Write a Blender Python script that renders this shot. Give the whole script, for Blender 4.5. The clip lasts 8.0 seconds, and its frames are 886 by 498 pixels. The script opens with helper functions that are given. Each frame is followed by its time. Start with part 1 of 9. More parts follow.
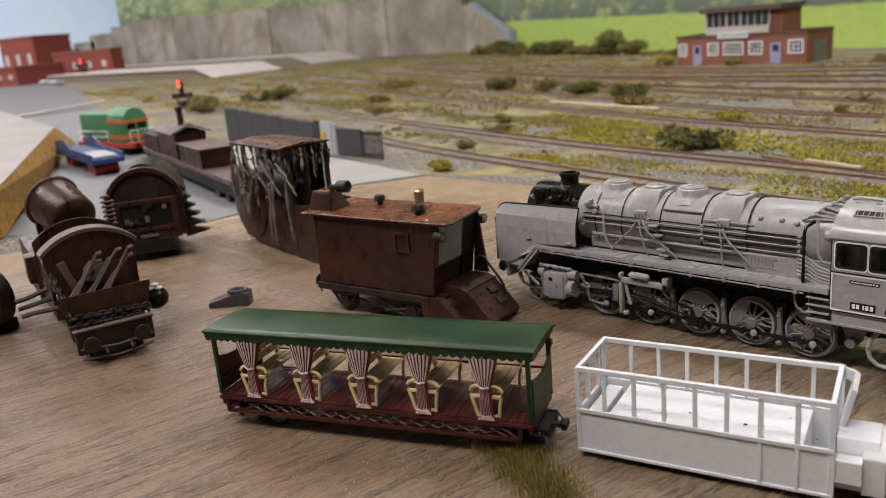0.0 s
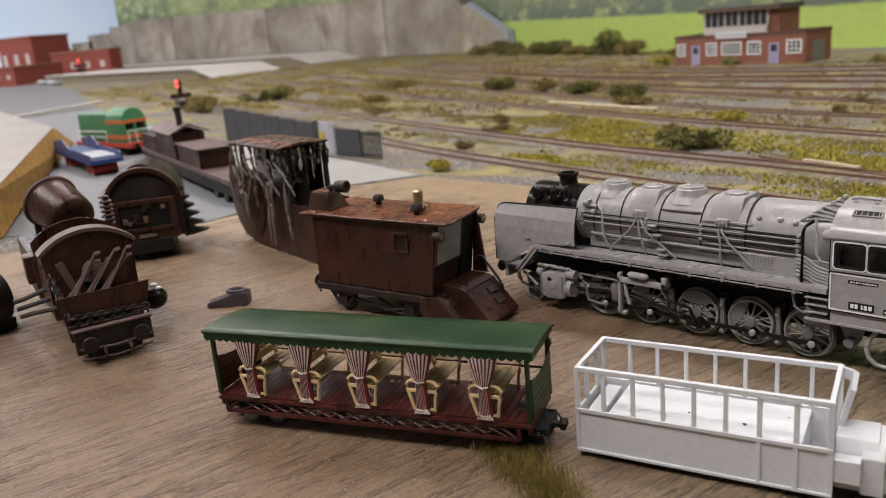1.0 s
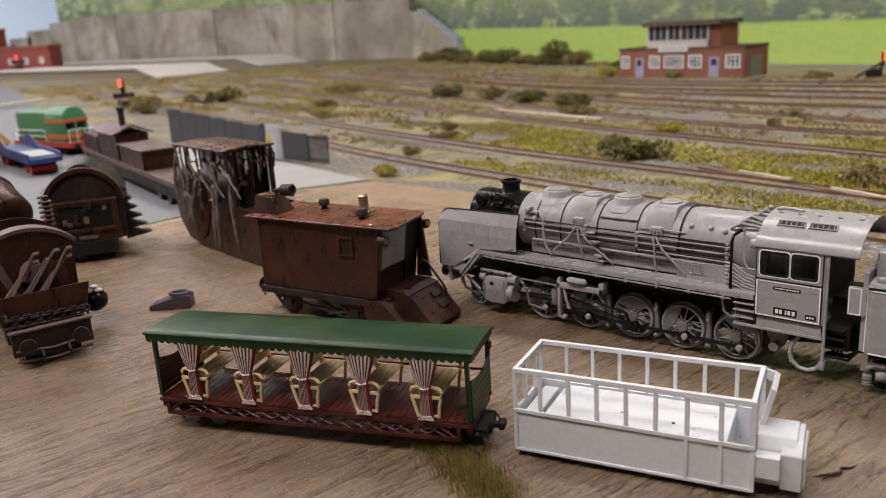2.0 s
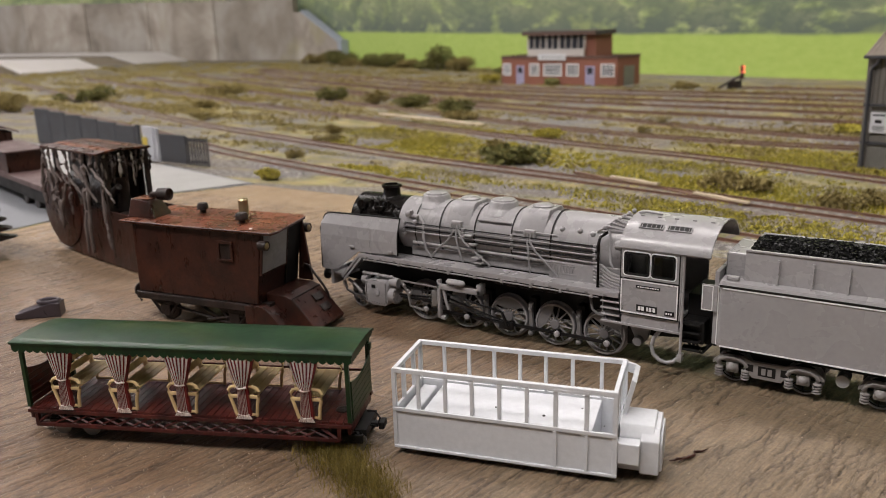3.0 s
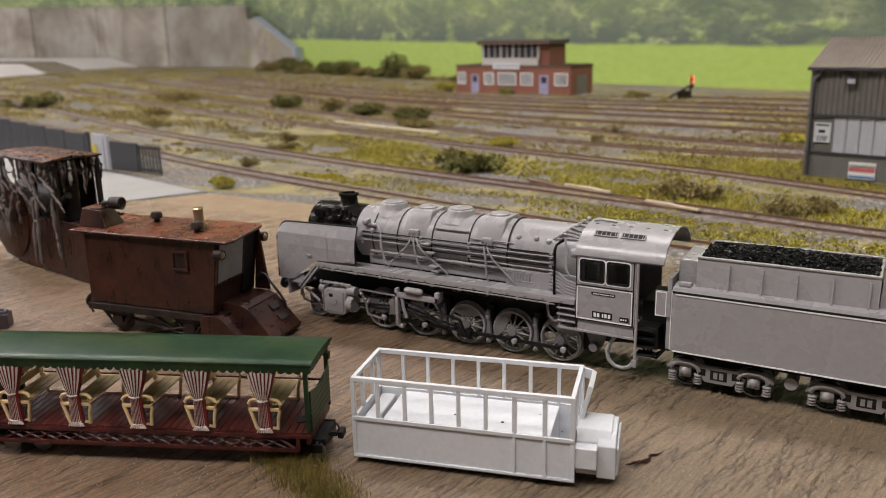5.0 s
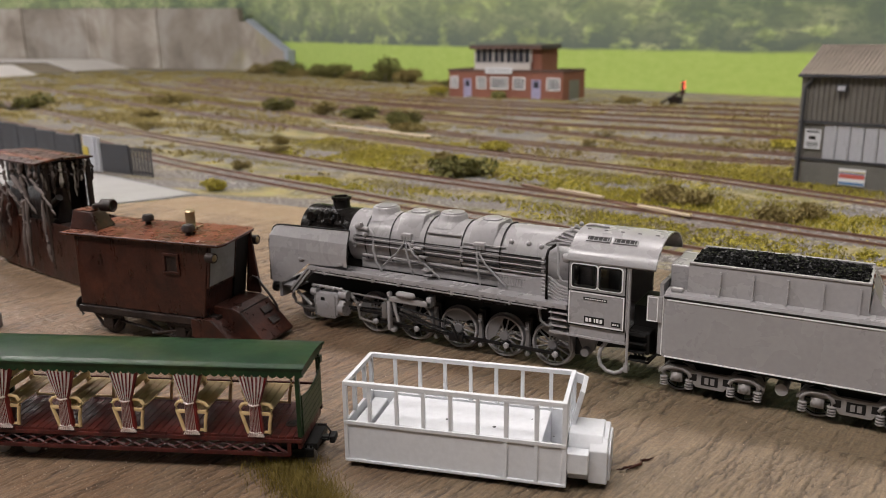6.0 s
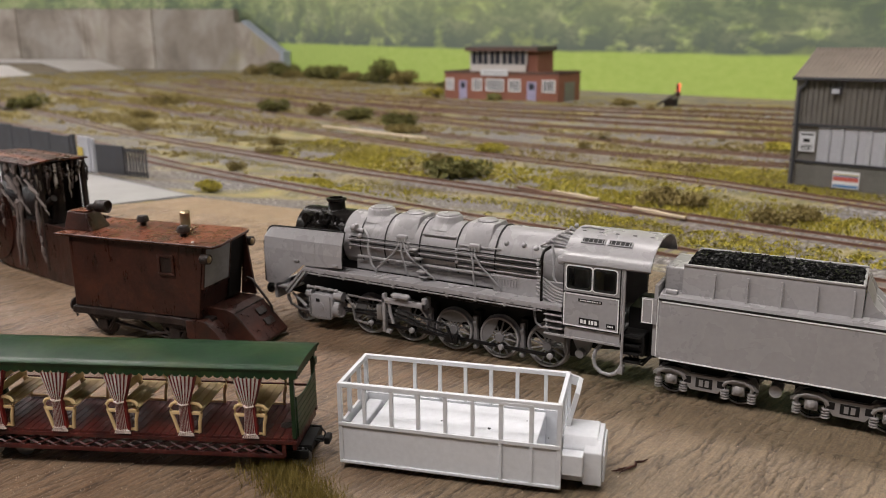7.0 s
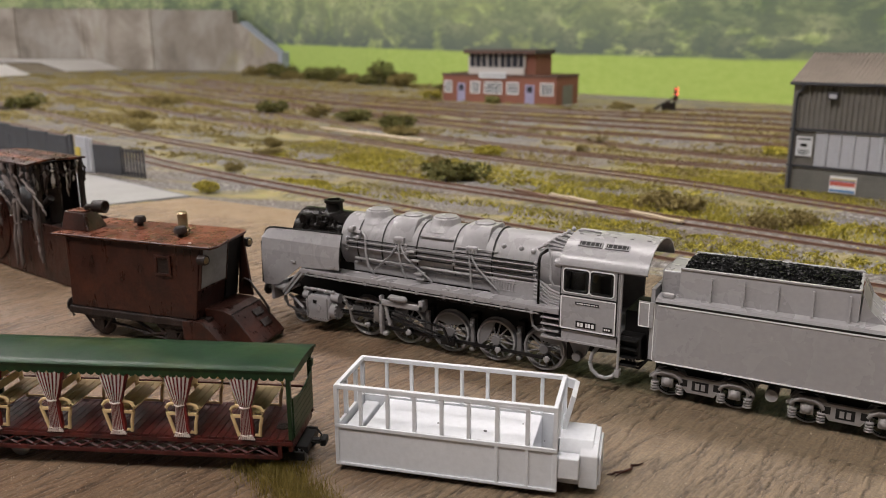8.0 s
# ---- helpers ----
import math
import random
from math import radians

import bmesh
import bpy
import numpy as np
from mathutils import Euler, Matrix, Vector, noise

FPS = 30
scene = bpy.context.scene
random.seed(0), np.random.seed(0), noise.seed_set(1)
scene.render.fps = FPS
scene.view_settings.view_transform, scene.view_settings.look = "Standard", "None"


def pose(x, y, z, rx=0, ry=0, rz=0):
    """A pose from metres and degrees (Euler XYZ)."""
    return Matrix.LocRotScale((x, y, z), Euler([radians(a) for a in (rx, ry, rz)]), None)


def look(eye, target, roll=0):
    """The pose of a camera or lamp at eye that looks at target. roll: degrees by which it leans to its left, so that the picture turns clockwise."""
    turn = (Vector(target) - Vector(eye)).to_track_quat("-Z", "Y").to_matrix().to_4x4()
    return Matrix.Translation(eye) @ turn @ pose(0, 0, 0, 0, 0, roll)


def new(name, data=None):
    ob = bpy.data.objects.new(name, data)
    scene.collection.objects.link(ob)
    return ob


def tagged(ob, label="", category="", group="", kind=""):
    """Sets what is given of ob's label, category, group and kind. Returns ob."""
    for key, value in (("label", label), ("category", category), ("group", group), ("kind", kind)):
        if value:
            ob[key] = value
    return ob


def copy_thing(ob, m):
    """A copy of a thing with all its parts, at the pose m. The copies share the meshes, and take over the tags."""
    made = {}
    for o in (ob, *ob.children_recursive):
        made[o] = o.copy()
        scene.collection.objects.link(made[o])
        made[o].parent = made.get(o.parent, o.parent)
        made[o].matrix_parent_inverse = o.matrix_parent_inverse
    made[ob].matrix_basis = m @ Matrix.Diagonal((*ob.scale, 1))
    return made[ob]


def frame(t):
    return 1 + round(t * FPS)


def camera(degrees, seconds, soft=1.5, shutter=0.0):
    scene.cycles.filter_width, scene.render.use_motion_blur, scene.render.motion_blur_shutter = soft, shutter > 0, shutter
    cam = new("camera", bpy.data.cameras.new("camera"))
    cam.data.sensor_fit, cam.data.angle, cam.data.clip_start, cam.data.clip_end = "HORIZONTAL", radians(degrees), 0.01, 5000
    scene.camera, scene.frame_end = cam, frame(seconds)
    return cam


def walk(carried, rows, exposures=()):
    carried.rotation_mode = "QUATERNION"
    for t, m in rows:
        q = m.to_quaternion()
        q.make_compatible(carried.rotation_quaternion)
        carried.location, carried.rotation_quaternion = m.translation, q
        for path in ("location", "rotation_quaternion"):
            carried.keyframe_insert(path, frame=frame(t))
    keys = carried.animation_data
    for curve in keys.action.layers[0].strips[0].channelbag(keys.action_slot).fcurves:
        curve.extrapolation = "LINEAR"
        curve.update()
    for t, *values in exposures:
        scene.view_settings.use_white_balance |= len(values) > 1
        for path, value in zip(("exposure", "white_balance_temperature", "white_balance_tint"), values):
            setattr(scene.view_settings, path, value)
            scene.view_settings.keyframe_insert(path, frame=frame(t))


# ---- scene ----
cam = camera(57.2, 8.0, 0.5)
PATH = [
    (0, (0.20494, -0.25515, 0.11638), (0.19115, -0.24166, 0.11108), -5.1),
    (0.5, (0.20512, -0.25563, 0.11652), (0.19134, -0.24214, 0.11122), -5.0),
    (1, (0.20489, -0.25528, 0.11637), (0.19113, -0.24177, 0.11107), -5.1),
    (1.2, (0.20540, -0.25562, 0.11701), (0.19164, -0.24209, 0.11173), -5.1),
    (2.3, (0.21108, -0.25848, 0.11720), (0.19890, -0.24352, 0.11192), -2.8),
    (2.5, (0.21237, -0.25877, 0.11758), (0.20066, -0.24344, 0.11228), -2.5),
    (3, (0.21473, -0.26095, 0.11850), (0.20410, -0.24486, 0.11320), -1.8),
    (3.5, (0.21553, -0.26069, 0.11834), (0.20535, -0.24430, 0.11308), -1.8),
    (4, (0.21528, -0.26128, 0.11873), (0.20536, -0.24472, 0.11349), -1.7),
    (4.5, (0.21496, -0.26195, 0.11890), (0.20515, -0.24531, 0.11371), -1.5),
    (6, (0.21436, -0.26251, 0.11925), (0.20481, -0.24568, 0.11419), -0.8),
    (6.5, (0.21450, -0.26260, 0.11912), (0.20501, -0.24573, 0.11410), -0.7),
    (7, (0.21445, -0.26259, 0.11926), (0.20500, -0.24570, 0.11424), -0.6),
    (7.5, (0.21411, -0.26361, 0.11964), (0.20468, -0.24669, 0.11467), -0.4),
    (8, (0.21450, -0.26273, 0.11936), (0.20510, -0.24579, 0.11439), -0.2),
]
walk(cam, [(t, look(eye, target, roll)) for t, eye, target, roll in PATH])
# a phone's small aperture, focused on the models in front
cam.data.dof.use_dof = True
cam.data.dof.focus_distance = 0.265
cam.data.dof.aperture_fstop = 22.0
scene.view_settings.exposure = 0.0

# ---- light: a hall with strip lights under its ceiling ----
CM = 0.01
world = bpy.data.worlds.new("hall_air")
scene.world = world
world.use_nodes = True
world.node_tree.nodes["Background"].inputs[0].default_value = (1.0, 0.97, 0.93, 1)
world.node_tree.nodes["Background"].inputs[1].default_value = 0.0
LAMP_W = 26.6


def strip_light(x, y, length, turn, z=148.0, watts=LAMP_W):
    lamp = bpy.data.lights.new("strip_light", "AREA")
    lamp.shape, lamp.size, lamp.size_y = "RECTANGLE", length * CM, 0.28
    lamp.energy, lamp.color = watts, (1.0, 0.93, 0.91)
    ob = new("strip_light", lamp)
    ob.matrix_world = pose(x * CM, y * CM, z * CM, 0, 0, turn)
    return ob


for lx in (-590, -400, -200, 0):
    for ly in (-80, 75):
        strip_light(lx, ly, 150, 0, 148.0, LAMP_W * (1.12 if ly < 0 else 0.80))

# ---- materials ----
def material(name):
    m = bpy.data.materials.new(name)
    m.use_nodes = True
    nt = m.node_tree
    return m, nt, nt.nodes["Principled BSDF"]


def node(nt, kind, **values):
    n = nt.nodes.new(kind)
    for key, value in values.items():
        n.inputs[key].default_value = value
    return n


def ramp(nt, fac, stops):
    r = nt.nodes.new("ShaderNodeValToRGB")
    while len(r.color_ramp.elements) < len(stops):
        r.color_ramp.elements.new(0.5)
    for e, (p, c) in zip(r.color_ramp.elements, stops):
        e.position, e.color = p, (*c, 1)
    nt.links.new(fac, r.inputs[0])
    return r.outputs[0]


def coords(nt, stretch=(1, 1, 1), turn=0.0):
    """Places in centimetres."""
    g = nt.nodes.new("ShaderNodeNewGeometry")
    mp = nt.nodes.new("ShaderNodeMapping")
    mp.vector_type = "TEXTURE"
    mp.inputs["Scale"].default_value = [0.01 / s for s in stretch]
    mp.inputs["Rotation"].default_value = (0, 0, radians(turn))
    nt.links.new(g.outputs["Position"], mp.inputs["Vector"])
    return mp.outputs[0]


def noise_tex(nt, vec, scale, detail=4.0, rough=0.55, distortion=0.0):
    n = node(nt, "ShaderNodeTexNoise", Scale=scale, Detail=detail, Roughness=rough, Distortion=distortion)
    nt.links.new(vec, n.inputs["Vector"])
    return n.outputs["Fac"]


def mix(nt, fac, a, b, blend="MIX"):
    n = nt.nodes.new("ShaderNodeMix")
    n.data_type, n.blend_type = "RGBA", blend
    for value, i in ((fac, 0), (a, 6), (b, 7)):
        if hasattr(value, "is_linked"):
            nt.links.new(value, n.inputs[i])
        else:
            n.inputs[i].default_value = value if i == 0 else (*value, 1)
    return n.outputs[2]


def bump(nt, bsdf, height, strength, depth_cm):
    b = node(nt, "ShaderNodeBump", Strength=strength, Distance=depth_cm * CM)
    nt.links.new(height, b.inputs["Height"])
    nt.links.new(b.outputs[0], bsdf.inputs["Normal"])


def paint(name, colour, rough=0.5, metal=0.0, dirt_or_shade=(0.05, 0.035, 0.025), amount=0.25, grain=6.0, coarse=0.8, relief=0.01, spec=0.5):
    """A surface with fine grain and larger dirt patches; grain and coarse are per centimetre."""
    m, nt, b = material(name)
    v = coords(nt)
    fine = noise_tex(nt, v, grain, 5)
    big = noise_tex(nt, v, coarse, 4, 0.6, 0.4)
    c1 = mix(nt, fine, [c * 0.86 for c in colour], [min(1, c * 1.12) for c in colour])
    spots = ramp(nt, big, [(0.45, (0, 0, 0)), (0.75, (amount,) * 3)])
    c2 = mix(nt, spots, c1, dirt_or_shade)
    nt.links.new(c2, b.inputs["Base Color"])
    rr = ramp(nt, big, [(0.3, (max(0, rough - 0.1),) * 3), (0.7, (min(1, rough + 0.1),) * 3)])
    nt.links.new(rr, b.inputs["Roughness"])
    b.inputs["Metallic"].default_value = metal
    b.inputs["Specular IOR Level"].default_value = spec
    if relief:
        bump(nt, b, fine, 0.5, relief)
    return m


def glow(name, colour, strength):
    m, nt, b = material(name)
    b.inputs["Base Color"].default_value = (*colour, 1)
    b.inputs["Emission Color"].default_value = (*colour, 1)
    b.inputs["Emission Strength"].default_value = strength
    return m


def math_node(nt, op, a, b):
    n = nt.nodes.new("ShaderNodeMath")
    n.operation = op
    for value, i in ((a, 0), (b, 1)):
        if hasattr(value, "is_linked"):
            nt.links.new(value, n.inputs[i])
        else:
            n.inputs[i].default_value = value
    return n.outputs[0]


def board_material():
    """Brown-painted board: cut grooves along the grain, glossy worn patches, sandier colour towards its far half."""
    m, nt, b = material("brown_painted_board")
    v = coords(nt)
    grain = 80
    along = coords(nt, (0.22, 1.7, 1.0), grain)
    fine = coords(nt, (0.5, 3.0, 1.0), grain)
    broad = coords(nt, (0.05, 0.35, 1.0), grain)
    g1 = noise_tex(nt, along, 1.15, 3, 0.5, 0.35)
    g2 = noise_tex(nt, fine, 1.6, 5, 0.65, 0.3)
    g3 = noise_tex(nt, broad, 1.0, 4, 0.6, 0.4)
    big = noise_tex(nt, v, 0.06, 3, 0.5, 0.6)
    mid = noise_tex(nt, v, 0.45, 6, 0.65, 0.6)
    grit = noise_tex(nt, v, 5.5, 4, 0.7)
    pits = noise_tex(nt, v, 1.9, 5, 0.7, 0.4)
    base = ramp(nt, big, [(0.30, (0.112, 0.068, 0.041)), (0.50, (0.158, 0.099, 0.060)), (0.70, (0.205, 0.134, 0.083))])
    base = mix(nt, ramp(nt, g3, [(0.40, (0, 0, 0)), (0.70, (0.6,) * 3)]), base, (0.215, 0.146, 0.091))
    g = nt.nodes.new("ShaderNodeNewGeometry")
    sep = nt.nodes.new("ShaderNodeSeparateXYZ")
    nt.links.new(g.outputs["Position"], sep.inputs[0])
    # sandier towards -x and +y
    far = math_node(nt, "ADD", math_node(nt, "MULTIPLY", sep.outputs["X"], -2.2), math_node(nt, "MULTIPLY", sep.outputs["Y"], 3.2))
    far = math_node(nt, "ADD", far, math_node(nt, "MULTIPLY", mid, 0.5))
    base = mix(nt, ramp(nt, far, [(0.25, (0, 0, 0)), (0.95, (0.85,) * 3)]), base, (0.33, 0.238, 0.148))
    base = mix(nt, ramp(nt, mid, [(0.55, (0, 0, 0)), (0.72, (0.45,) * 3)]), base, (0.215, 0.153, 0.103))
    base = mix(nt, ramp(nt, mid, [(0.28, (0.4,) * 3), (0.42, (0, 0, 0))]), base, (0.075, 0.050, 0.033))
    # lighter olive tan towards +x
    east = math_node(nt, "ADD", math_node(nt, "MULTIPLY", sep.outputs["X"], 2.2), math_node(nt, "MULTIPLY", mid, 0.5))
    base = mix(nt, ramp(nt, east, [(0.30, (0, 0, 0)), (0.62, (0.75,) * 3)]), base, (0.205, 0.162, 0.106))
    cut = ramp(nt, g1, [(0.300, (1, 1, 1)), (0.355, (0.25,) * 3), (0.40, (0, 0, 0))])
    base = mix(nt, math_node(nt, "MULTIPLY", cut, 0.32), base, (0.075, 0.053, 0.037))
    base = mix(nt, ramp(nt, g2, [(0.30, (0.40,) * 3), (0.45, (0, 0, 0))]), base, (0.095, 0.069, 0.048))
    # groove mask darkens the cuts: dirt plus shade painted into the colour
    dirt_or_shade = nt.nodes.new("ShaderNodeAttribute")
    dirt_or_shade.attribute_name = "groove_dirt_shade"
    base = mix(nt, ramp(nt, dirt_or_shade.outputs["Fac"], [(0.05, (0, 0, 0)), (0.7, (0.72,) * 3)]), base, (0.040, 0.026, 0.018))
    hair = noise_tex(nt, coords(nt, (0.7, 9.0, 1.0), grain), 1.3, 4, 0.7, 0.2)
    base = mix(nt, 0.65, base, ramp(nt, hair, [(0.32, (0.55,) * 3), (0.5, (1, 1, 1)), (0.68, (1.5, 1.45, 1.4))]), "MULTIPLY")
    speck = noise_tex(nt, v, 11.0, 3, 0.7)
    base = mix(nt, 0.5, base, ramp(nt, speck, [(0.35, (0.6,) * 3), (0.65, (1.4,) * 3)]), "MULTIPLY")
    rust = noise_tex(nt, coords(nt, (0.3, 1.0, 1.0), 70), 0.22, 5, 0.6)
    base = mix(nt, ramp(nt, rust, [(0.70, (0, 0, 0)), (0.80, (0.5,) * 3)]), base, (0.20, 0.075, 0.045))
    # pale specks coloured in as pebble glints
    base = mix(nt, ramp(nt, grit, [(0.69, (0, 0, 0)), (0.74, (0.6,) * 3)]), base, (0.50, 0.44, 0.36))
    nt.links.new(base, b.inputs["Base Color"])
    rr = ramp(nt, mid, [(0.32, (0.30,) * 3), (0.68, (0.60,) * 3)])
    nt.links.new(rr, b.inputs["Roughness"])
    h = math_node(nt, "ADD", math_node(nt, "MULTIPLY", g2, 0.6), math_node(nt, "MULTIPLY", grit, 0.5))
    h = math_node(nt, "ADD", h, math_node(nt, "MULTIPLY", pits, 0.5))
    h = math_node(nt, "ADD", h, math_node(nt, "MULTIPLY", hair, 0.5))
    bump(nt, b, h, 1.0, 0.065)
    return m


def ballast_material():
    """Grey-brown fine ballast with straw-coloured and mossy ground cover in long bands beside the tracks."""
    m, nt, b = material("ballast_with_weeds")
    v = coords(nt)
    band = coords(nt, (0.25, 1.0, 1.0), 6)
    stones = node(nt, "ShaderNodeTexVoronoi", Scale=4.0)
    nt.links.new(v, stones.inputs["Vector"])
    grit = noise_tex(nt, v, 3.0, 5, 0.7)
    base = ramp(nt, grit, [(0.34, (0.07, 0.062, 0.057)), (0.5, (0.19, 0.175, 0.16)), (0.66, (0.44, 0.42, 0.40))])
    bw = nt.nodes.new("ShaderNodeRGBToBW")
    nt.links.new(stones.outputs["Color"], bw.inputs[0])
    base = mix(nt, 0.45, base, ramp(nt, bw.outputs[0], [(0.2, (0.45,) * 3), (0.8, (1, 1, 1))]), "MULTIPLY")
    rust = noise_tex(nt, band, 0.12, 3, 0.6)
    base = mix(nt, ramp(nt, rust, [(0.45, (0, 0, 0)), (0.68, (0.5,) * 3)]), base, (0.155, 0.105, 0.070))
    weeds = noise_tex(nt, band, 0.16, 9, 0.74, 0.3)
    mask = ramp(nt, weeds, [(0.48, (0, 0, 0)), (0.57, (0.75,) * 3)])
    tint = ramp(nt, noise_tex(nt, v, 0.30, 5, 0.6), [(0.30, (0.10, 0.10, 0.035)), (0.45, (0.23, 0.205, 0.075)), (0.6, (0.38, 0.315, 0.13)), (0.75, (0.30, 0.31, 0.06))])
    base = mix(nt, mask, base, tint)
    nt.links.new(base, b.inputs["Base Color"])
    b.inputs["Roughness"].default_value = 0.92
    b.inputs["Specular IOR Level"].default_value = 0.2
    bump(nt, b, grit, 0.9, 0.10)
    return m


def backdrop_material():
    """A printed landscape: a lawn-green field below a hazy belt of trees, paler hill towards the far end."""
    m, nt, b = material("printed_landscape")
    g = nt.nodes.new("ShaderNodeNewGeometry")
    sep = nt.nodes.new("ShaderNodeSeparateXYZ")
    nt.links.new(g.outputs["Position"], sep.inputs[0])
    v = coords(nt)
    tall = coords(nt, (1, 1, 2.0))
    clumps = noise_tex(nt, tall, 0.07, 9, 0.68, 0.4)
    leaf = noise_tex(nt, tall, 0.42, 6, 0.7)
    soft = noise_tex(nt, v, 0.022, 3, 0.5)
    wood = ramp(nt, clumps, [(0.40, (0.095, 0.14, 0.09)), (0.47, (0.21, 0.29, 0.13)), (0.53, (0.38, 0.46, 0.20)), (0.62, (0.60, 0.64, 0.33))])
    wood = mix(nt, ramp(nt, leaf, [(0.43, (0.8,) * 3), (0.50, (0, 0, 0))]), wood, (0.12, 0.17, 0.09))
    wood = mix(nt, ramp(nt, soft, [(0.42, (0, 0, 0)), (0.62, (0.55,) * 3)]), wood, (0.44, 0.50, 0.20))
    field = ramp(nt, leaf, [(0.3, (0.36, 0.50, 0.10)), (0.7, (0.44, 0.57, 0.14))])
    # the field's upper edge wanders a little
    wander = nt.nodes.new("ShaderNodeMath")
    wander.operation = "MULTIPLY_ADD"
    nt.links.new(clumps, wander.inputs[0])
    wander.inputs[1].default_value = 0.012
    slant = math_node(nt, "ADD", sep.outputs["Z"], math_node(nt, "MULTIPLY", sep.outputs["X"], 0.015))
    nt.links.new(slant, wander.inputs[2])
    edge = ramp(nt, wander.outputs[0], [(FIELD_TOP - 0.002 + 0.004, (0, 0, 0)), (FIELD_TOP + 0.007, (1, 1, 1))])
    shade = ramp(nt, wander.outputs[0], [(FIELD_TOP, (1.0,) * 3), (FIELD_TOP + 0.19, (0, 0, 0))])
    dark = noise_tex(nt, tall, 0.14, 5, 0.6)
    under = nt.nodes.new("ShaderNodeMath")
    under.operation = "MULTIPLY"
    nt.links.new(shade, under.inputs[0])
    nt.links.new(ramp(nt, dark, [(0.36, (0, 0, 0)), (0.48, (1, 1, 1))]), under.inputs[1])
    wood = mix(nt, under.outputs[0], wood, (0.105, 0.135, 0.115))
    both = mix(nt, edge, field, wood)
    haze = ramp(nt, sep.outputs["Z"], [(0.24, (0, 0, 0)), (0.60, (0.3,) * 3)])
    both = mix(nt, haze, both, (0.52, 0.62, 0.36))
    nt.links.new(both, b.inputs["Base Color"])
    b.inputs["Roughness"].default_value = 0.6
    return m


FIELD_TOP = 0.082
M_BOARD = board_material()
M_BALLAST = ballast_material()
M_BACKDROP = backdrop_material()
M_SKYWALL = paint("pale_blue_wall", (0.62, 0.72, 0.86), 0.8, amount=0.05, dirt_or_shade=(0.5, 0.6, 0.7), coarse=0.02)
# kept dark to hold back bounced light
M_HALL = paint("dark_hall_shell", (0.13, 0.125, 0.12), 0.85, amount=0.1, coarse=0.02)
# lit and shaded tone of the same yard concrete
M_PADLIT = paint("concrete_lit", (0.33, 0.325, 0.31), 0.6, amount=0.4, dirt_or_shade=(0.24, 0.23, 0.21), coarse=0.2, relief=0.012)
M_PAD = paint("concrete_shaded", (0.165, 0.172, 0.188), 0.6, amount=0.45, dirt_or_shade=(0.19, 0.19, 0.195), coarse=0.15, relief=0.015)
M_ROAD = paint("grey_road", (0.145, 0.145, 0.155), 0.8, amount=0.3, dirt_or_shade=(0.19, 0.18, 0.18), coarse=0.05, relief=0.0)
M_GREY = paint("satin_primer_grey", (0.312, 0.302, 0.307), 0.28, amount=0.10, dirt_or_shade=(0.25, 0.24, 0.24), relief=0.002)
M_GREYDK = paint("satin_dark_grey", (0.17, 0.164, 0.166), 0.45, amount=0.15, dirt_or_shade=(0.15, 0.14, 0.14), relief=0.002)
M_BLACK = paint("gloss_black", (0.008, 0.007, 0.0065), 0.24, amount=0.1, relief=0.0, spec=0.22)
M_MATBLACK = paint("matt_black_plastic", (0.010, 0.010, 0.010), 0.55, amount=0.15, relief=0.004, spec=0.25)


def worn(name, tones, scuff, rough=(0.25, 0.6), scale=1.0, scuffs=0.66, relief=0.03, spec=0.4):
    """Weathered paint or rust: three mottled tones, small pale scuffs, gloss that comes and goes."""
    m, nt, b = material(name)
    v = coords(nt)
    big = noise_tex(nt, v, 0.55 * scale, 7, 0.7, 0.8)
    runs = noise_tex(nt, coords(nt, (1.0, 1.0, 0.25)), 2.2 * scale, 5, 0.65, 0.3)
    fine = noise_tex(nt, v, 7.0 * scale, 5, 0.7)
    c = ramp(nt, big, [(0.34, tones[0]), (0.5, tones[1]), (0.66, tones[2])])
    c = mix(nt, ramp(nt, runs, [(0.36, (0.5,) * 3), (0.54, (0, 0, 0))]), c, [k * 0.6 for k in tones[0]])
    c = mix(nt, 0.5, c, ramp(nt, fine, [(0.35, (0.55,) * 3), (0.65, (1.45,) * 3)]), "MULTIPLY")
    chips = noise_tex(nt, v, 3.6 * scale, 6, 0.75, 0.5)
    c = mix(nt, ramp(nt, chips, [(scuffs, (0, 0, 0)), (scuffs + 0.06, (0.75,) * 3)]), c, scuff)
    nt.links.new(c, b.inputs["Base Color"])
    nt.links.new(ramp(nt, runs, [(0.35, (rough[0],) * 3), (0.65, (rough[1],) * 3)]), b.inputs["Roughness"])
    b.inputs["Specular IOR Level"].default_value = spec
    bump(nt, b, math_node(nt, "ADD", fine, chips), 0.8, relief)
    return m


M_RUST = worn("dark_rust_brown", ((0.022, 0.0095, 0.007), (0.042, 0.0145, 0.0098), (0.066, 0.021, 0.012)), (0.11, 0.055, 0.038), (0.22, 0.50), 1.0, 0.72, 0.016)
M_RUSTRED = worn("red_rust_roof", ((0.062, 0.022, 0.013), (0.15, 0.047, 0.024), (0.23, 0.078, 0.038)), (0.32, 0.20, 0.14), (0.18, 0.42), 1.0, 0.68, 0.014)
M_IRON = worn("dark_brown_iron", ((0.012, 0.009, 0.008), (0.022, 0.015, 0.013), (0.045, 0.026, 0.020)), (0.13, 0.09, 0.075), (0.28, 0.6), 1.3, 0.67)
M_GREEN = worn("dark_green_paint", ((0.007, 0.028, 0.012), (0.010, 0.036, 0.013), (0.026, 0.044, 0.010)), (0.06, 0.085, 0.03), (0.30, 0.42), 0.6, 0.74, 0.002, 0.30)
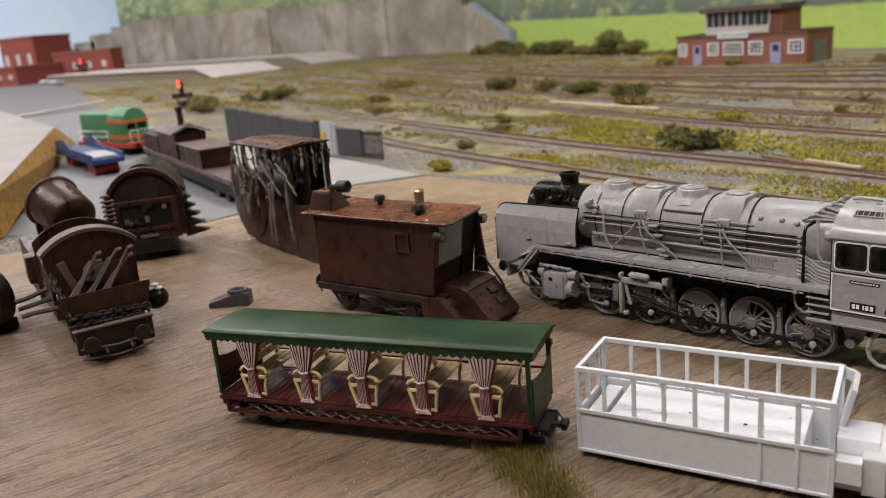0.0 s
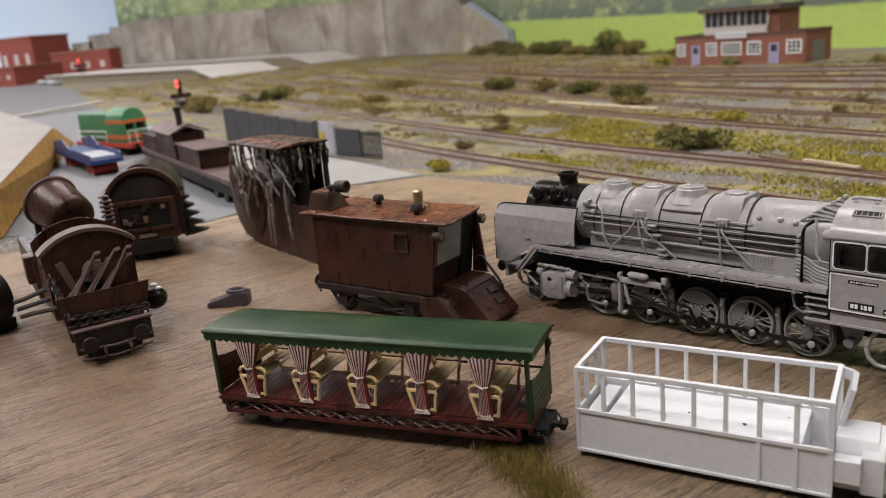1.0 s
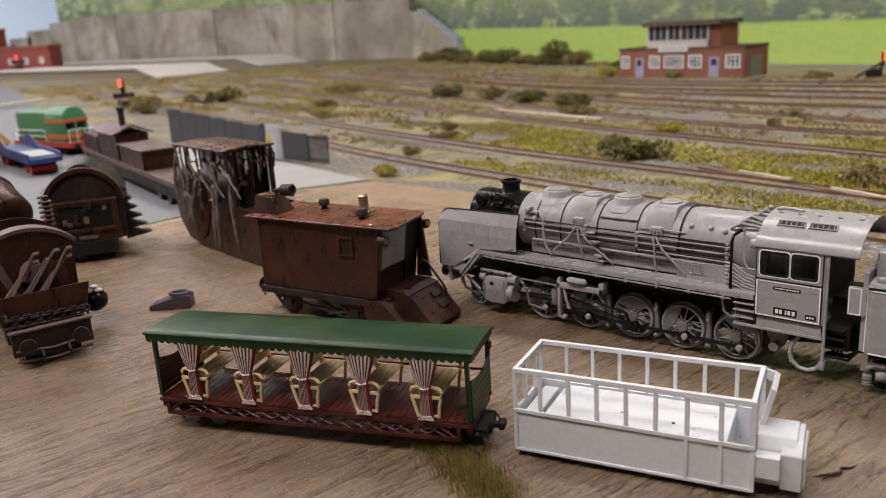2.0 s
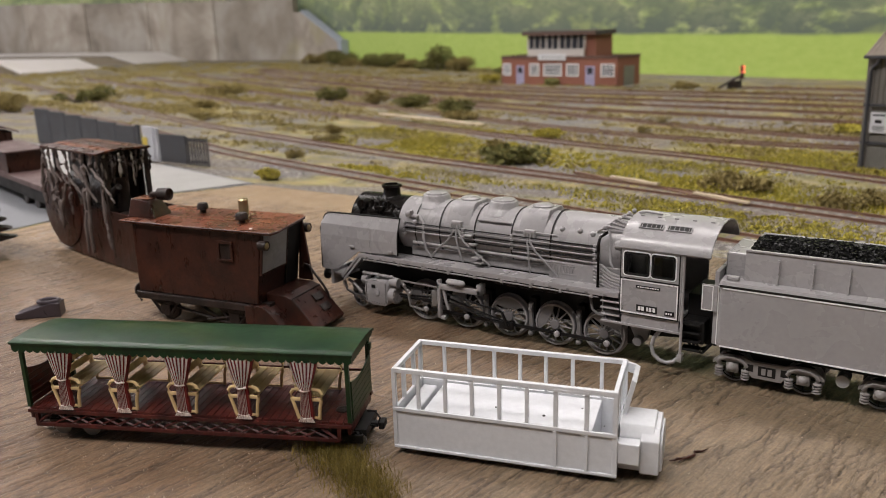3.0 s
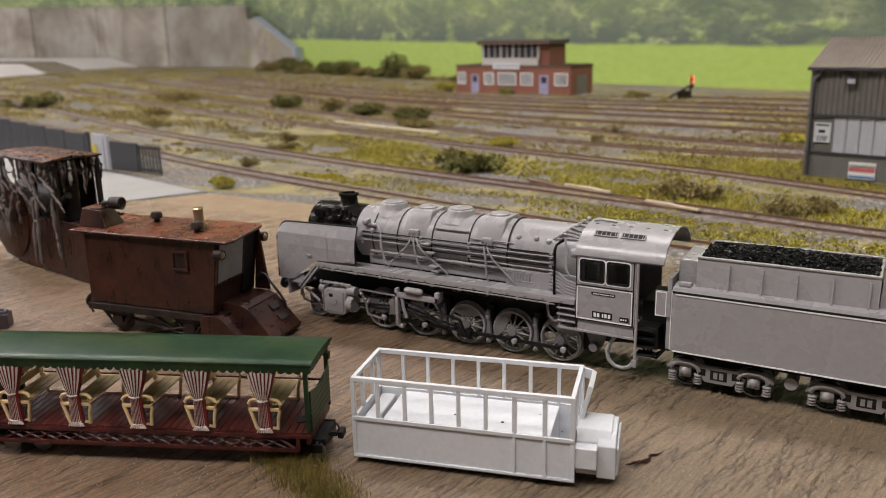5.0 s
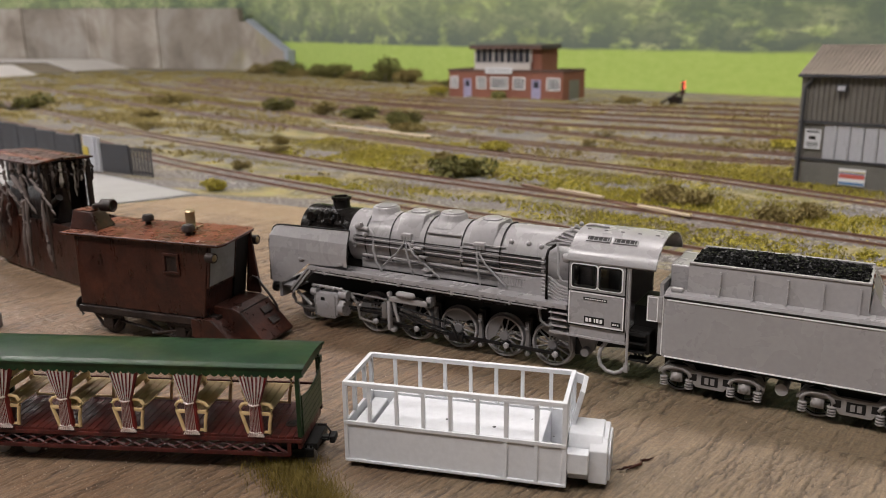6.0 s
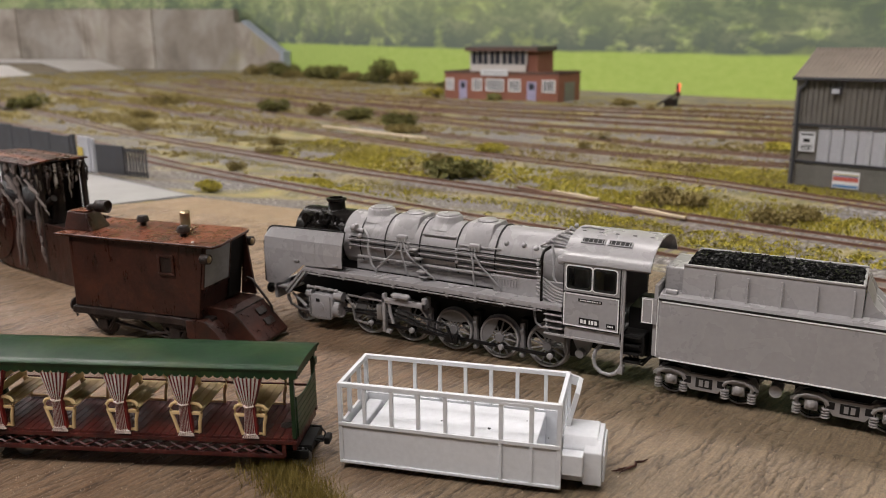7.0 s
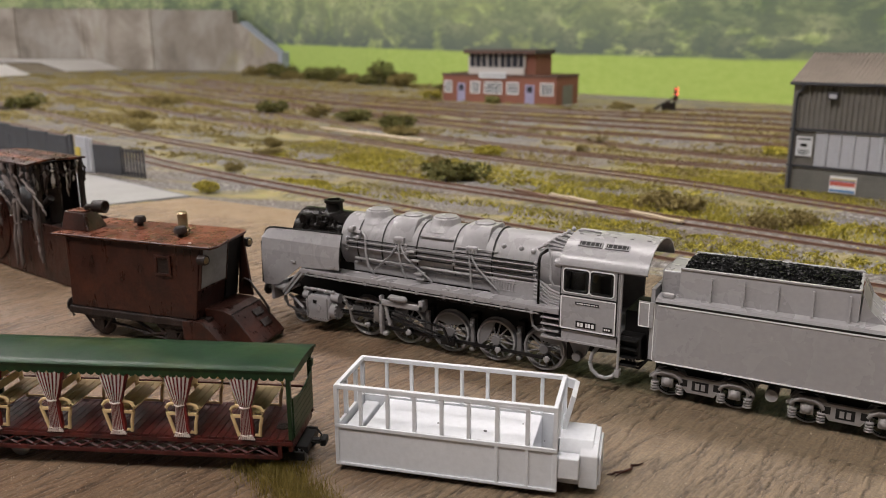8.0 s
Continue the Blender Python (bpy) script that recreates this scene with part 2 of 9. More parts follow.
M_MAROON = worn("maroon_paint", ((0.030, 0.008, 0.007), (0.072, 0.014, 0.011), (0.115, 0.024, 0.017)), (0.16, 0.06, 0.045), (0.30, 0.5), 1.6, 0.70, 0.012, 0.35)
M_WHITE = paint("white_styrene", (0.61, 0.625, 0.65), 0.45, amount=0.06, dirt_or_shade=(0.70, 0.69, 0.66), relief=0.004)
M_CREAM = paint("cream_plastic", (0.70, 0.53, 0.28), 0.45, amount=0.75, dirt_or_shade=(0.30, 0.18, 0.07), relief=0.003)


# ---- mesh helpers, in centimetres ----
def part(name, bm, mat, parent=None, label="", smooth=False, kind="", at=None):
    """Links a bmesh, drawn in centimetres, as one mesh object."""
    bmesh.ops.scale(bm, vec=(CM, CM, CM), verts=bm.verts)
    bmesh.ops.recalc_face_normals(bm, faces=bm.faces)
    me = bpy.data.meshes.new(name)
    bm.to_mesh(me)
    bm.free()
    me.materials.append(mat)
    if smooth:
        for p in me.polygons:
            p.use_smooth = True
        me.set_sharp_from_angle(angle=radians(38))
    ob = new(name, me)
    ob.parent = parent
    if at is not None:
        ob.matrix_world = at
    return tagged(ob, label, kind=kind)


def thing(name, label, category, at, group="", kind=""):
    """An Empty at the base of a thing; at: (x, y, z, turn) in centimetres and degrees, or a matrix."""
    ob = new(name)
    ob.empty_display_size = 0.01
    ob.matrix_world = at if isinstance(at, Matrix) else pose(at[0] * CM, at[1] * CM, at[2] * CM, 0, 0, at[3])
    return tagged(ob, label, category, group, kind)


def box(bm, x0, x1, y0, y1, z0, z1, bevel=0.0, m=None):
    got = bmesh.ops.create_cube(bm, size=1)["verts"]
    for v in got:
        v.co = Vector(((x0 + x1) / 2 + v.co.x * (x1 - x0), (y0 + y1) / 2 + v.co.y * (y1 - y0), (z0 + z1) / 2 + v.co.z * (z1 - z0)))
    if m is not None:
        for v in got:
            v.co = m @ v.co
    if bevel:
        edges = list({e for v in got for e in v.link_edges})
        bmesh.ops.bevel(bm, geom=edges, offset=bevel, segments=2, affect="EDGES", profile=0.5)
    return bm


def frame_of(d):
    d = Vector(d).normalized()
    a = d.orthogonal().normalized() if abs(d.z) > 0.999 else Vector((-d.y, d.x, 0)).normalized()
    return a, d.cross(a)


def tube(bm, pts, r, n=8, closed=False, caps=True):
    """A round bar along points; r may be one radius or one for each point."""
    pts = [Vector(p) for p in pts]
    rs = r if isinstance(r, (list, tuple)) else [r] * len(pts)
    rings = []
    for i, p in enumerate(pts):
        if closed:
            d = pts[(i + 1) % len(pts)] - pts[i - 1]
        else:
            d = pts[min(i + 1, len(pts) - 1)] - pts[max(i - 1, 0)]
        a, b = frame_of(d)
        rings.append([bm.verts.new(p + rs[i] * (a * math.cos(2 * math.pi * k / n) + b * math.sin(2 * math.pi * k / n))) for k in range(n)])
    pairs = list(zip(rings, rings[1:])) + ([(rings[-1], rings[0])] if closed else [])
    for r0, r1 in pairs:
        for k in range(n):
            bm.faces.new((r0[k], r0[(k + 1) % n], r1[(k + 1) % n], r1[k]))
    if caps and not closed:
        bm.faces.new(rings[0][::-1])
        bm.faces.new(rings[-1])
    return bm


def cyl(bm, p0, p1, r0, r1=None, n=20):
    return tube(bm, [p0, p1], [r0, r0 if r1 is None else r1], n)


def lathe(bm, base, axis, profile, n=24):
    """A turned form: profile rows of (radius, distance along axis)."""
    axis = Vector(axis).normalized()
    a, b = frame_of(axis)
    rings = []
    for r, h in profile:
        c = Vector(base) + axis * h
        rings.append([bm.verts.new(c + max(r, 1e-4) * (a * math.cos(2 * math.pi * k / n) + b * math.sin(2 * math.pi * k / n))) for k in range(n)])
    for r0, r1 in zip(rings, rings[1:]):
        for k in range(n):
            bm.faces.new((r0[k], r0[(k + 1) % n], r1[(k + 1) % n], r1[k]))
    bm.faces.new(rings[0][::-1])
    bm.faces.new(rings[-1])
    return bm


def prism(bm, poly, a0, a1, axis="y", bevel=0.0):
    """A polygon drawn in two coordinates and drawn out along the third."""
    def spot(p, a):
        return {"y": (p[0], a, p[1]), "x": (a, p[0], p[1]), "z": (p[0], p[1], a)}[axis]
    lo = [bm.verts.new(spot(p, a0)) for p in poly]
    hi = [bm.verts.new(spot(p, a1)) for p in poly]
    n = len(poly)
    fs = [bm.faces.new(lo[::-1]), bm.faces.new(hi)]
    for k in range(n):
        fs.append(bm.faces.new((lo[k], lo[(k + 1) % n], hi[(k + 1) % n], hi[k])))
    if bevel:
        edges = list({e for f in fs for e in f.edges})
        bmesh.ops.bevel(bm, geom=edges, offset=bevel, segments=2, affect="EDGES", profile=0.5)
    return bm


def ball(bm, c, r, squash=(1, 1, 1), u=12, v=8):
    got = bmesh.ops.create_uvsphere(bm, u_segments=u, v_segments=v, radius=1)["verts"]
    for w in got:
        w.co = Vector(c) + Vector((w.co.x * r * squash[0], w.co.y * r * squash[1], w.co.z * r * squash[2]))
    return bm


def B():
    return bmesh.new()


def arc(c, r, a0, a1, n):
    """Points of an arc in two coordinates, degrees."""
    return [(c[0] + r * math.cos(radians(a0 + (a1 - a0) * k / n)), c[1] + r * math.sin(radians(a0 + (a1 - a0) * k / n))) for k in range(n + 1)]


# ---- setting ----
def sheet(name, poly, z0, z1, mat, label="", category=""):
    return tagged(part(name, prism(B(), poly, z0, z1, "z"), mat, kind="structure"), label, category)


sheet("ground", [(-670, -240), (340, -240), (340, 560), (-670, 560)], -4.0, 0.0, M_BALLAST, "grey ballast with straw and green weeds", "ground")
BOARD = [(-36, -60), (60, -60), (60, 6.5), (10, 15.0), (-8, 18.2), (-16, 19.2), (-26.3, 19.2), (-29.6, 13.5), (-29.4, 1), (-60, -60)]


def grooved_sheet(x0, x1, y0, y1, d, grooves, seed, name, deep=1.0):
    """Part of the board's top as a fine sheet with cut grooves, dents and grit; dirt and painted shade darken the
    grooves.
    """
    rng = np.random.default_rng(seed)
    nx, ny = int((x1 - x0) / d) + 1, int((y1 - y0) / d) + 1
    X, Y = np.meshgrid(np.linspace(x0, x1, nx), np.linspace(y0, y1, ny), indexing="ij")
    Z, dirt_or_shade = np.zeros_like(X), np.zeros_like(X)

    def soft(step, amount):
        gx, gy = int((x1 - x0) / step) + 3, int((y1 - y0) / step) + 3
        g = rng.standard_normal((gx, gy))
        u, v = (X - x0) / step, (Y - y0) / step
        i, j = u.astype(int), v.astype(int)
        fu, fv = u - i, v - j
        fu, fv = fu * fu * (3 - 2 * fu), fv * fv * (3 - 2 * fv)
        return amount * (g[i, j] * (1 - fu) * (1 - fv) + g[i + 1, j] * fu * (1 - fv) + g[i, j + 1] * (1 - fu) * fv + g[i + 1, j + 1] * fu * fv)
    Z += soft(2.5, 0.012) + soft(0.7, 0.005) + soft(0.2, 0.004) + rng.standard_normal(X.shape) * 0.002

    def groove(cx, cy, turn, length, width, depth):
        c, s = math.cos(turn), math.sin(turn)
        r = length / 2 + 0.3
        i0, i1 = max(0, int((cx - abs(c) * r - 0.6 - x0) / d)), min(nx, int((cx + abs(c) * r + 0.6 - x0) / d))
        j0, j1 = max(0, int((cy - abs(s) * r - 0.6 - y0) / d)), min(ny, int((cy + abs(s) * r + 0.6 - y0) / d))
        if i1 <= i0 or j1 <= j0:
            return
        dx, dy = X[i0:i1, j0:j1] - cx, Y[i0:i1, j0:j1] - cy
        along, across = dx * c + dy * s, -dx * s + dy * c
        across = across + 0.05 * np.sin(along * 2.3 + cx * 7) + 0.025 * np.sin(along * 9 + cy)
        ends = np.clip((length / 2 - np.abs(along)) / 0.5, 0, 1)
        f = np.clip(1 - np.abs(across) / width, 0, 1) * ends * (0.7 + 0.3 * np.sin(along * 3 + cx * 3))
        rim = np.exp(-((np.abs(across) - width * 1.5) / (width * 0.6)) ** 2) * ends * (0.6 + 0.4 * np.sin(along * 11 + cy * 5))
        Z[i0:i1, j0:j1] += -depth * f + abs(depth) * 0.35 * rim
        # deeper in the cut means darker: mask for dirt and painted shade
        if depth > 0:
            dirt_or_shade[i0:i1, j0:j1] = np.maximum(dirt_or_shade[i0:i1, j0:j1], f)
    for _ in range(grooves):
        groove(rng.uniform(x0, x1), rng.uniform(y0, y1), radians(78 + rng.normal(0, 5)), rng.uniform(1.0, 7.5), rng.uniform(0.04, 0.08) * deep, rng.uniform(0.02, 0.07) * deep)
    for _ in range(grooves // 6):
        groove(rng.uniform(x0, x1), rng.uniform(y0, y1), rng.uniform(0, 3.1), rng.uniform(0.12, 0.4), rng.uniform(0.05, 0.10), rng.uniform(-0.06, 0.04))
    for _ in range(10):
        groove(rng.uniform(x0, x1), rng.uniform(y0, y1), radians(172 + rng.normal(0, 5)), rng.uniform(4, 12), 0.06, 0.04)
    edge = np.minimum(np.minimum(X - x0, x1 - X), np.minimum(Y - y0, y1 - Y))
    Z = np.clip(Z, -0.10, 0.10) * np.clip(edge / 0.3, 0, 1) + 0.05
    inside = (Y < 15.0 - 0.17 * (X - 10.0) - 0.2) | (X < 10.0)
    idx = np.arange(nx * ny).reshape(nx, ny)
    quads = np.stack([idx[:-1, :-1], idx[1:, :-1], idx[1:, 1:], idx[:-1, 1:]], -1)[inside[:-1, :-1]]
    me = bpy.data.meshes.new(name)
    co = np.stack([X, Y, Z], -1).reshape(-1, 3) * CM
    me.vertices.add(len(co))
    me.vertices.foreach_set("co", co.ravel())
    n = len(quads)
    me.loops.add(n * 4)
    me.loops.foreach_set("vertex_index", quads.ravel().astype(np.int32))
    me.polygons.add(n)
    me.polygons.foreach_set("loop_start", np.arange(n, dtype=np.int32) * 4)
    me.polygons.foreach_set("loop_total", np.full(n, 4, np.int32))
    me.update(calc_edges=True)
    me.polygons.foreach_set("use_smooth", np.ones(n, bool))
    me.attributes.new("groove_dirt_shade", "FLOAT", "POINT").data.foreach_set("value", dirt_or_shade.ravel().astype(np.float32))
    me.materials.append(M_BOARD)
    tagged(new(name, me), "brown-painted wooden board with cut grooves along the grain", "board", kind="structure")


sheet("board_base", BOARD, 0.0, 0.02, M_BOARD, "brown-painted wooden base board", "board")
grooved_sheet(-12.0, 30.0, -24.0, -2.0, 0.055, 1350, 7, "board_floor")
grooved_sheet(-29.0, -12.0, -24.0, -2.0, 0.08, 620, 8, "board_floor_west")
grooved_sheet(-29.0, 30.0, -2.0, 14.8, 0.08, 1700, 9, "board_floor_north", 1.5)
sheet("pavement", [(-29.8, 1), (-30.0, 13.5), (-26.8, 19.6), (-40.5, 22.6), (-80, 29), (-150, 47), (-168, 54), (-167, 5), (-120, -10), (-60, -25)], 0.0, 0.06, M_PAD, "smooth grey concrete yard surface, in its shaded tone", "pavement")
# brighter sheet paints the lit part of the yard
sheet("pavement_lit", [(-30.2, 4.5), (-30.2, 13.4), (-27.2, 19.3), (-40.5, 22.3), (-75, 27.6), (-64, 19.0), (-45, 11.5)], 0.06, 0.10, M_PADLIT, "yard concrete beside the fence, in its lit tone", "pavement")


def backdrop():
    line = [(250, 64), (120, 104), (4, 141), (-32, 152), (-110, 178), (-181, 218), (-230, 242), (-300, 246), (-485, 246), (-575, 250)]
    bm = B()
    lo = [bm.verts.new((x, y, 0)) for x, y in line]
    hi = [bm.verts.new((x, y, 95)) for x, y in line]
    back = [bm.verts.new((x, y + 1, 0)) for x, y in line]
    bhi = [bm.verts.new((x, y + 1, 95)) for x, y in line]
    for k in range(len(line) - 1):
        bm.faces.new((lo[k], lo[k + 1], hi[k + 1], hi[k]))
        bm.faces.new((back[k + 1], back[k], bhi[k], bhi[k + 1]))
        bm.faces.new((hi[k], hi[k + 1], bhi[k + 1], bhi[k]))
    tagged(part("backdrop", bm, M_BACKDROP, kind="structure"), "printed landscape backdrop of green field and trees", "backdrop")


backdrop()


def glowing_sky_material():
    """A pale blue printed sky, paler in soft patches; its own glow stands in for lamplight."""
    m, nt, b = material("self_lit_sky_print")
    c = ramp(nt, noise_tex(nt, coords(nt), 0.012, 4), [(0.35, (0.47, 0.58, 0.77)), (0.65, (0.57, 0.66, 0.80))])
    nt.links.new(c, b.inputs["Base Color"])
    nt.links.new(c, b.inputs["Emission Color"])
    # added glow brightens the panel; it is no lamp
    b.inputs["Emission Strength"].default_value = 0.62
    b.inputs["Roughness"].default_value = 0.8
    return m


tagged(part("backdrop_sky", box(B(), -666, -664, 60, 500, 0, 150), glowing_sky_material(), kind="structure"), "pale blue printed sky backdrop, faintly self-lit", "backdrop")
# hall shell out of view; its dark faces limit the bounced light
for nm, args in {
    "wall_north": (-680, 350, 560, 570), "wall_south": (-680, 350, -250, -240),
    "wall_west": (-680, -670, -240, 560), "wall_east": (340, 350, -240, 560),
}.items():
    part(nm, box(B(), *args, -100, 160), M_SKYWALL if nm in ("wall_west", "wall_north") else M_HALL, kind="structure", label="plain painted hall wall")
part("ceiling", box(B(), -680, 350, -250, 570, 160, 170), M_HALL, kind="structure", label="plain dark hall ceiling, out of view")


# ---- steam locomotive and its tender ----
def spoked_wheel(name, r, spokes, parent, at, mat, weight=True, width=0.26, crank=0.0):
    """A wheel whose face looks towards -y, its hub at the origin of its own mesh."""
    bm = B()
    lathe(bm, (0, 0, 0), (0, 1, 0), [(0.0, -0.03), (0.17 * r + 0.03, -0.03), (0.17 * r + 0.05, 0.02), (0.17 * r + 0.05, 0.16), (0.0, 0.16)], 16)
    if weight:
        pts = arc((0, 0), 0.88 * r, 95, 205, 12)
        poly = pts + [(0.45 * r * math.cos(radians(185)), 0.45 * r * math.sin(radians(185))), (0.5 * r * math.cos(radians(112)), 0.5 * r * math.sin(radians(112)))]
        prism(bm, poly, 0.02, 0.14, "y")
    tube(bm, [(0.875 * r * math.cos(2 * math.pi * k / 32), 0.07, 0.875 * r * math.sin(2 * math.pi * k / 32)) for k in range(32)], 0.035 * r, 6, True)
    wheel = part(name, bm, mat, parent, smooth=True)
    wheel.location = Vector(at) * CM
    spoke = None
    for k in range(spokes):
        a = 360 * k / spokes + 6
        if spoke is None:
            sb = B()
            tube(sb, [(0.15 * r, 0.06, 0), (0.92 * r, 0.08, 0)], [0.036 * r + 0.012, 0.020 * r + 0.012], 6)
            spoke = part("spoke", sb, mat, wheel, smooth=True)
            o = spoke
        else:
            o = spoke.copy()
            scene.collection.objects.link(o)
        o.rotation_euler = (0, radians(a), 0)
    tyre = B()
    n = 40
    prof = [(0.90 * r, 0.0), (0.97 * r, 0.0), (r * 0.985, 0.02), (r * 0.985, width * 0.7), (r * 1.0, width * 0.75), (r * 1.06, width * 0.85), (r * 1.06, width), (0.90 * r, width)]
    rings = [[tyre.verts.new((p[0] * math.cos(2 * math.pi * k / n), p[1], p[0] * math.sin(2 * math.pi * k / n))) for p in prof] for k in range(n)]
    m = len(prof)
    for k in range(n):
        for j in range(m):
            tyre.faces.new((rings[k][j], rings[(k + 1) % n][j], rings[(k + 1) % n][(j + 1) % m], rings[k][(j + 1) % m]))
    part("tyre", tyre, M_GREY, wheel, smooth=True)
    return wheel


M_STEEL = paint("worn_grey_steel", (0.30, 0.29, 0.285), 0.38, 0.6, amount=0.3, dirt_or_shade=(0.12, 0.11, 0.10), relief=0.002)
M_GREYMID = paint("dusty_mid_grey", (0.24, 0.225, 0.22), 0.5, amount=0.35, dirt_or_shade=(0.14, 0.12, 0.10), coarse=1.5, relief=0.002)
M_ROD = paint("dark_steel_rod", (0.014, 0.014, 0.015), 0.35, 0.5, amount=0.2, relief=0.0)
M_COAL = paint("broken_coal", (0.006, 0.006, 0.006), 0.24, amount=0.3, dirt_or_shade=(0.010, 0.010, 0.010), grain=9, relief=0.01, spec=0.10)
M_LINE = paint("white_lining", (0.82, 0.82, 0.82), 0.5, amount=0.05, relief=0.0)
M_COPPER = paint("grey_pipe", (0.30, 0.295, 0.30), 0.4, amount=0.1, relief=0.0)
M_CABIN = paint("cab_interior_cream", (0.30, 0.26, 0.20), 0.6, amount=0.3, relief=0.0)


def glass_material():
    m, nt, b = material("clear_glazing")
    b.inputs["Base Color"].default_value = (0.9, 0.93, 0.92, 1)
    b.inputs["Roughness"].default_value = 0.06
    b.inputs["Transmission Weight"].default_value = 1.0
    b.inputs["IOR"].default_value = 1.1
    return m


M_GLASS = glass_material()
BOILER_Z, BOILER_R = 3.84, 1.14


def ring_band(bm, x, r, w, c=(0, BOILER_Z), a0=0, a1=360, n=40, t=0.02):
    """A thin strap round the boiler."""
    rows = []
    for k in range(n + 1):
        a = radians(a0 + (a1 - a0) * k / n)
        rows.append([bm.verts.new((x + dx, c[0] + rr * math.cos(a), c[1] + rr * math.sin(a))) for dx, rr in ((-w / 2, r - t), (-w / 2, r + t), (w / 2, r + t), (w / 2, r - t))])
    for p, q in zip(rows, rows[1:]):
        for j in range(4):
            bm.faces.new((p[j], q[j], q[(j + 1) % 4], p[(j + 1) % 4]))


def on_boiler(x, deg, r=BOILER_R):
    """A point of the boiler's skin; 180 degrees is the side towards -y, 90 the crest."""
    return Vector((x, r * math.cos(radians(deg)), BOILER_Z + r * math.sin(radians(deg))))


def locomotive():
    t = thing("steam_locomotive", "grey-primed steam locomotive with black smokebox, standing on the board", "locomotive", (0, 1.1, 0.05, 0))
    # boiler and smokebox
    bm = B()
    lathe(bm, (2.05, 0, BOILER_Z), (1, 0, 0), [(0.9, 0), (BOILER_R, 0.04), (BOILER_R, 6.9), (BOILER_R + 0.05, 7.1), (BOILER_R + 0.03, 9.9), (0.8, 9.9)], 56)
    boiler = part("boiler", bm, M_GREY, t, smooth=True)
    bm = B()
    for x in (2.95, 4.12, 5.72, 7.33, 8.98):
        ring_band(bm, x, BOILER_R + (0.005 if x < 8 else 0.05), 0.05, a0=-60, a1=240)
    part("boiler_band", bm, M_MATBLACK, boiler, "black strap round the boiler", smooth=True)
    bm = B()
    lathe(bm, (-0.45, 0, BOILER_Z), (1, 0, 0), [(0.0, -0.28), (0.35, -0.26), (0.7, -0.17), (0.92, -0.05), (0.93, 0.0), (BOILER_R - 0.02, 0.02), (BOILER_R - 0.02, 2.5), (0.6, 2.5)], 48)
    box_ = part("smokebox", bm, M_BLACK, t, "gloss black smokebox", smooth=True)
    bm = B()
    lathe(bm, (1.0, 0, 4.72), (0, 0, 1), [(0.56, 0), (0.44, 0.16), (0.37, 0.25), (0.36, 0.52), (0.43, 0.56), (0.43, 0.66), (0.35, 0.68), (0.30, 0.68), (0.30, 0.3), (0.0, 0.3)], 28)
    part("chimney", bm, M_BLACK, t, "short black chimney", smooth=True)
    # feedwater heater, pump and pipes on the smokebox
    bm = B()
    cyl(bm, (0.15, -1.05, 4.62), (0.15, 1.05, 4.62), 0.22, n=16)
    for k in range(6):
        cyl(bm, (0.55 + 0.22 * k, -0.85 - 0.06 * (k % 2), 4.42 - 0.05 * (k % 3)), (0.55 + 0.22 * k, -0.80, 4.85 - 0.1 * (k % 2)), 0.08, n=8)
    box(bm, 0.4, 1.7, -1.02, -0.7, 4.3, 4.44, 0.03)
    box(bm, 0.9, 1.3, -1.14, -0.8, 4.44, 4.66, 0.04)
    tube(bm, [(0.2, -1.1, 4.5), (0.1, -1.22, 4.1), (0.15, -1.24, 3.4), (0.3, -1.2, 2.9)], 0.07)
    tube(bm, [(1.7, -0.95, 4.4), (1.95, -1.05, 4.35), (2.1, -1.18, 4.1), (2.1, -1.2, 3.2)], 0.06)
    tube(bm, [(0.6, -0.5, 4.86), (1.5, -0.75, 4.72), (2.0, -0.9, 4.62)], 0.05)
    part("pump_gear", bm, M_BLACK, box_, smooth=True)
    # domes and sandboxes
    for x in (3.28, 6.42):
        bm = B()
        lathe(bm, (x, 0, 4.70), (0, 0, 1), [(0.82, 0.0), (0.66, 0.17), (0.58, 0.26), (0.56, 0.42), (0.52, 0.47), (0.47, 0.48), (0.45, 0.53), (0.32, 0.56), (0, 0.57)], 36)
        part("dome", bm, M_GREY, t, smooth=True)
    bm = B()
    box(bm, 5.78, 7.26, -1.02, 1.02, 4.50, 4.56, 0.02)
    part("dome_plate", bm, M_GREYDK, t)
    for x in (4.92, 8.12):
        bm = B()
        prism(bm, [(-1.08, 4.28), (-0.62, 5.02), (-0.5, 5.1), (0.5, 5.1), (0.62, 5.02), (1.08, 4.28)], x - 0.55, x + 0.55, "x", 0.05)
        lathe(bm, (x, 0, 5.09), (0, 0, 1), [(0.40, 0), (0.40, 0.05), (0.34, 0.09), (0, 0.10)], 24)
        sand = part("sandbox", bm, M_GREY, t, smooth=True)
        bm = B()
        box(bm, x - 0.22, x + 0.22, -1.2, -0.98, 4.26, 4.42, 0.03)
        for k in range(4):
            cyl(bm, (x - 0.2 + 0.13 * k, -1.16, 4.1), (x - 0.2 + 0.13 * k, -1.16, 4.34), 0.05, n=8)
        part("sand_valve", bm, M_GREY, sand, smooth=True)
        for k, (dx, drop) in enumerate(((-1.2, 2.75), (0.3, 2.8), (1.5, 2.8)) if x < 6 else ((0.05, 2.8), (1.15, 2.8))):
            bm = B()
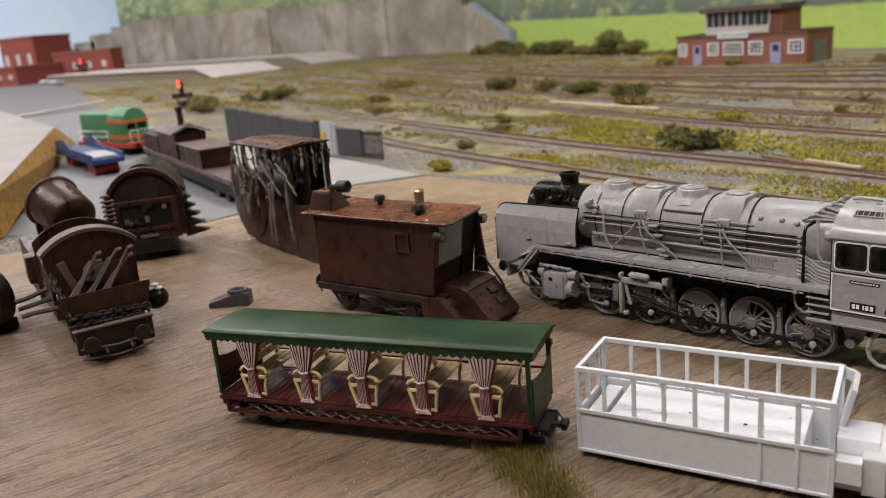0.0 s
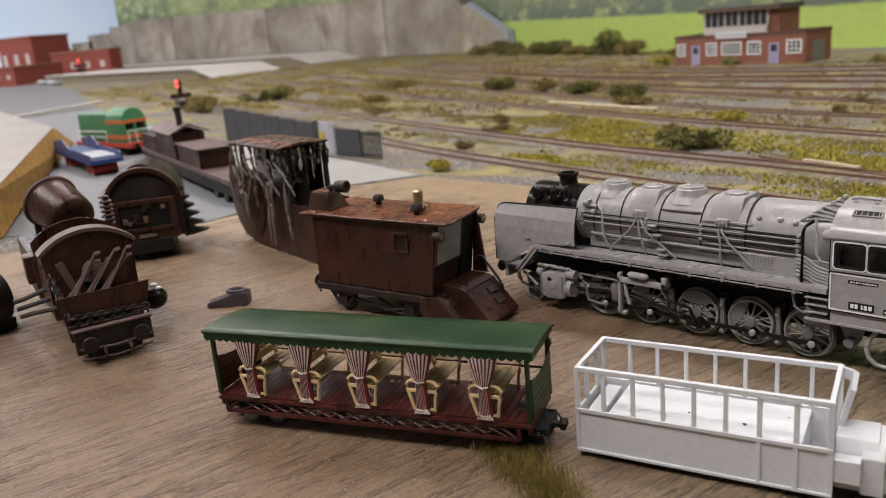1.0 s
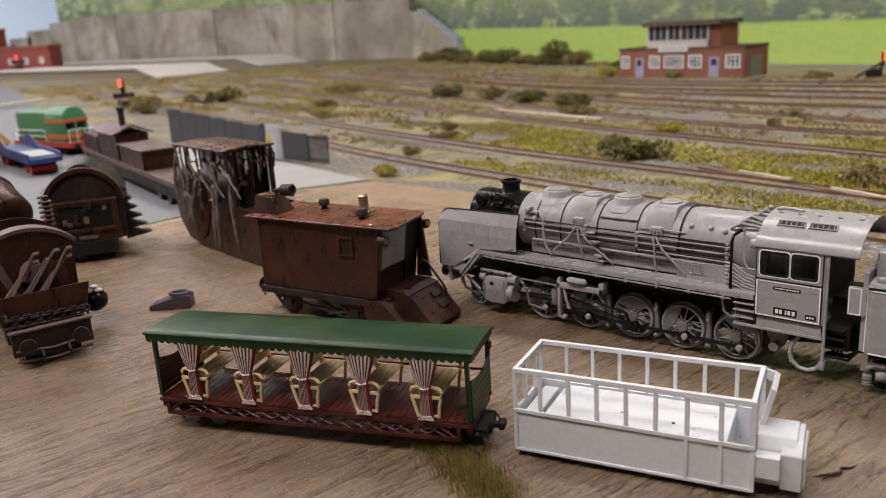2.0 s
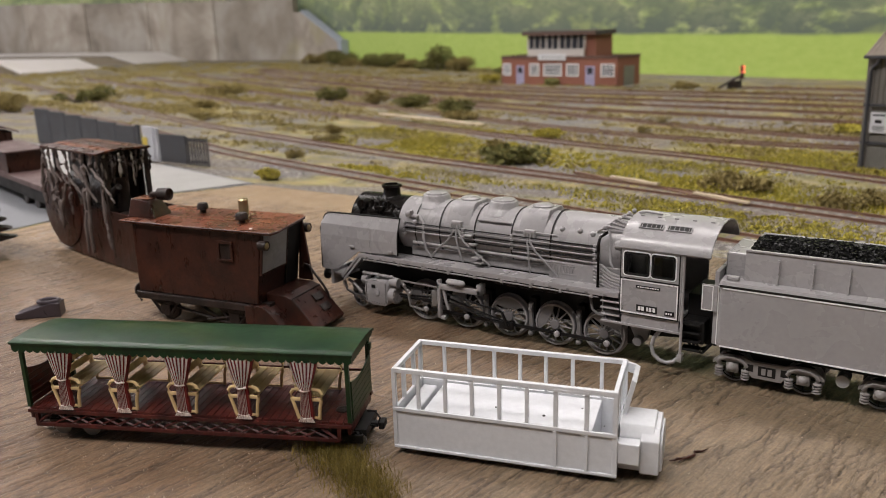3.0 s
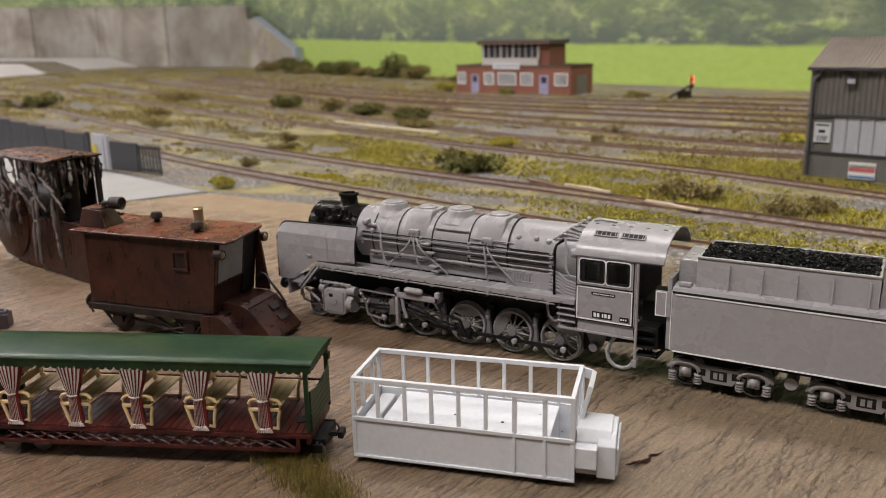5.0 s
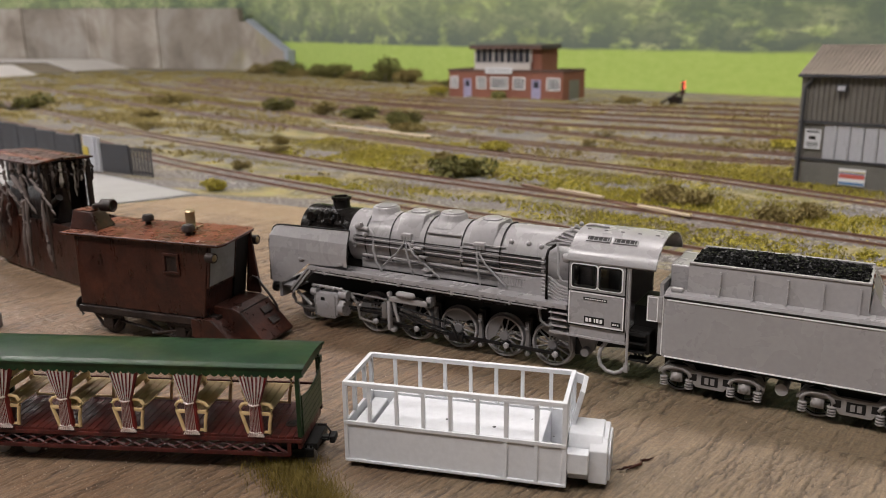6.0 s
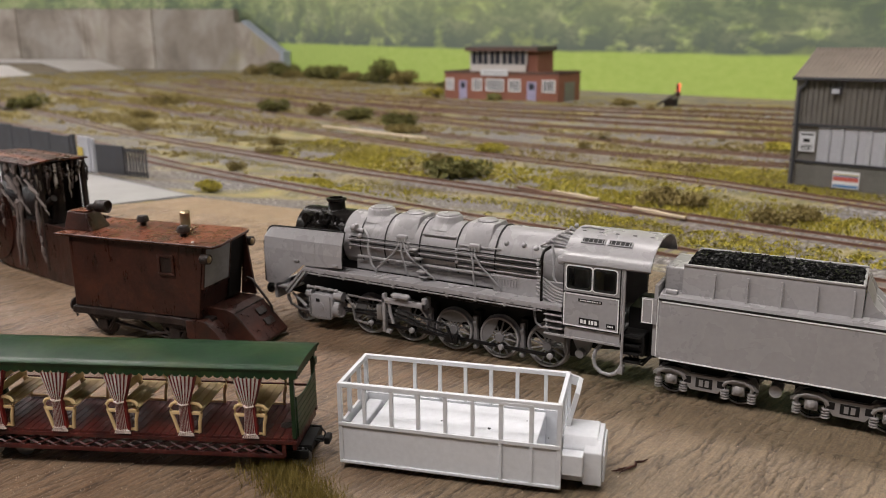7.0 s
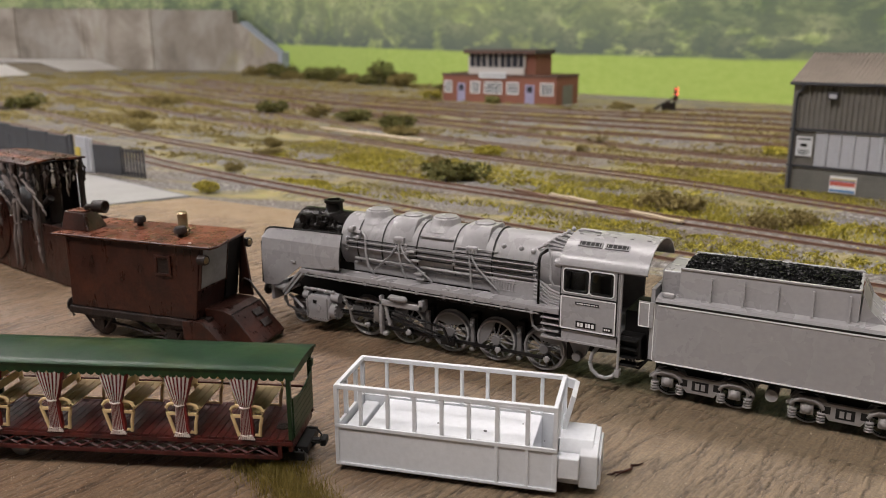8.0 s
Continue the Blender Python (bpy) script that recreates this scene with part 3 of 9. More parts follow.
            tube(bm, [(x - 0.10 + 0.10 * k, -1.17, 4.15), (x - 0.06 + 0.08 * k + 0.06 * dx, -1.25, 3.97), (x + dx * 0.28, -1.29, 3.66), (x + dx * 0.58, -1.29, 3.35), (x + dx * 0.85, -1.27, 3.05), (x + dx * 0.97, -1.23, 2.9), (x + dx, -1.2, drop)], 0.040, 8)
            part("sand_pipe", bm, M_COPPER, t, smooth=True)
    # hand rails and feed pipes along the boiler's sides; near-black ones also stand in for shaded gaps
    for side in (-1, 1):
        for deg, x0, x1, r, mat in ((166, 2.4, 10.9, 0.028, M_ROD), (171, 2.4, 10.9, 0.03, M_COPPER), (176, 2.5, 10.9, 0.03, M_ROD), (182, 2.5, 10.9, 0.033, M_COPPER), (188, 5.3, 10.9, 0.03, M_ROD), (195, 7.4, 10.9, 0.03, M_COPPER), (205, 2.8, 9.9, 0.06, M_GREY), (156, 7.4, 9.2, 0.025, M_COPPER)):
            bm = B()
            a = on_boiler(x0, deg, BOILER_R + 0.075)
            b = on_boiler(x1, deg, BOILER_R + (0.10 if side < 0 else 0.075))
            tube(bm, [(a.x, a.y * -side, a.z), (b.x, b.y * -side, b.z)], r, 8)
            part("hand_rail" if r < 0.05 else "feed_pipe", bm, mat, t, smooth=True)
    for x in (2.45, 5.25, 7.4, 10.72):
        for deg in (166, 173, 180, 188):
            bm = B()
            p = on_boiler(x, deg, BOILER_R + 0.06)
            lathe(bm, p, (0, math.cos(radians(deg)), math.sin(radians(deg))), [(0.045, -0.06), (0.07, 0.0), (0.075, 0.04), (0.05, 0.085), (0.0, 0.09)], 10)
            part("rail_stanchion", bm, M_GREY, t, smooth=True)
    for x, deg in ((9.35, 143), (10.05, 143), (10.55, 146), (2.7, 150), (2.95, 163)):
        bm = B()
        ball(bm, on_boiler(x, deg, BOILER_R + 0.05), 0.10 if x > 5 else 0.12, u=12, v=8)
        part("washout_plug", bm, M_GREY, t, smooth=True)
    # check valve on the front ring
    bm = B()
    p = on_boiler(2.9, 150, BOILER_R + 0.08)
    cyl(bm, (2.55, p.y, p.z), (3.1, p.y - 0.05, p.z - 0.05), 0.09, n=10)
    cyl(bm, (2.8, p.y, p.z - 0.1), (2.8, p.y - 0.1, p.z + 0.22), 0.07, n=10)
    ball(bm, (2.62, p.y - 0.08, p.z + 0.05), 0.14)
    tube(bm, [(3.1, p.y, p.z), (3.35, -1.15, 4.2), (3.42, -1.27, 3.6), (3.55, -1.28, 3.1), (3.7, -1.2, 2.85)], 0.055)
    part("check_valve", bm, M_GREY, t, smooth=True)
    for x, z in ((5.75, 3.62), (5.9, 3.10), (6.0, 2.92), (5.55, 3.95)):
        bm = B()
        box(bm, x - 0.18, x + 0.18, -1.42, -1.05, z - 0.03, z + 0.04, 0.02)
        part("foot_step", bm, M_GREY, t)
    # fittings on the firebox
    bm = B()
    for k in range(7):
        tube(bm, [(10.7 + 0.13 * k, -0.95 + 0.13 * k, 4.62 + 0.09 * k), (11.1 + 0.1 * k, -1.0 + 0.14 * k, 4.86 + 0.05 * (k % 3) + 0.05 * k), (11.9, -0.9 + 0.15 * k, 4.72 + 0.06 * k)], 0.045, 6)
        ball(bm, (11.0 + 0.12 * k, -0.98 + 0.15 * k, 4.80 + 0.08 * k), 0.09, u=8, v=6)
    part("valve_cluster", bm, M_GREY, t, smooth=True)
    for k in range(6):
        bm = B()
        tube(bm, [(10.7, -1.24, 3.55 - 0.13 * k), (11.05, -1.33, 3.5 - 0.13 * k), (11.4, -1.42, 3.3 - 0.11 * k), (11.9, -1.5, 3.2 - 0.10 * k)], 0.05, 6)
        part("injector_pipe", bm, M_GREY, t, smooth=True)
    bm = B()
    tube(bm, [(10.98, -1.5, 2.75), (10.98, -1.5, 4.35), (11.0, -1.4, 4.55), (11.2, -1.2, 4.7)], 0.055, 8)
    part("standpipe", bm, M_BLACK, t, "black upright pipe", smooth=True)
    bm = B()
    tube(bm, [(11.25, -1.2, 4.75), (11.35, -1.35, 4.4), (11.4, -1.45, 3.7), (11.55, -1.5, 3.5), (11.9, -1.55, 3.5)], 0.045, 8)
    part("lubricator_pipe", bm, M_COPPER, t, smooth=True)
    bm = B()
    lathe(bm, (11.55, -1.45, 4.35), (1, 0, 0), [(0.05, 0), (0.15, 0.05), (0.19, 0.2), (0.15, 0.38), (0.0, 0.4)], 12)
    part("whistle_pot", bm, M_GREY, t, smooth=True)
    # firebox flank below the boiler and the main frame
    bm = B()
    prism(bm, [(8.9, 2.3), (11.8, 2.3), (11.8, 3.4), (8.9, 3.4)], -1.16, 1.16, "y", 0.04)
    part("firebox_side", bm, M_GREY, t)
    bm = B()
    for k in range(8):
        box(bm, 9.0 + 0.12 * k, 9.03 + 0.12 * k, -1.185, -1.15, 2.95, 3.25)
    box(bm, 8.95, 10.0, -1.18, -1.15, 2.92, 2.96)
    box(bm, 8.95, 10.0, -1.18, -1.15, 3.24, 3.28)
    part("louvre", bm, M_GREY, t)
    bm = B()
    prism(bm, [(-1.2, 1.15), (0.4, 1.0), (12.8, 0.95), (14.0, 1.1), (14.0, 2.05), (-0.4, 2.1), (-1.2, 1.75)], -0.62, 0.62, "y")
    # box added as the shaded gap under the boiler
    box(bm, 1.0, 9.0, -0.75, 0.75, 2.0, 3.0)
    for k in range(5):
        box(bm, 4.3 + 1.954 * k - 0.2, 4.3 + 1.954 * k + 0.1, -0.95, -0.6, 0.62, 1.75, 0.03)
    part("main_frame", bm, M_MATBLACK, t)
    bm = B()
    box(bm, 2.6, 9.0, -0.96, 0.96, 2.74, 3.15, 0.05)
    part("boiler_saddle", bm, M_GREY, t)
    for k in range(4):
        bm = B()
        x = 4.28 + 1.954 * k
        prism(bm, [(x - 0.05, 0.38), (x + 0.09, 0.34), (x + 0.11, 0.62), (x + 0.04, 1.2), (x + 0.07, 1.62), (x - 0.10, 1.62), (x - 0.06, 1.1), (x - 0.09, 0.62)], -1.20, -1.06, "y", 0.015)
        lathe(bm, (x + 0.02, -1.10, 0.42), (0, -1, 0), [(0.11, 0), (0.11, 0.16), (0.07, 0.2), (0, 0.21)], 10)
        lathe(bm, (x - 0.02, -1.10, 1.35), (0, -1, 0), [(0.07, 0), (0.07, 0.16), (0, 0.18)], 8)
        part("brake_hanger", bm, M_GREYDK, t, smooth=True)
    # wheels
    first = None
    for k in range(5):
        for side in (0, 180):
            if first is None:
                first = spoked_wheel("driving_wheel", 0.82, 13, t, (3.28, -1.1, 0.88), M_GREYDK)
                continue
            w = copy_thing(first, Matrix())
            w.matrix_basis = pose((3.28 + 1.954 * k) * CM, (-1.1 if side == 0 else 1.1) * CM, 0.88 * CM, 0, (-35, 10, 60, 0, 75)[k] if side == 0 else 0, side)
    lead = spoked_wheel("pony_wheel", 0.47, 10, t, (-0.15, -1.02, 0.51), M_GREYDK, False)
    copy_thing(lead, pose(-0.15 * CM, 1.02 * CM, 0.53 * CM, 0, 0, 180))
    bm = B()
    prism(bm, [(-0.8, 0.5), (0.9, 0.45), (1.2, 0.9), (-0.9, 1.0)], -0.75, 0.75, "y")
    tube(bm, [(-0.9, -1.2, 1.2), (-0.75, -1.25, 0.8), (-0.3, -1.2, 0.62), (0.4, -1.2, 0.6)], 0.06)
    part("pony_truck", bm, M_GREYDK, t)
    # rods
    pins = [Vector((3.28 + 1.954 * k + 0.22, -1.3, 0.88 - 0.24)) for k in range(5)]
    for a, b in zip(pins, pins[1:]):
        bm = B()
        box(bm, a.x, b.x, -1.33, -1.26, a.z - 0.065, a.z + 0.065, 0.015)
        for p in (a, b):
            cyl(bm, (p.x, -1.36, p.z), (p.x, -1.2, p.z), 0.15, n=16)
        part("coupling_rod", bm, M_ROD, t, "dark steel coupling rod", smooth=True)
    for p in pins:
        bm = B()
        lathe(bm, (p.x, -1.20, p.z), (0, -1, 0), [(0.12, 0), (0.12, 0.22), (0.09, 0.26), (0.0, 0.27)], 14)
        part("crank_pin", bm, M_GREY, t, smooth=True)
    bm = B()
    a, b = Vector((4.35, -1.45, 1.28)), pins[2] + Vector((0, -0.15, 0))
    d = (b - a).normalized()
    up = Vector((-d.z, 0, d.x))
    for off in (0.075, -0.075):
        tube(bm, [a + up * off, b + up * off], 0.04, 6)
    box(bm, b.x - 0.42, b.x + 0.18, -1.56, -1.4, b.z - 0.16, b.z + 0.16, 0.05)
    part("connecting_rod", bm, M_ROD, t, "dark steel connecting rod", smooth=True)
    bm = B()
    tube(bm, [(pins[2].x, -1.6, pins[2].z), (pins[2].x - 0.25, -1.6, 1.2)], 0.06, 8)
    tube(bm, [(pins[2].x - 0.25, -1.62, 1.2), (4.7, -1.6, 1.55)], 0.04, 6)
    part("return_crank", bm, M_ROD, t, smooth=True)
    # cylinders with their covers, guides and valve gear
    for side in (-1, 1):
        bm = B()
        ys = sorted((side * 1.05, side * 1.72))
        prism(bm, [(0.62, 0.62), (1.0, 0.50), (1.65, 0.53), (1.82, 0.72), (1.82, 1.46), (1.65, 1.64), (0.78, 1.60), (0.58, 1.42)], ys[0], ys[1], "y", 0.06)
        c = part("cylinder_block", bm, M_GREY, t, smooth=True)
        if side > 0:
            continue
        bm = B()
        cyl(bm, (1.8, -1.38, 1.0), (2.08, -1.38, 1.0), 0.36, n=22)
        cyl(bm, (1.8, -1.42, 1.56), (2.2, -1.42, 1.56), 0.20, n=18)
        cyl(bm, (0.34, -1.42, 1.5), (0.62, -1.42, 1.5), 0.18, n=18)
        for k in range(12):
            a = 2 * math.pi * k / 12
            cyl(bm, (2.06, -1.38 + 0.31 * math.cos(a), 1.0 + 0.31 * math.sin(a)), (2.14, -1.38 + 0.31 * math.cos(a), 1.0 + 0.31 * math.sin(a)), 0.032, n=6)
        part("cylinder_cover", bm, M_GREY, c, smooth=True)
        bm = B()
        lathe(bm, (1.22, -1.72, 1.1), (0, -1, 0), [(0.17, 0), (0.17, 0.03), (0.11, 0.04), (0.0, 0.04)], 16)
        for k in range(9):
            cyl(bm, (0.7 + 0.13 * k, -1.74, 0.64 + 0.01 * (k % 2)), (0.7 + 0.13 * k, -1.70, 0.64), 0.03, n=6)
        part("cylinder_badge", bm, M_GREY, c, smooth=True)
        bm = B()
        for x in (0.70, 1.72):
            box(bm, x - 0.025, x + 0.025, -1.745, -1.71, 0.66, 1.54, 0.008)
        part("cylinder_band", bm, M_GREYDK, c)
        bm = B()
        tube(bm, [(0.35, -1.45, 1.78), (0.9, -1.5, 1.82), (1.7, -1.48, 1.8), (2.1, -1.45, 1.72)], 0.06, 8)
        for k in range(5):
            ball(bm, (0.45 + 0.36 * k, -1.5, 1.8), 0.085, u=8, v=6)
        tube(bm, [(0.3, -1.5, 0.9), (-0.1, -1.45, 1.15), (-0.5, -1.4, 1.35)], 0.06, 8)
        part("cylinder_pipe", bm, M_GREY, c, smooth=True)
        bm = B()
        box(bm, 1.0, 1.18, -1.745, -1.70, 1.28, 1.42)
        part("inspection_hole", bm, M_MATBLACK, c)
        bm = B()
        cyl(bm, (2.2, -1.4, 1.08), (4.0, -1.4, 1.2), 0.045, n=8)
        box(bm, 2.3, 4.5, -1.48, -1.34, 1.42, 1.5, 0.01)
        box(bm, 2.3, 4.5, -1.48, -1.34, 0.98, 1.05, 0.01)
        part("slide_bars", bm, M_ROD, t)
        bm = B()
        tube(bm, [(2.4, -1.52, 1.72), (2.75, -1.55, 1.25), (2.85, -1.55, 0.72), (3.5, -1.5, 0.62)], 0.055, 8)
        tube(bm, [(2.45, -1.5, 1.72), (4.3, -1.5, 1.7)], 0.045, 8)
        box(bm, 3.9, 4.15, -1.55, -1.3, 0.9, 1.55, 0.03)
        for x in (2.55, 2.75, 2.85):
            ball(bm, (x, -1.55, 1.3 + (2.8 - x)), 0.08, u=8, v=6)
        part("valve_gear", bm, M_STEEL, t, smooth=True)
        bm = B()
        box(bm, 4.28, 4.42, -1.72, -1.5, 0.5, 2.1, 0.03)
        box(bm, 4.28, 6.3, -1.72, -1.6, 1.72, 1.95, 0.03)
        box(bm, 4.42, 4.62, -1.7, -1.5, 0.45, 0.6, 0.03)
        box(bm, 6.1, 6.3, -1.72, -1.3, 1.72, 2.15, 0.03)
        lathe(bm, (4.75, -1.72, 2.1), (1, 0, 0), [(0.05, 0), (0.13, 0.1), (0.13, 0.75), (0.05, 0.85)], 12)
        tube(bm, [(4.55, -1.62, 1.75), (4.62, -1.62, 1.3), (4.75, -1.62, 0.9)], 0.07, 8)
        part("guide_bracket", bm, M_GREY, t, smooth=True)
    # running boards, deflectors, front end
    for side in (-1, 1):
        bm = B()
        ys = sorted((side * 1.0, side * 1.76))
        box(bm, 0.42, 11.85, ys[0], ys[1], 2.66, 2.73, 0.012)
        ye = sorted((side * 1.70, side * 1.765))
        box(bm, 0.42, 11.85, ye[0], ye[1], 2.54, 2.70, 0.01)
        prism(bm, [(-0.62, 1.56), (-0.55, 1.50), (0.48, 2.62), (0.42, 2.70)], ys[0], ys[1], "y", 0.01)
        prism(bm, [(-0.52, 1.44), (-0.40, 1.44), (0.55, 2.48), (0.48, 2.56)], ye[0], ye[1], "y", 0.01)
        rb = part("running_board", bm, M_GREY, t)
        bm = B()
        tube(bm, [(0.6, side * 1.72, 2.46), (11.1, side * 1.72, 2.46)], 0.032, 6)
        for k in range(9):
            box(bm, 1.2 + 1.2 * k, 1.3 + 1.2 * k, side * 1.72 - 0.05, side * 1.72 + 0.05, 2.41, 2.56, 0.01)
        part("edge_pipe", bm, M_GREY, rb, smooth=True)
        bm = B()
        box(bm, 0.5, 11.8, side * 1.34 - 0.3, side * 1.34 + 0.3, 2.58, 2.64)
        for k in range(5):
            cyl(bm, (6.7 + 0.55 * k, side * 1.2, 2.35), (7.1 + 0.55 * k, side * 1.2, 2.35), 0.2, n=14)
        part("under_board", bm, M_MATBLACK, rb)
        bm = B()
        for x in (2.48, 4.2, 6.0, 7.35, 8.2, 9.9):
            box(bm, x, x + 0.02, ys[0] + 0.04, ys[1] - 0.03, 2.728, 2.738)
        for k in range(16):
            x = 0.8 + 0.7 * k
            box(bm, x, x + 0.12, (ye[0] if side < 0 else ye[1] - 0.01) - 0.01, (ye[0] if side < 0 else ye[1]) + 0.02, 2.56, 2.62)
        part("board_joint", bm, M_GREYDK, rb)
        bm = B()
        outline = [(-1.62, 1.86, 3.95), (-1.55, 1.80, 4.12), (-1.35, 1.79, 4.24), (-1.1, 1.81, 4.27), (-0.75, 1.88, 4.28), (0.42, 2.78, 4.31), (1.4, 2.82, 4.33), (2.44, 2.88, 4.35)]
        layers = []
        for inset in (0.0, 0.05):
            layers.append([[bm.verts.new((x, side * (yy - inset), zz)) for yy, zz in ((1.76, lo), (1.76, min(3.34, hi - 0.5)), (1.71, min(3.82, hi - 0.15)), (1.46, hi))] for x, lo, hi in outline])
        for layer in layers:
            for p, q in zip(layer, layer[1:]):
                for j in range(3):
                    bm.faces.new((p[j], q[j], q[j + 1], p[j + 1]))
        n = len(outline)
        rim_a = [layers[0][i][0] for i in range(n)] + layers[0][n - 1][1:] + [layers[0][i][3] for i in range(n - 2, -1, -1)] + [layers[0][0][2], layers[0][0][1]]
        rim_b = [layers[1][i][0] for i in range(n)] + layers[1][n - 1][1:] + [layers[1][i][3] for i in range(n - 2, -1, -1)] + [layers[1][0][2], layers[1][0][1]]
        for i in range(len(rim_a)):
            k = (i + 1) % len(rim_a)
            bm.faces.new((rim_a[i], rim_a[k], rim_b[k], rim_b[i]))
        dfl = part("smoke_deflector", bm, M_GREY, t)
        bm = B()
        edge = [(-1.62, side * 1.765, 1.86)] + [(x, side * (1.765 if hi < 4 else 1.48), hi) for x, lo, hi in outline] + [(2.46, side * 1.70, 3.8), (2.46, side * 1.765, 3.3), (2.46, side * 1.765, 2.85)]
        edge[1] = (-1.63, side * 1.72, 3.6)
        tube(bm, edge, 0.032, 6)
        part("deflector_edge", bm, M_MATBLACK, dfl, "black edging strip")
        bm = B()
        for x in (-0.05, 0.75 if side > 0 else 1.05):
            for k in range(9):
                z = 2.6 + 0.19 * k
                if z < 2.9 and x < 0.3:
                    continue
                y = 1.765 if z < 3.34 else (1.765 - 0.10 * (z - 3.34) if z < 3.82 else 1.715 - 0.50 * (z - 3.82))
                ball(bm, (x, side * y, z), 0.028, u=6, v=4)
        for x in (0.1, 2.1):
            box(bm, x - 0.12, x + 0.12, side * 1.79 - 0.03, side * 1.79 + 0.03, 2.92, 3.0, 0.01)
        part("rivet_row", bm, M_GREY, dfl)
    bm = B()
    box(bm, -1.38, -1.22, -1.55, 1.55, 1.05, 1.75, 0.03)
    box(bm, -1.25, -0.5, -1.5, 1.5, 1.52, 1.60)
    part("buffer_beam", bm, M_GREY, t)
    for y in (-1.15, 1.15):
        bm = B()
        lathe(bm, (-1.38, y, 1.38), (-1, 0, 0), [(0.16, 0), (0.13, 0.1), (0.1, 0.1), (0.1, 0.42), (0.28, 0.47), (0.27, 0.53), (0.0, 0.57)], 20)
        part("buffer", bm, M_MATBLACK, t, smooth=True)
        bm = B()
        tube(bm, [(-1.42, y * 0.5, 1.3), (-1.55, y * 0.5, 1.1), (-1.5, y * 0.5, 0.75), (-1.35, y * 0.5, 0.6)], 0.05)
        part("front_hose", bm, M_GREYDK, t, smooth=True)
    # cab with true window openings
    def rounded_ring(bm, x0, x1, z0, z1, r, w, ya, yb):
        """A flat ring with rounded corners, w wide, between two depths."""
        def loop(g, rr):
            pts = []
            for cx, cz, a0 in ((x1 - r, z1 - r, 0), (x0 + r, z1 - r, 90), (x0 + r, z0 + r, 180), (x1 - r, z0 + r, 270)):
                pts += arc((cx, cz), rr, a0, a0 + 90, 4)
            return pts
        outer, inner = loop(0, r), loop(0, max(0.01, r - w))
        rings = [[bm.verts.new((p[0], y, p[1])) for p in ps] for ps, y in ((outer, ya), (outer, yb), (inner, yb), (inner, ya))]
        n = len(outer)
        for p, q in zip(rings, rings[1:] + rings[:1]):
            for k in range(n):
                bm.faces.new((p[k], p[(k + 1) % n], q[(k + 1) % n], q[k]))

    def cab_side(side):
        y0, y1 = sorted((side * 1.75, side * 1.69))
        bm = B()
        x0, xa, xb, xc, xd, x1 = 11.90, 12.03, 12.91, 12.99, 13.78, 13.92
        box(bm, x0, x1, y0, y1, 2.08, 3.47)
        box(bm, x0, x1, y0, y1, 4.26, 4.44)
        for a, b in ((x0, xa), (xb, xc), (xd, x1)):
            box(bm, a, b, y0, y1, 3.47, 4.26)
        p = part("cab_side", bm, M_GREY, t)
        for a, b in ((xa, xb), (xc, xd)):
            bm = B()
            yf = side * 1.76
            rounded_ring(bm, a - 0.01, b + 0.01, 3.46, 4.27, 0.10, 0.07, yf - 0.02, yf + 0.02)
            part("window_frame", bm, M_MATBLACK, p, smooth=True)
            bm = B()
            rounded_ring(bm, a - 0.05, b + 0.05, 3.42, 4.31, 0.13, 0.045, yf - 0.015, yf + 0.015)
            part("window_lining", bm, M_LINE, p, "thin white window lining", smooth=True)
            bm = B()
            box(bm, a + 0.05, b - 0.05, side * 1.72 - 0.01, side * 1.72 + 0.01, 3.53, 4.20)
            if a == xa:
                part("pane", bm, M_GLASS, p)
            else:
                bm.free()
        bm = B()
        yo = side * 1.752
        for q in ((x0 + 0.02, x1 - 0.02, 2.10, 2.14), (x0 + 0.02, x1 - 0.02, 3.25, 3.29), (x0 + 0.02, x0 + 0.06, 2.14, 3.25), (x1 - 0.06, x1 - 0.02, 2.14, 3.25)):
            box(bm, q[0], q[1], yo - 0.012, yo + 0.012, q[2], q[3])
        part("lining", bm, M_LINE, p, "thin white lining")
        bm = B()
        box(bm, x0, x1, yo - 0.01, yo + 0.01, 3.30, 3.35)
        box(bm, x0 - 0.01, x0 + 0.015, yo - 0.01, yo + 0.01, 2.06, 4.42)
        box(bm, x1 - 0.015, x1 + 0.02, yo - 0.01, yo + 0.01, 2.06, 4.42)
        box(bm, x0, x1, yo - 0.01, yo + 0.01, 2.055, 2.085)
        part("black_edge", bm, M_MATBLACK, p)
        for q in ((12.50, 13.22, 2.20, 2.44), (12.46, 13.30, 3.03, 3.13), (13.48, 13.80, 2.20, 2.36)):
            bm = B()
            box(bm, q[0], q[1], yo - 0.015, yo + 0.015, q[2], q[3])
            part("plate", bm, M_MATBLACK, p, "black enamel plate")
        bm = B()
        ym = side * 1.772
        for a, w in ((12.56, 0.09), (12.68, 0.09), (12.86, 0.05), (12.94, 0.09), (13.07, 0.09)):
            box(bm, a, a + w, ym - 0.004, ym + 0.004, 2.25, 2.39)
        for k in range(9):
            box(bm, 12.52 + 0.085 * k, 12.58 + 0.085 * k, ym - 0.004, ym + 0.004, 3.06, 3.10)
        for k in range(3):
            box(bm, 13.52 + 0.08 * k, 13.57 + 0.08 * k, ym - 0.004, ym + 0.004, 2.25, 2.31)
        part("plate_marks", bm, M_LINE, p)
        bm = B()
        for x, z in ((12.0, 3.3), (12.0, 3.18), (13.6, 3.25), (13.75, 3.25), (13.75, 3.1), (13.6, 3.1), (12.0, 2.35), (12.0, 2.25)):
            ball(bm, (x, side * 1.755, z), 0.03, u=6, v=4)
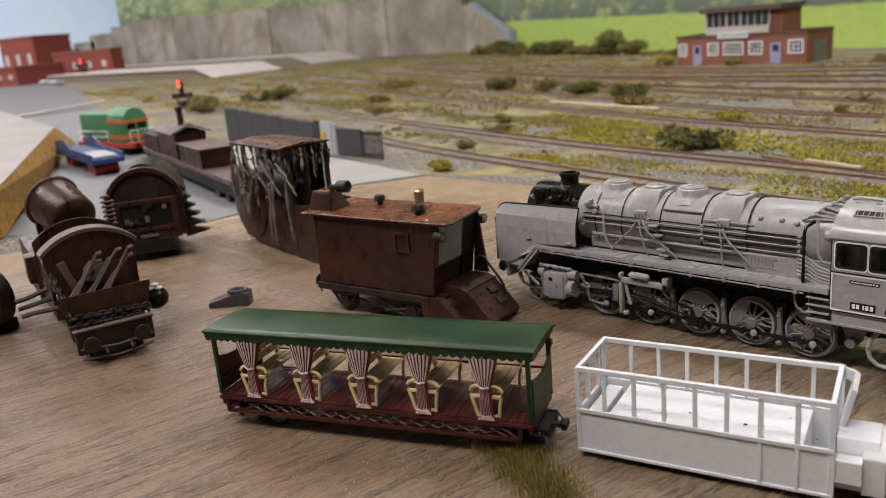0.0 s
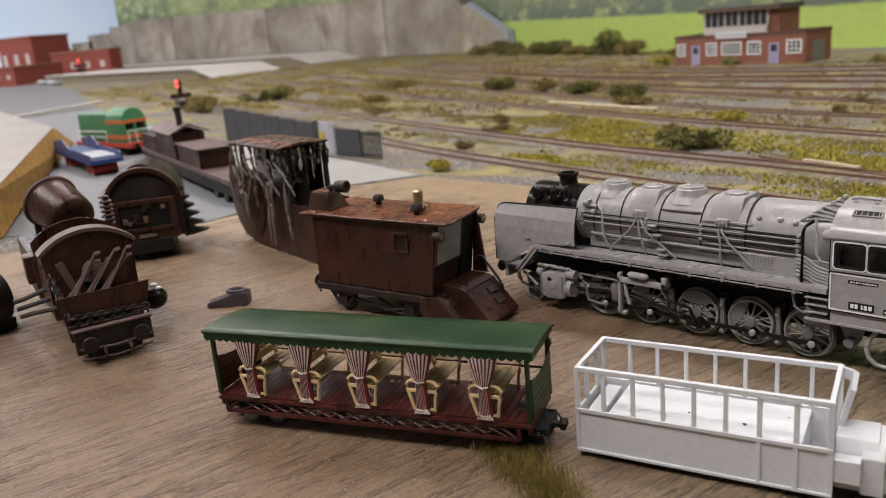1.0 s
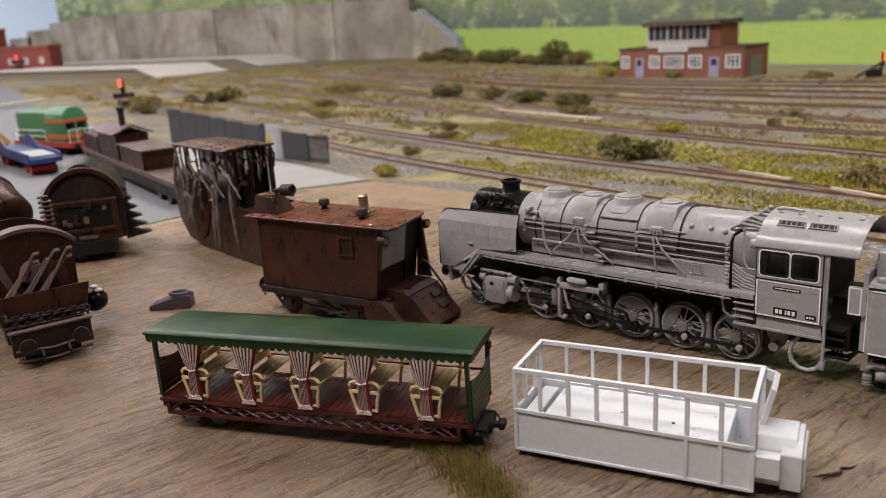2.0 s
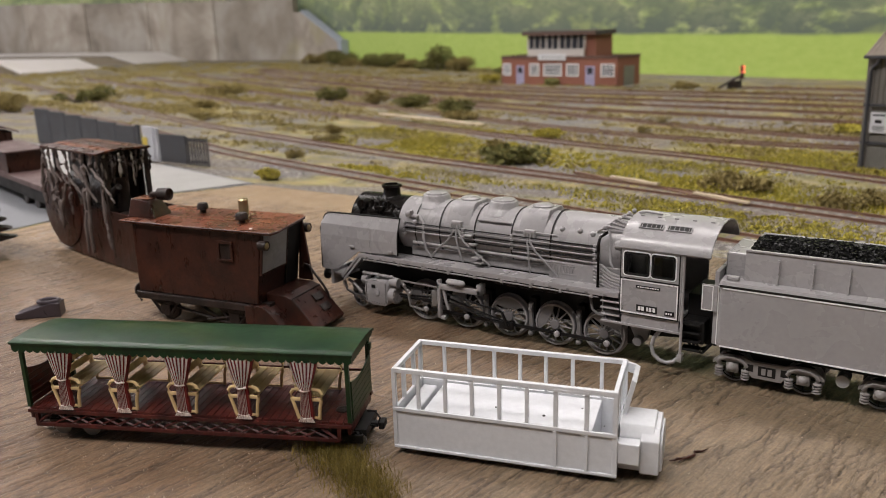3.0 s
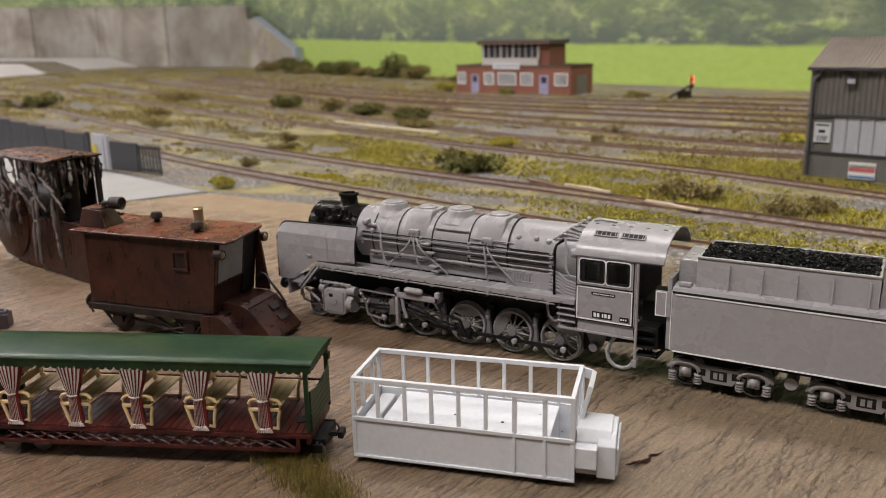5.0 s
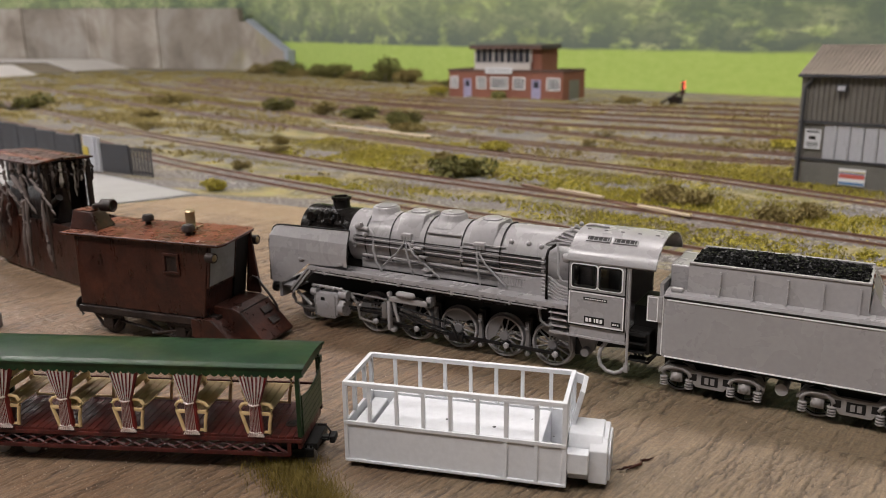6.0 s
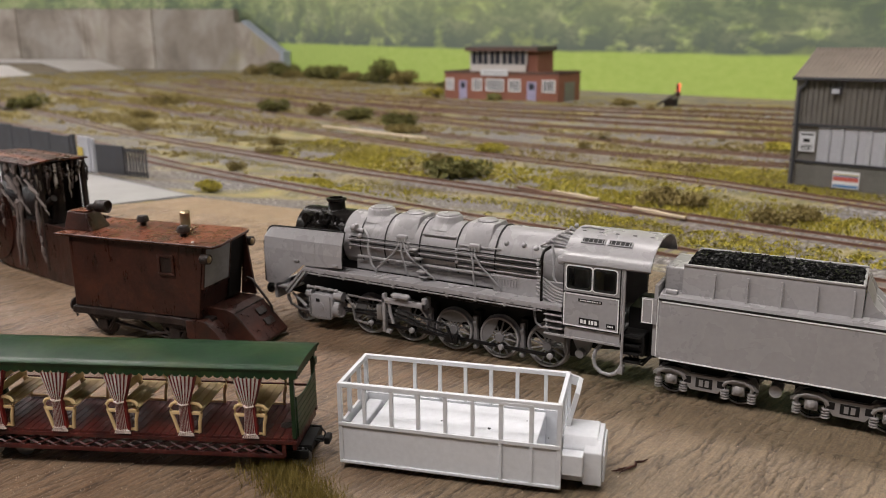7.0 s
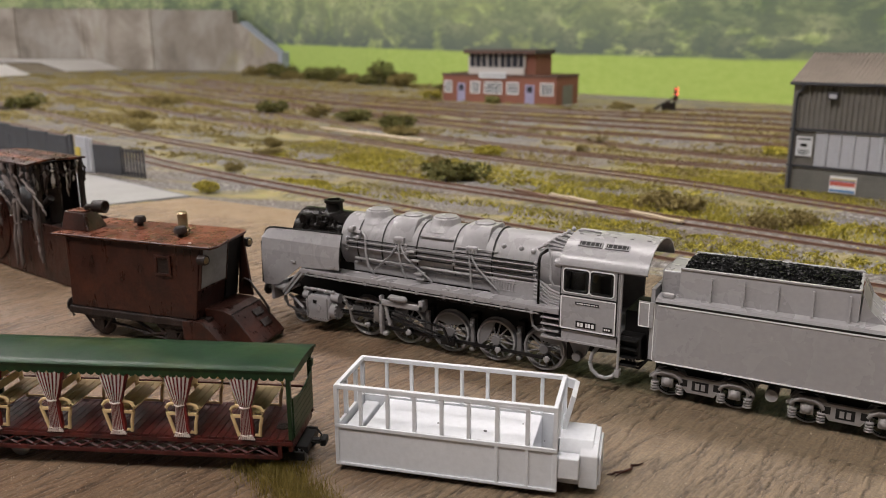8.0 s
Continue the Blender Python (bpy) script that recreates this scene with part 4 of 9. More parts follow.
        part("rivets", bm, M_GREY, p)
    cab_side(-1)
    cab_side(1)
    bm = B()
    for q in ((-1.69, -1.2), (1.2, 1.69)):
        box(bm, 11.9, 11.96, q[0], q[1], 2.08, 4.5)
    box(bm, 11.9, 11.96, -1.2, 1.2, 4.4, 4.95)
    box(bm, 11.96, 12.5, -1.0, 1.0, 2.0, 4.7, 0.1)
    part("cab_front", bm, M_GREYDK, t)
    bm = B()
    lathe(bm, (12.5, -0.4, 3.9), (1, 0, 0), [(0.2, 0), (0.2, 0.05), (0.15, 0.07), (0, 0.07)], 14)
    lathe(bm, (12.5, 0.2, 3.6), (1, 0, 0), [(0.3, 0), (0.3, 0.05), (0.25, 0.07), (0, 0.07)], 14)
    tube(bm, [(12.55, -0.2, 4.3), (12.8, -0.6, 4.2), (12.9, -0.9, 4.0)], 0.04)
    box(bm, 12.7, 13.1, -1.5, -1.1, 2.4, 3.3, 0.06)
    part("backhead_fittings", bm, M_CABIN, t, smooth=True)
    bm = B()
    box(bm, 11.96, 13.95, -1.69, 1.69, 2.0, 2.08)
    part("cab_floor", bm, M_GREYDK, t)
    bm = B()
    pts = [(-1.82, 4.40), (-1.80, 4.50), (-1.5, 4.84), (-1.0, 5.10), (-0.5, 5.22), (0, 5.26), (0.5, 5.22), (1.0, 5.10), (1.5, 4.84), (1.80, 4.50), (1.82, 4.40)]
    low = [(y * 0.97, z - 0.06) for y, z in pts][::-1]
    prism(bm, pts + low, 11.84, 14.92, "x")
    roof = part("cab_roof", bm, M_GREY, t, smooth=True)
    bm = B()
    for x0 in (12.35, 13.3):
        m = pose(x0 + 0.38, -1.15, 5.06, 33, 0, 0)
        box(bm, -0.38, 0.38, -0.09, 0.09, -0.03, 0.02, 0, m)
    part("roof_vent", bm, M_MATBLACK, roof)
    bm = B()
    for x0 in (12.35, 13.3):
        m = pose(x0 + 0.38, -1.15, 5.06, 33, 0, 0)
        for k in range(5):
            box(bm, -0.335 + 0.16 * k, -0.315 + 0.16 * k, -0.09, 0.09, 0.0, 0.025, 0, m)
        for q in ((-0.42, 0.42, 0.09, 0.12), (-0.42, 0.42, -0.12, -0.09), (-0.42, -0.38, -0.09, 0.09), (0.38, 0.42, -0.09, 0.09)):
            box(bm, *q, -0.02, 0.035, 0, m)
    part("vent_slats", bm, M_GREY, roof)
    bm = B()
    for k, x in enumerate((12.1, 12.7, 13.3, 13.9, 14.5)):
        box(bm, x, x + 0.14, -0.5, -0.42, 5.19, 5.27, 0.02)
    tube(bm, [(11.95, -0.2, 5.27), (12.2, -0.2, 5.32), (12.8, -0.2, 5.29)], 0.04)
    part("roof_fittings", bm, M_GREY, roof, smooth=True)
    # steps, hand rails and hoses under the cab
    bm = B()
    box(bm, 11.2, 14.0, -1.76, -1.3, 1.60, 1.68, 0.01)
    for k in range(3):
        box(bm, 11.18, 11.88, -1.76, -1.25, 1.86 + 0.24 * k, 1.91 + 0.24 * k, 0.01)
    box(bm, 11.16, 11.2, -1.5, -1.2, 1.6, 2.65)
    box(bm, 11.96, 13.95, -1.70, -1.66, 1.68, 2.08)
    part("cab_steps", bm, M_GREY, t)
    bm = B()
    tube(bm, [(14.05, -1.72, 0.75), (14.05, -1.72, 4.35)], 0.05, 8)
    tube(bm, [(13.97, -1.72, 2.1), (13.97, -1.72, 4.35)], 0.035, 8)
    box(bm, 13.95, 14.12, -1.78, -1.5, 0.62, 0.9, 0.02)
    part("hand_rail", bm, M_GREY, t, smooth=True)
    bm = B()
    loop = [(13.28, -1.5, 1.55), (13.08, -1.55, 1.25), (13.02, -1.58, 0.95), (13.10, -1.6, 0.68), (13.32, -1.6, 0.50), (13.6, -1.6, 0.46), (13.82, -1.6, 0.55), (13.95, -1.6, 0.72)]
    line = []
    for a, b in zip(loop, loop[1:]):
        line += [Vector(a).lerp(Vector(b), k / 6) for k in range(6)]
    tube(bm, line, [0.062 if k % 2 else 0.078 for k in range(len(line))], 10)
    part("hose", bm, M_COPPER, t, "pale grey ribbed hose", smooth=True)
    bm = B()
    prism(bm, [(12.0, 1.6), (12.9, 1.6), (12.7, 0.95), (12.5, 0.75), (12.3, 0.95)], -1.2, -1.0, "y", 0.02)
    lathe(bm, (12.45, -1.45, 0.95), (0, 1, 0), [(0.15, 0), (0.17, 0.04), (0.17, 0.3), (0.1, 0.3)], 14)
    tube(bm, [(11.85, -1.4, 1.6), (11.9, -1.4, 0.9)], 0.05)
    tube(bm, [(10.4, -1.45, 2.55), (10.7, -1.5, 2.4), (10.8, -1.5, 1.9), (11.0, -1.5, 1.75), (11.3, -1.5, 1.72)], 0.05)
    part("brake_gear", bm, M_GREYDK, t, smooth=True)
    for k in range(3):
        bm = B()
        tube(bm, [(14.0, -1.0 + 0.35 * k, 1.3), (14.3, -1.05 + 0.35 * k, 0.85 - 0.1 * k), (14.6, -1.0 + 0.35 * k, 0.8), (14.9, -0.9 + 0.35 * k, 1.2)], 0.05, 8)
        part("coupling_hose", bm, M_MATBLACK, t, "black coupling hose", smooth=True)
    bm = B()
    box(bm, 13.95, 14.7, -1.3, 1.3, 1.2, 2.0, 0.05)
    for k in range(4):
        box(bm, 14.0, 14.6, -1.55, -1.1, 1.0 + 0.3 * k, 1.06 + 0.3 * k, 0.01)
    part("drag_box", bm, M_MATBLACK, t)
    # black block added to darken the gap between cab and tender
    bm = B()
    box(bm, 13.95, 14.98, -0.7, 1.2, 1.0, 2.75, 0.04)
    part("gap_shade_block", bm, M_MATBLACK, t)
    return t


def tender():
    t = thing("tender", "grey-primed four-axle tender heaped with black coal, behind the locomotive", "tender", (0, 1.1, 0.05, 0))
    bm = B()
    prism(bm, [(15.12, -1.5), (15.27, -1.65), (23.5, -1.65), (23.7, -1.45), (23.7, 1.45), (23.5, 1.65), (15.27, 1.65), (15.12, 1.5)], 1.40, 3.50, "z", 0.03)
    body = part("tank", bm, M_GREY, t)
    bm = B()
    for z in (1.41, 3.39):
        box(bm, 15.3, 23.45, -1.672, -1.648, z, z + 0.045)
    box(bm, 15.14, 15.17, -1.56, -1.53, 1.42, 3.42)
    part("lining", bm, M_LINE, body, "thin white lining")
    bm = B()
    box(bm, 15.2, 23.5, -1.672, -1.645, 3.445, 3.515)
    box(bm, 14.98, 15.0, -1.42, 1.42, 1.5, 3.55)
    part("black_edge", bm, M_MATBLACK, body)
    bm = B()
    box(bm, 14.62, 15.14, -1.60, -1.52, 2.55, 3.45, 0.02)
    box(bm, 14.62, 15.14, 1.52, 1.60, 2.55, 3.45, 0.02)
    box(bm, 15.0, 15.14, -1.5, 1.5, 1.4, 3.9, 0.02)
    part("front_shield", bm, M_GREY, t)
    bm = B()
    for q in ((14.64, 15.0, 2.57, 2.60), (14.64, 15.0, 3.39, 3.42), (14.64, 14.67, 2.60, 3.39), (14.97, 15.0, 2.60, 3.39)):
        box(bm, q[0], q[1], -1.612, -1.598, q[2], q[3])
    part("lining", bm, M_LINE, t)
    # deck and bunker with open top
    bm = B()
    prism(bm, [(-1.66, 3.50), (-1.60, 3.62), (-1.25, 3.68), (1.25, 3.68), (1.60, 3.62), (1.66, 3.50)], 15.2, 23.5, "x")
    part("deck", bm, M_GREY, t)
    bm = B()
    x0, x1 = 15.85, 21.15
    for s in (-1, 1):
        prism(bm, [(s * 1.32, 3.66), (s * 1.22, 4.62), (s * 1.14, 4.62), (s * 1.24, 3.66)], x0, x1, "x")
        box(bm, x0, x1, min(s * 1.12, s * 1.26), max(s * 1.12, s * 1.26), 4.60, 4.66, 0.01)
    for x in (x0, x1 - 0.08):
        prism(bm, [(-1.24, 3.66), (1.24, 3.66), (1.14, 4.62), (-1.14, 4.62)], x, x + 0.08, "x")
    part("coal_bunker", bm, M_GREY, t)
    for k in range(5):
        bm = B()
        x = 16.86 + 1.005 * k
        prism(bm, [(-1.36, 3.66), (-1.27, 4.46), (-1.33, 4.46), (-1.45, 3.66)], x - 0.03, x + 0.03, "x")
        part("bunker_rib", bm, M_GREY, t)
    bm = B()
    prism(bm, [(21.15, 3.66), (21.9, 3.66), (21.45, 4.0), (21.2, 4.55)], -1.15, 1.15, "y", 0.02)
    part("bunker_slope", bm, M_GREY, t)
    bm = B()
    lathe(bm, (22.3, -0.6, 3.66), (0, 0, 1), [(0.55, 0), (0.55, 0.1), (0.5, 0.15), (0, 0.17)], 20)
    part("water_hatch", bm, M_GREY, t, smooth=True)
    bm = B()
    lathe(bm, (22.3, 0.6, 3.66), (0, 0, 1), [(0.55, 0), (0.55, 0.1), (0.5, 0.15), (0, 0.17)], 20)
    part("water_hatch", bm, M_GREY, t, smooth=True)
    bm = B()
    box(bm, 15.2, 15.85, -1.0, 1.0, 3.6, 4.45, 0.06)
    box(bm, 15.35, 15.75, -1.5, -1.3, 3.64, 3.8, 0.05)
    part("fire_iron_tunnel", bm, M_GREY, t)
    # coal: one heap of many broken lumps
    rnd = random.Random(5)
    bm = B()
    xs, ys = 40, 16
    grid = {}
    for i in range(xs + 1):
        for j in range(ys + 1):
            x = x0 + 0.08 + (x1 - x0 - 0.16) * i / xs
            y = -1.15 + 2.3 * j / ys
            grid[i, j] = bm.verts.new((x, y, 4.42 + 0.25 * (1 - (y / 1.2) ** 2) * (1 - 0.5 * ((x - 18.2) / 2.8) ** 2) + 0.05 * rnd.random()))
    for i in range(xs):
        for j in range(ys):
            bm.faces.new((grid[i, j], grid[i + 1, j], grid[i + 1, j + 1], grid[i, j + 1]))
    for _ in range(4200):
        x, y = rnd.uniform(x0 + 0.1, x1 - 0.12), rnd.uniform(-1.1, 1.1)
        r = rnd.uniform(0.025, 0.07)
        z = 4.46 + 0.28 * (1 - (y / 1.2) ** 2) * (1 - 0.5 * ((x - 18.2) / 2.8) ** 2) + rnd.uniform(0, 0.07)
        m = Matrix.Translation((x, y, z)) @ Euler((rnd.random() * 6, rnd.random() * 6, rnd.random() * 6)).to_matrix().to_4x4()
        vs = [bm.verts.new(m @ Vector((sx * r * rnd.uniform(0.6, 1.1), sy * r * rnd.uniform(0.5, 1.1), sz * r * rnd.uniform(0.5, 1)))) for sx in (-1, 1) for sy in (-1, 1) for sz in (-1, 1)]
        for f in ((0, 1, 3, 2), (4, 6, 7, 5), (0, 4, 5, 1), (2, 3, 7, 6), (0, 2, 6, 4), (1, 5, 7, 3)):
            bm.faces.new([vs[k] for k in f])
    part("coal", bm, M_COAL, t, "heap of broken black coal", kind="stuff")
    # bogies
    def bogie(xa, xb):
        bg = new("bogie")
        bg.parent = t
        bm = B()
        mid = (xa + xb) / 2
        box(bm, xa - 0.55, xb + 0.55, -0.8, 0.8, 0.7, 1.3)
        part("bogie_bolster", bm, M_MATBLACK, bg)
        for s in (-1, 1):
            bm = B()
            ys = sorted((s * 1.22, s * 1.36))
            prism(bm, [(xa - 0.62, 0.80), (xa - 0.35, 1.06), (xa + 0.35, 1.06), (mid - 0.5, 0.95), (mid + 0.5, 0.95), (xb - 0.35, 1.06), (xb + 0.35, 1.06), (xb + 0.62, 0.80), (xb + 0.62, 0.68), (xb + 0.36, 0.86), (xb - 0.36, 0.86), (mid + 0.45, 0.40), (mid - 0.45, 0.40), (xa + 0.36, 0.86), (xa - 0.36, 0.86), (xa - 0.62, 0.68)], ys[0], ys[1], "y", 0.02)
            fr = part("side_frame", bm, M_GREYMID, bg)
            bm = B()
            for q in ((mid - 0.27, mid + 0.27), (mid - 0.72, mid - 0.42), (mid + 0.42, mid + 0.72)):
                box(bm, q[0], q[1], s * 1.36 - 0.012, s * 1.36 + 0.012, 0.52 if q[1] - q[0] > 0.4 else 0.62, 0.86, 0.01)
            part("frame_hole", bm, M_MATBLACK, fr)
            bm = B()
            for dx in (-0.16, 0.03):
                box(bm, mid + dx, mid + dx + 0.13, s * 1.37 - 0.02, s * 1.37 + 0.02, 0.58, 0.80)
            part("frame_window", bm, M_GREYMID, bg)
            for xx in (xa, xb):
                bm = B()
                lathe(bm, (xx, s * 1.2, 0.66), (0, s, 0), [(0.17, 0), (0.17, 0.2), (0.13, 0.24), (0.11, 0.28), (0.05, 0.31), (0, 0.31)], 14)
                box(bm, xx - 0.2, xx + 0.2, s * 1.28 - 0.1, s * 1.28 + 0.1, 0.46, 0.84, 0.05)
                tube(bm, [(xx - 0.46, s * 1.36, 0.74), (xx - 0.40, s * 1.40, 0.88), (xx - 0.2, s * 1.41, 1.0), (xx + 0.2, s * 1.41, 1.0), (xx + 0.40, s * 1.40, 0.88), (xx + 0.46, s * 1.36, 0.74)], 0.07, 8)
                part("axle_box", bm, M_GREYMID, bg, smooth=True)
                for dx in (-0.42, 0.42):
                    bm = B()
                    for k in range(4):
                        lathe(bm, (xx + dx, s * 1.32, 0.28 + 0.09 * k), (0, 0, 1), [(0.10, 0), (0.14, 0.03), (0.14, 0.05), (0.10, 0.08)], 12)
                    cyl(bm, (xx + dx, s * 1.32, 0.62), (xx + dx, s * 1.32, 0.95), 0.06, n=8)
                    part("spring", bm, M_GREYMID, bg, smooth=True)
                w = spoked_wheel("bogie_wheel", 0.55, 8, t, (xx, s * 1.02, 0.58), M_MATBLACK, False)
                if s > 0:
                    w.matrix_basis = pose(xx * CM, 1.02 * CM, 0.58 * CM, 0, 0, 180)
        return bg
    bogie(15.68, 17.86)
    bogie(20.04, 22.22)
    bm = B()
    cyl(bm, (18.98, -1.35, 0.85), (18.98, -0.7, 0.85), 0.2, n=18)
    part("air_tank", bm, M_GREY, t, smooth=True)
    bm = B()
    box(bm, 15.3, 23.5, -1.1, 1.1, 1.1, 1.42)
    part("underframe", bm, M_MATBLACK, t)
    bm = B()
    for y in (-1.0, 1.0):
        lathe(bm, (23.7, y, 1.4), (1, 0, 0), [(0.16, 0), (0.1, 0.1), (0.1, 0.35), (0.28, 0.4), (0.27, 0.46), (0, 0.5)], 16)
    part("buffer", bm, M_MATBLACK, t, smooth=True)
    return t


locomotive()
tender()


# ---- white railbus body kit ----
def railbus():
    t = thing("railbus_model", "unpainted white plastic railbus body without a roof, on the board", "model railbus", (11.34, -7.55, 0.05, 14.46))
    L, W, z0, zs, z1 = 3.12, 1.135, 0.22, 1.40, 2.60
    for s in (-1, 1):
        bm = B()
        ys = sorted((s * (W - 0.03), s * (W - 0.10)))
        box(bm, -L, L, ys[0], ys[1], z0, zs)
        panel = part("side_panel", bm, M_WHITE, t)
        bm = B()
        yo = sorted((s * (W - 0.04), s * (W + 0.02)))
        box(bm, -L, L, yo[0], yo[1], zs - 0.06, zs + 0.05, 0.012)
        box(bm, -L, L, yo[0], yo[1], z0 - 0.03, z0 + 0.05, 0.012)
        posts = (1.50, 2.33) if s < 0 else (2.40,)
        for x in posts:
            box(bm, x - 0.045, x + 0.045, yo[0], yo[1], z0 + 0.04, zs - 0.05, 0.008)
        part("beading", bm, M_WHITE, panel)
        xs = (-2.36, -1.57, -0.80, -0.03, 0.73, 1.51, 2.33) if s < 0 else (-2.30, -1.52, -0.74, 0.04, 0.81, 1.59, 2.42)
        for x in xs:
            bm = B()
            w = 0.052 if x < 1.4 or s > 0 else 0.06
            box(bm, x - w, x + w, min(s * (W - 0.11), s * (W - 0.01)), max(s * (W - 0.11), s * (W - 0.01)), zs, z1 - 0.08, 0.01)
            part("window_post", bm, M_WHITE, t)
        bm = B()
        yr = sorted((s * (W - 0.13), s * (W + 0.005)))
        box(bm, -L, L, yr[0], yr[1], z1 - 0.10, z1 + 0.03, 0.015)
        if s < 0:
            box(bm, 1.45, 2.38, -W - 0.015, -W + 0.03, z1 - 0.14, z1 - 0.05, 0.01)
        part("top_rail", bm, M_WHITE, t)
    for x, wide in ((-L, 0.1), (L, 0.12)):
        for y in (-1, 1):
            bm = B()
            xs = (x - 0.02, x + wide) if x < 0 else (x - wide, x + 0.02)
            box(bm, *xs, min(y * (W - 0.13), y * W), max(y * (W - 0.13), y * W), z0 - 0.03, z1, 0.015)
            part("corner_post", bm, M_WHITE, t)
        bm = B()
        xs = (x, x + 0.12) if x < 0 else (x - 0.12, x)
        box(bm, *xs, -W + 0.1, W - 0.1, z1 - 0.10, z1 + 0.03, 0.012)
        box(bm, *(xs[0] + 0.02, xs[1] - 0.02), -W + 0.1, W - 0.1, z0, zs + 0.04)
        for y in (-0.4, 0.42) if x < 0 else (-0.35, 0.35):
            box(bm, *xs, y - 0.05, y + 0.05, zs, z1 - 0.08, 0.01)
        part("end_frame", bm, M_WHITE, t)
    bm = B()
    box(bm, -L + 0.1, L - 0.1, -W + 0.1, W - 0.1, z0, z0 + 0.08)
    part("floor", bm, M_WHITE, t)
    bm = B()
    box(bm, -2.28, 2.45, -0.92, 0.98, z0 + 0.08, 1.36, 0.02)
    part("weight_cover", bm, M_WHITE, t, "raised white block along the floor")
    bm = B()
    box(bm, -2.95, -2.5, -0.95, 0.95, z0, 1.25, 0.05)
    part("seat_block", bm, M_WHITE, t)
    for x, y, w in ((-0.35, -0.25, 0.035), (1.05, -0.40, 0.05), (2.0, 0.3, 0.02), (2.62, 0.3, 0.02)):
        bm = B()
        lathe(bm, (x, y, 1.358 if x < 2.4 else 0.9), (0, 0, 1), [(w, 0), (w, 0.012), (0, 0.012)], 10)
        part("pin_hole", bm, M_MATBLACK, t)
    # sloping windscreen, visor and bonnet
    bm = B()
    prism(bm, [(L, 1.45), (L + 0.12, 1.45), (L + 0.36, 2.46), (L + 0.24, 2.52)], -0.02, W - 0.02, "y", 0.012)
    prism(bm, [(L - 0.02, 2.3), (L + 0.2, 2.25), (L + 0.36, 2.44), (L + 0.24, 2.52), (L, 2.58)], W - 0.1, W, "y", 0.01)
    part("windscreen_hood", bm, M_WHITE, t)
    bm = B()
    prism(bm, [(-0.72, 0.25), (-0.72, 1.22), (-0.5, 1.50), (0.5, 1.50), (0.72, 1.22), (0.72, 0.25)], L, L + 0.92, "x", 0.03)
    bonnet = part("bonnet", bm, M_WHITE, t)
    bm = B()
    prism(bm, [(-0.80, 0.22), (-0.80, 1.16), (-0.52, 1.44), (0.52, 1.44), (0.80, 1.16), (0.80, 0.22)], L + 0.56, L + 1.06, "x", 0.03)
    prism(bm, [(-0.70, 0.30), (-0.70, 1.08), (-0.46, 1.30), (0.46, 1.30), (0.70, 1.08), (0.70, 0.30)], L + 1.06, L + 1.13, "x", 0.02)
    part("radiator", bm, M_WHITE, bonnet)
    for s in (-1, 1):
        bm = B()
        ys = sorted((s * 0.7, s * 1.08))
        box(bm, L, L + 0.58, ys[0], ys[1], 0.58, 1.18, 0.03)
        part("side_tank", bm, M_WHITE, bonnet)
    bm = B()
    for x in (-2.3, 2.2):
        for y in (-0.55, 0.4):
            lathe(bm, (x, y, 0.24), (0, 1, 0), [(0.1, 0), (0.24, 0.02), (0.24, 0.16), (0.1, 0.18)], 16)
        cyl(bm, (x, -0.5, 0.24), (x, 0.5, 0.24), 0.05, n=8)
    part("wheelset", bm, M_MATBLACK, t, "small dark wheels under the floor", smooth=True)
    bm = B()
    box(bm, -L - 0.16, -L - 0.02, -0.3, 0.3, 0.35, 0.75, 0.04)
    tube(bm, [(-L - 0.1, 0.1, 0.55), (-L - 0.35, 0.1, 0.6), (-L - 0.5, 0.1, 0.8)], 0.03)
    part("coupler", bm, M_MATBLACK, t)


railbus()


# ---- open excursion coach ----
def curtain_material():
    m, nt, b = material("red_white_striped_cloth")
    tc = nt.nodes.new("ShaderNodeUVMap")
    sep = nt.nodes.new("ShaderNodeSeparateXYZ")
    nt.links.new(tc.outputs[0], sep.inputs[0])
    mul = node(nt, "ShaderNodeMath")
    mul.operation = "MULTIPLY"
    mul.inputs[1].default_value = 7.0
    nt.links.new(sep.outputs["X"], mul.inputs[0])
    fr = node(nt, "ShaderNodeMath")
    fr.operation = "FRACT"
    nt.links.new(mul.outputs[0], fr.inputs[0])
    wide = ramp(nt, fr.outputs[0], [(0.56, (0.86, 0.80, 0.76)), (0.64, (0.22, 0.008, 0.010))])
    thin = ramp(nt, fr.outputs[0], [(0.36, (0.80, 0.70, 0.66)), (0.46, (0.22, 0.008, 0.010))])
    c = mix(nt, math_node(nt, "GREATER_THAN", sep.outputs["Y"], 0.49), wide, thin)
    v = coords(nt)
    c = mix(nt, ramp(nt, noise_tex(nt, v, 7.0, 3), [(0.55, (0, 0, 0)), (0.85, (0.08,) * 3)]), c, (0.55, 0.32, 0.26))
    nt.links.new(c, b.inputs["Base Color"])
    b.inputs["Roughness"].default_value = 0.6
    return m


M_CLOTH = curtain_material()
M_CURTAINRED = paint("curtain_red", (0.20, 0.010, 0.010), 0.5, amount=0.3, relief=0.002)
M_FRINGE = paint("dull_white_fringe", (0.78, 0.70, 0.65), 0.6, amount=0.6, dirt_or_shade=(0.25, 0.06, 0.05), grain=9, coarse=5, relief=0.002)


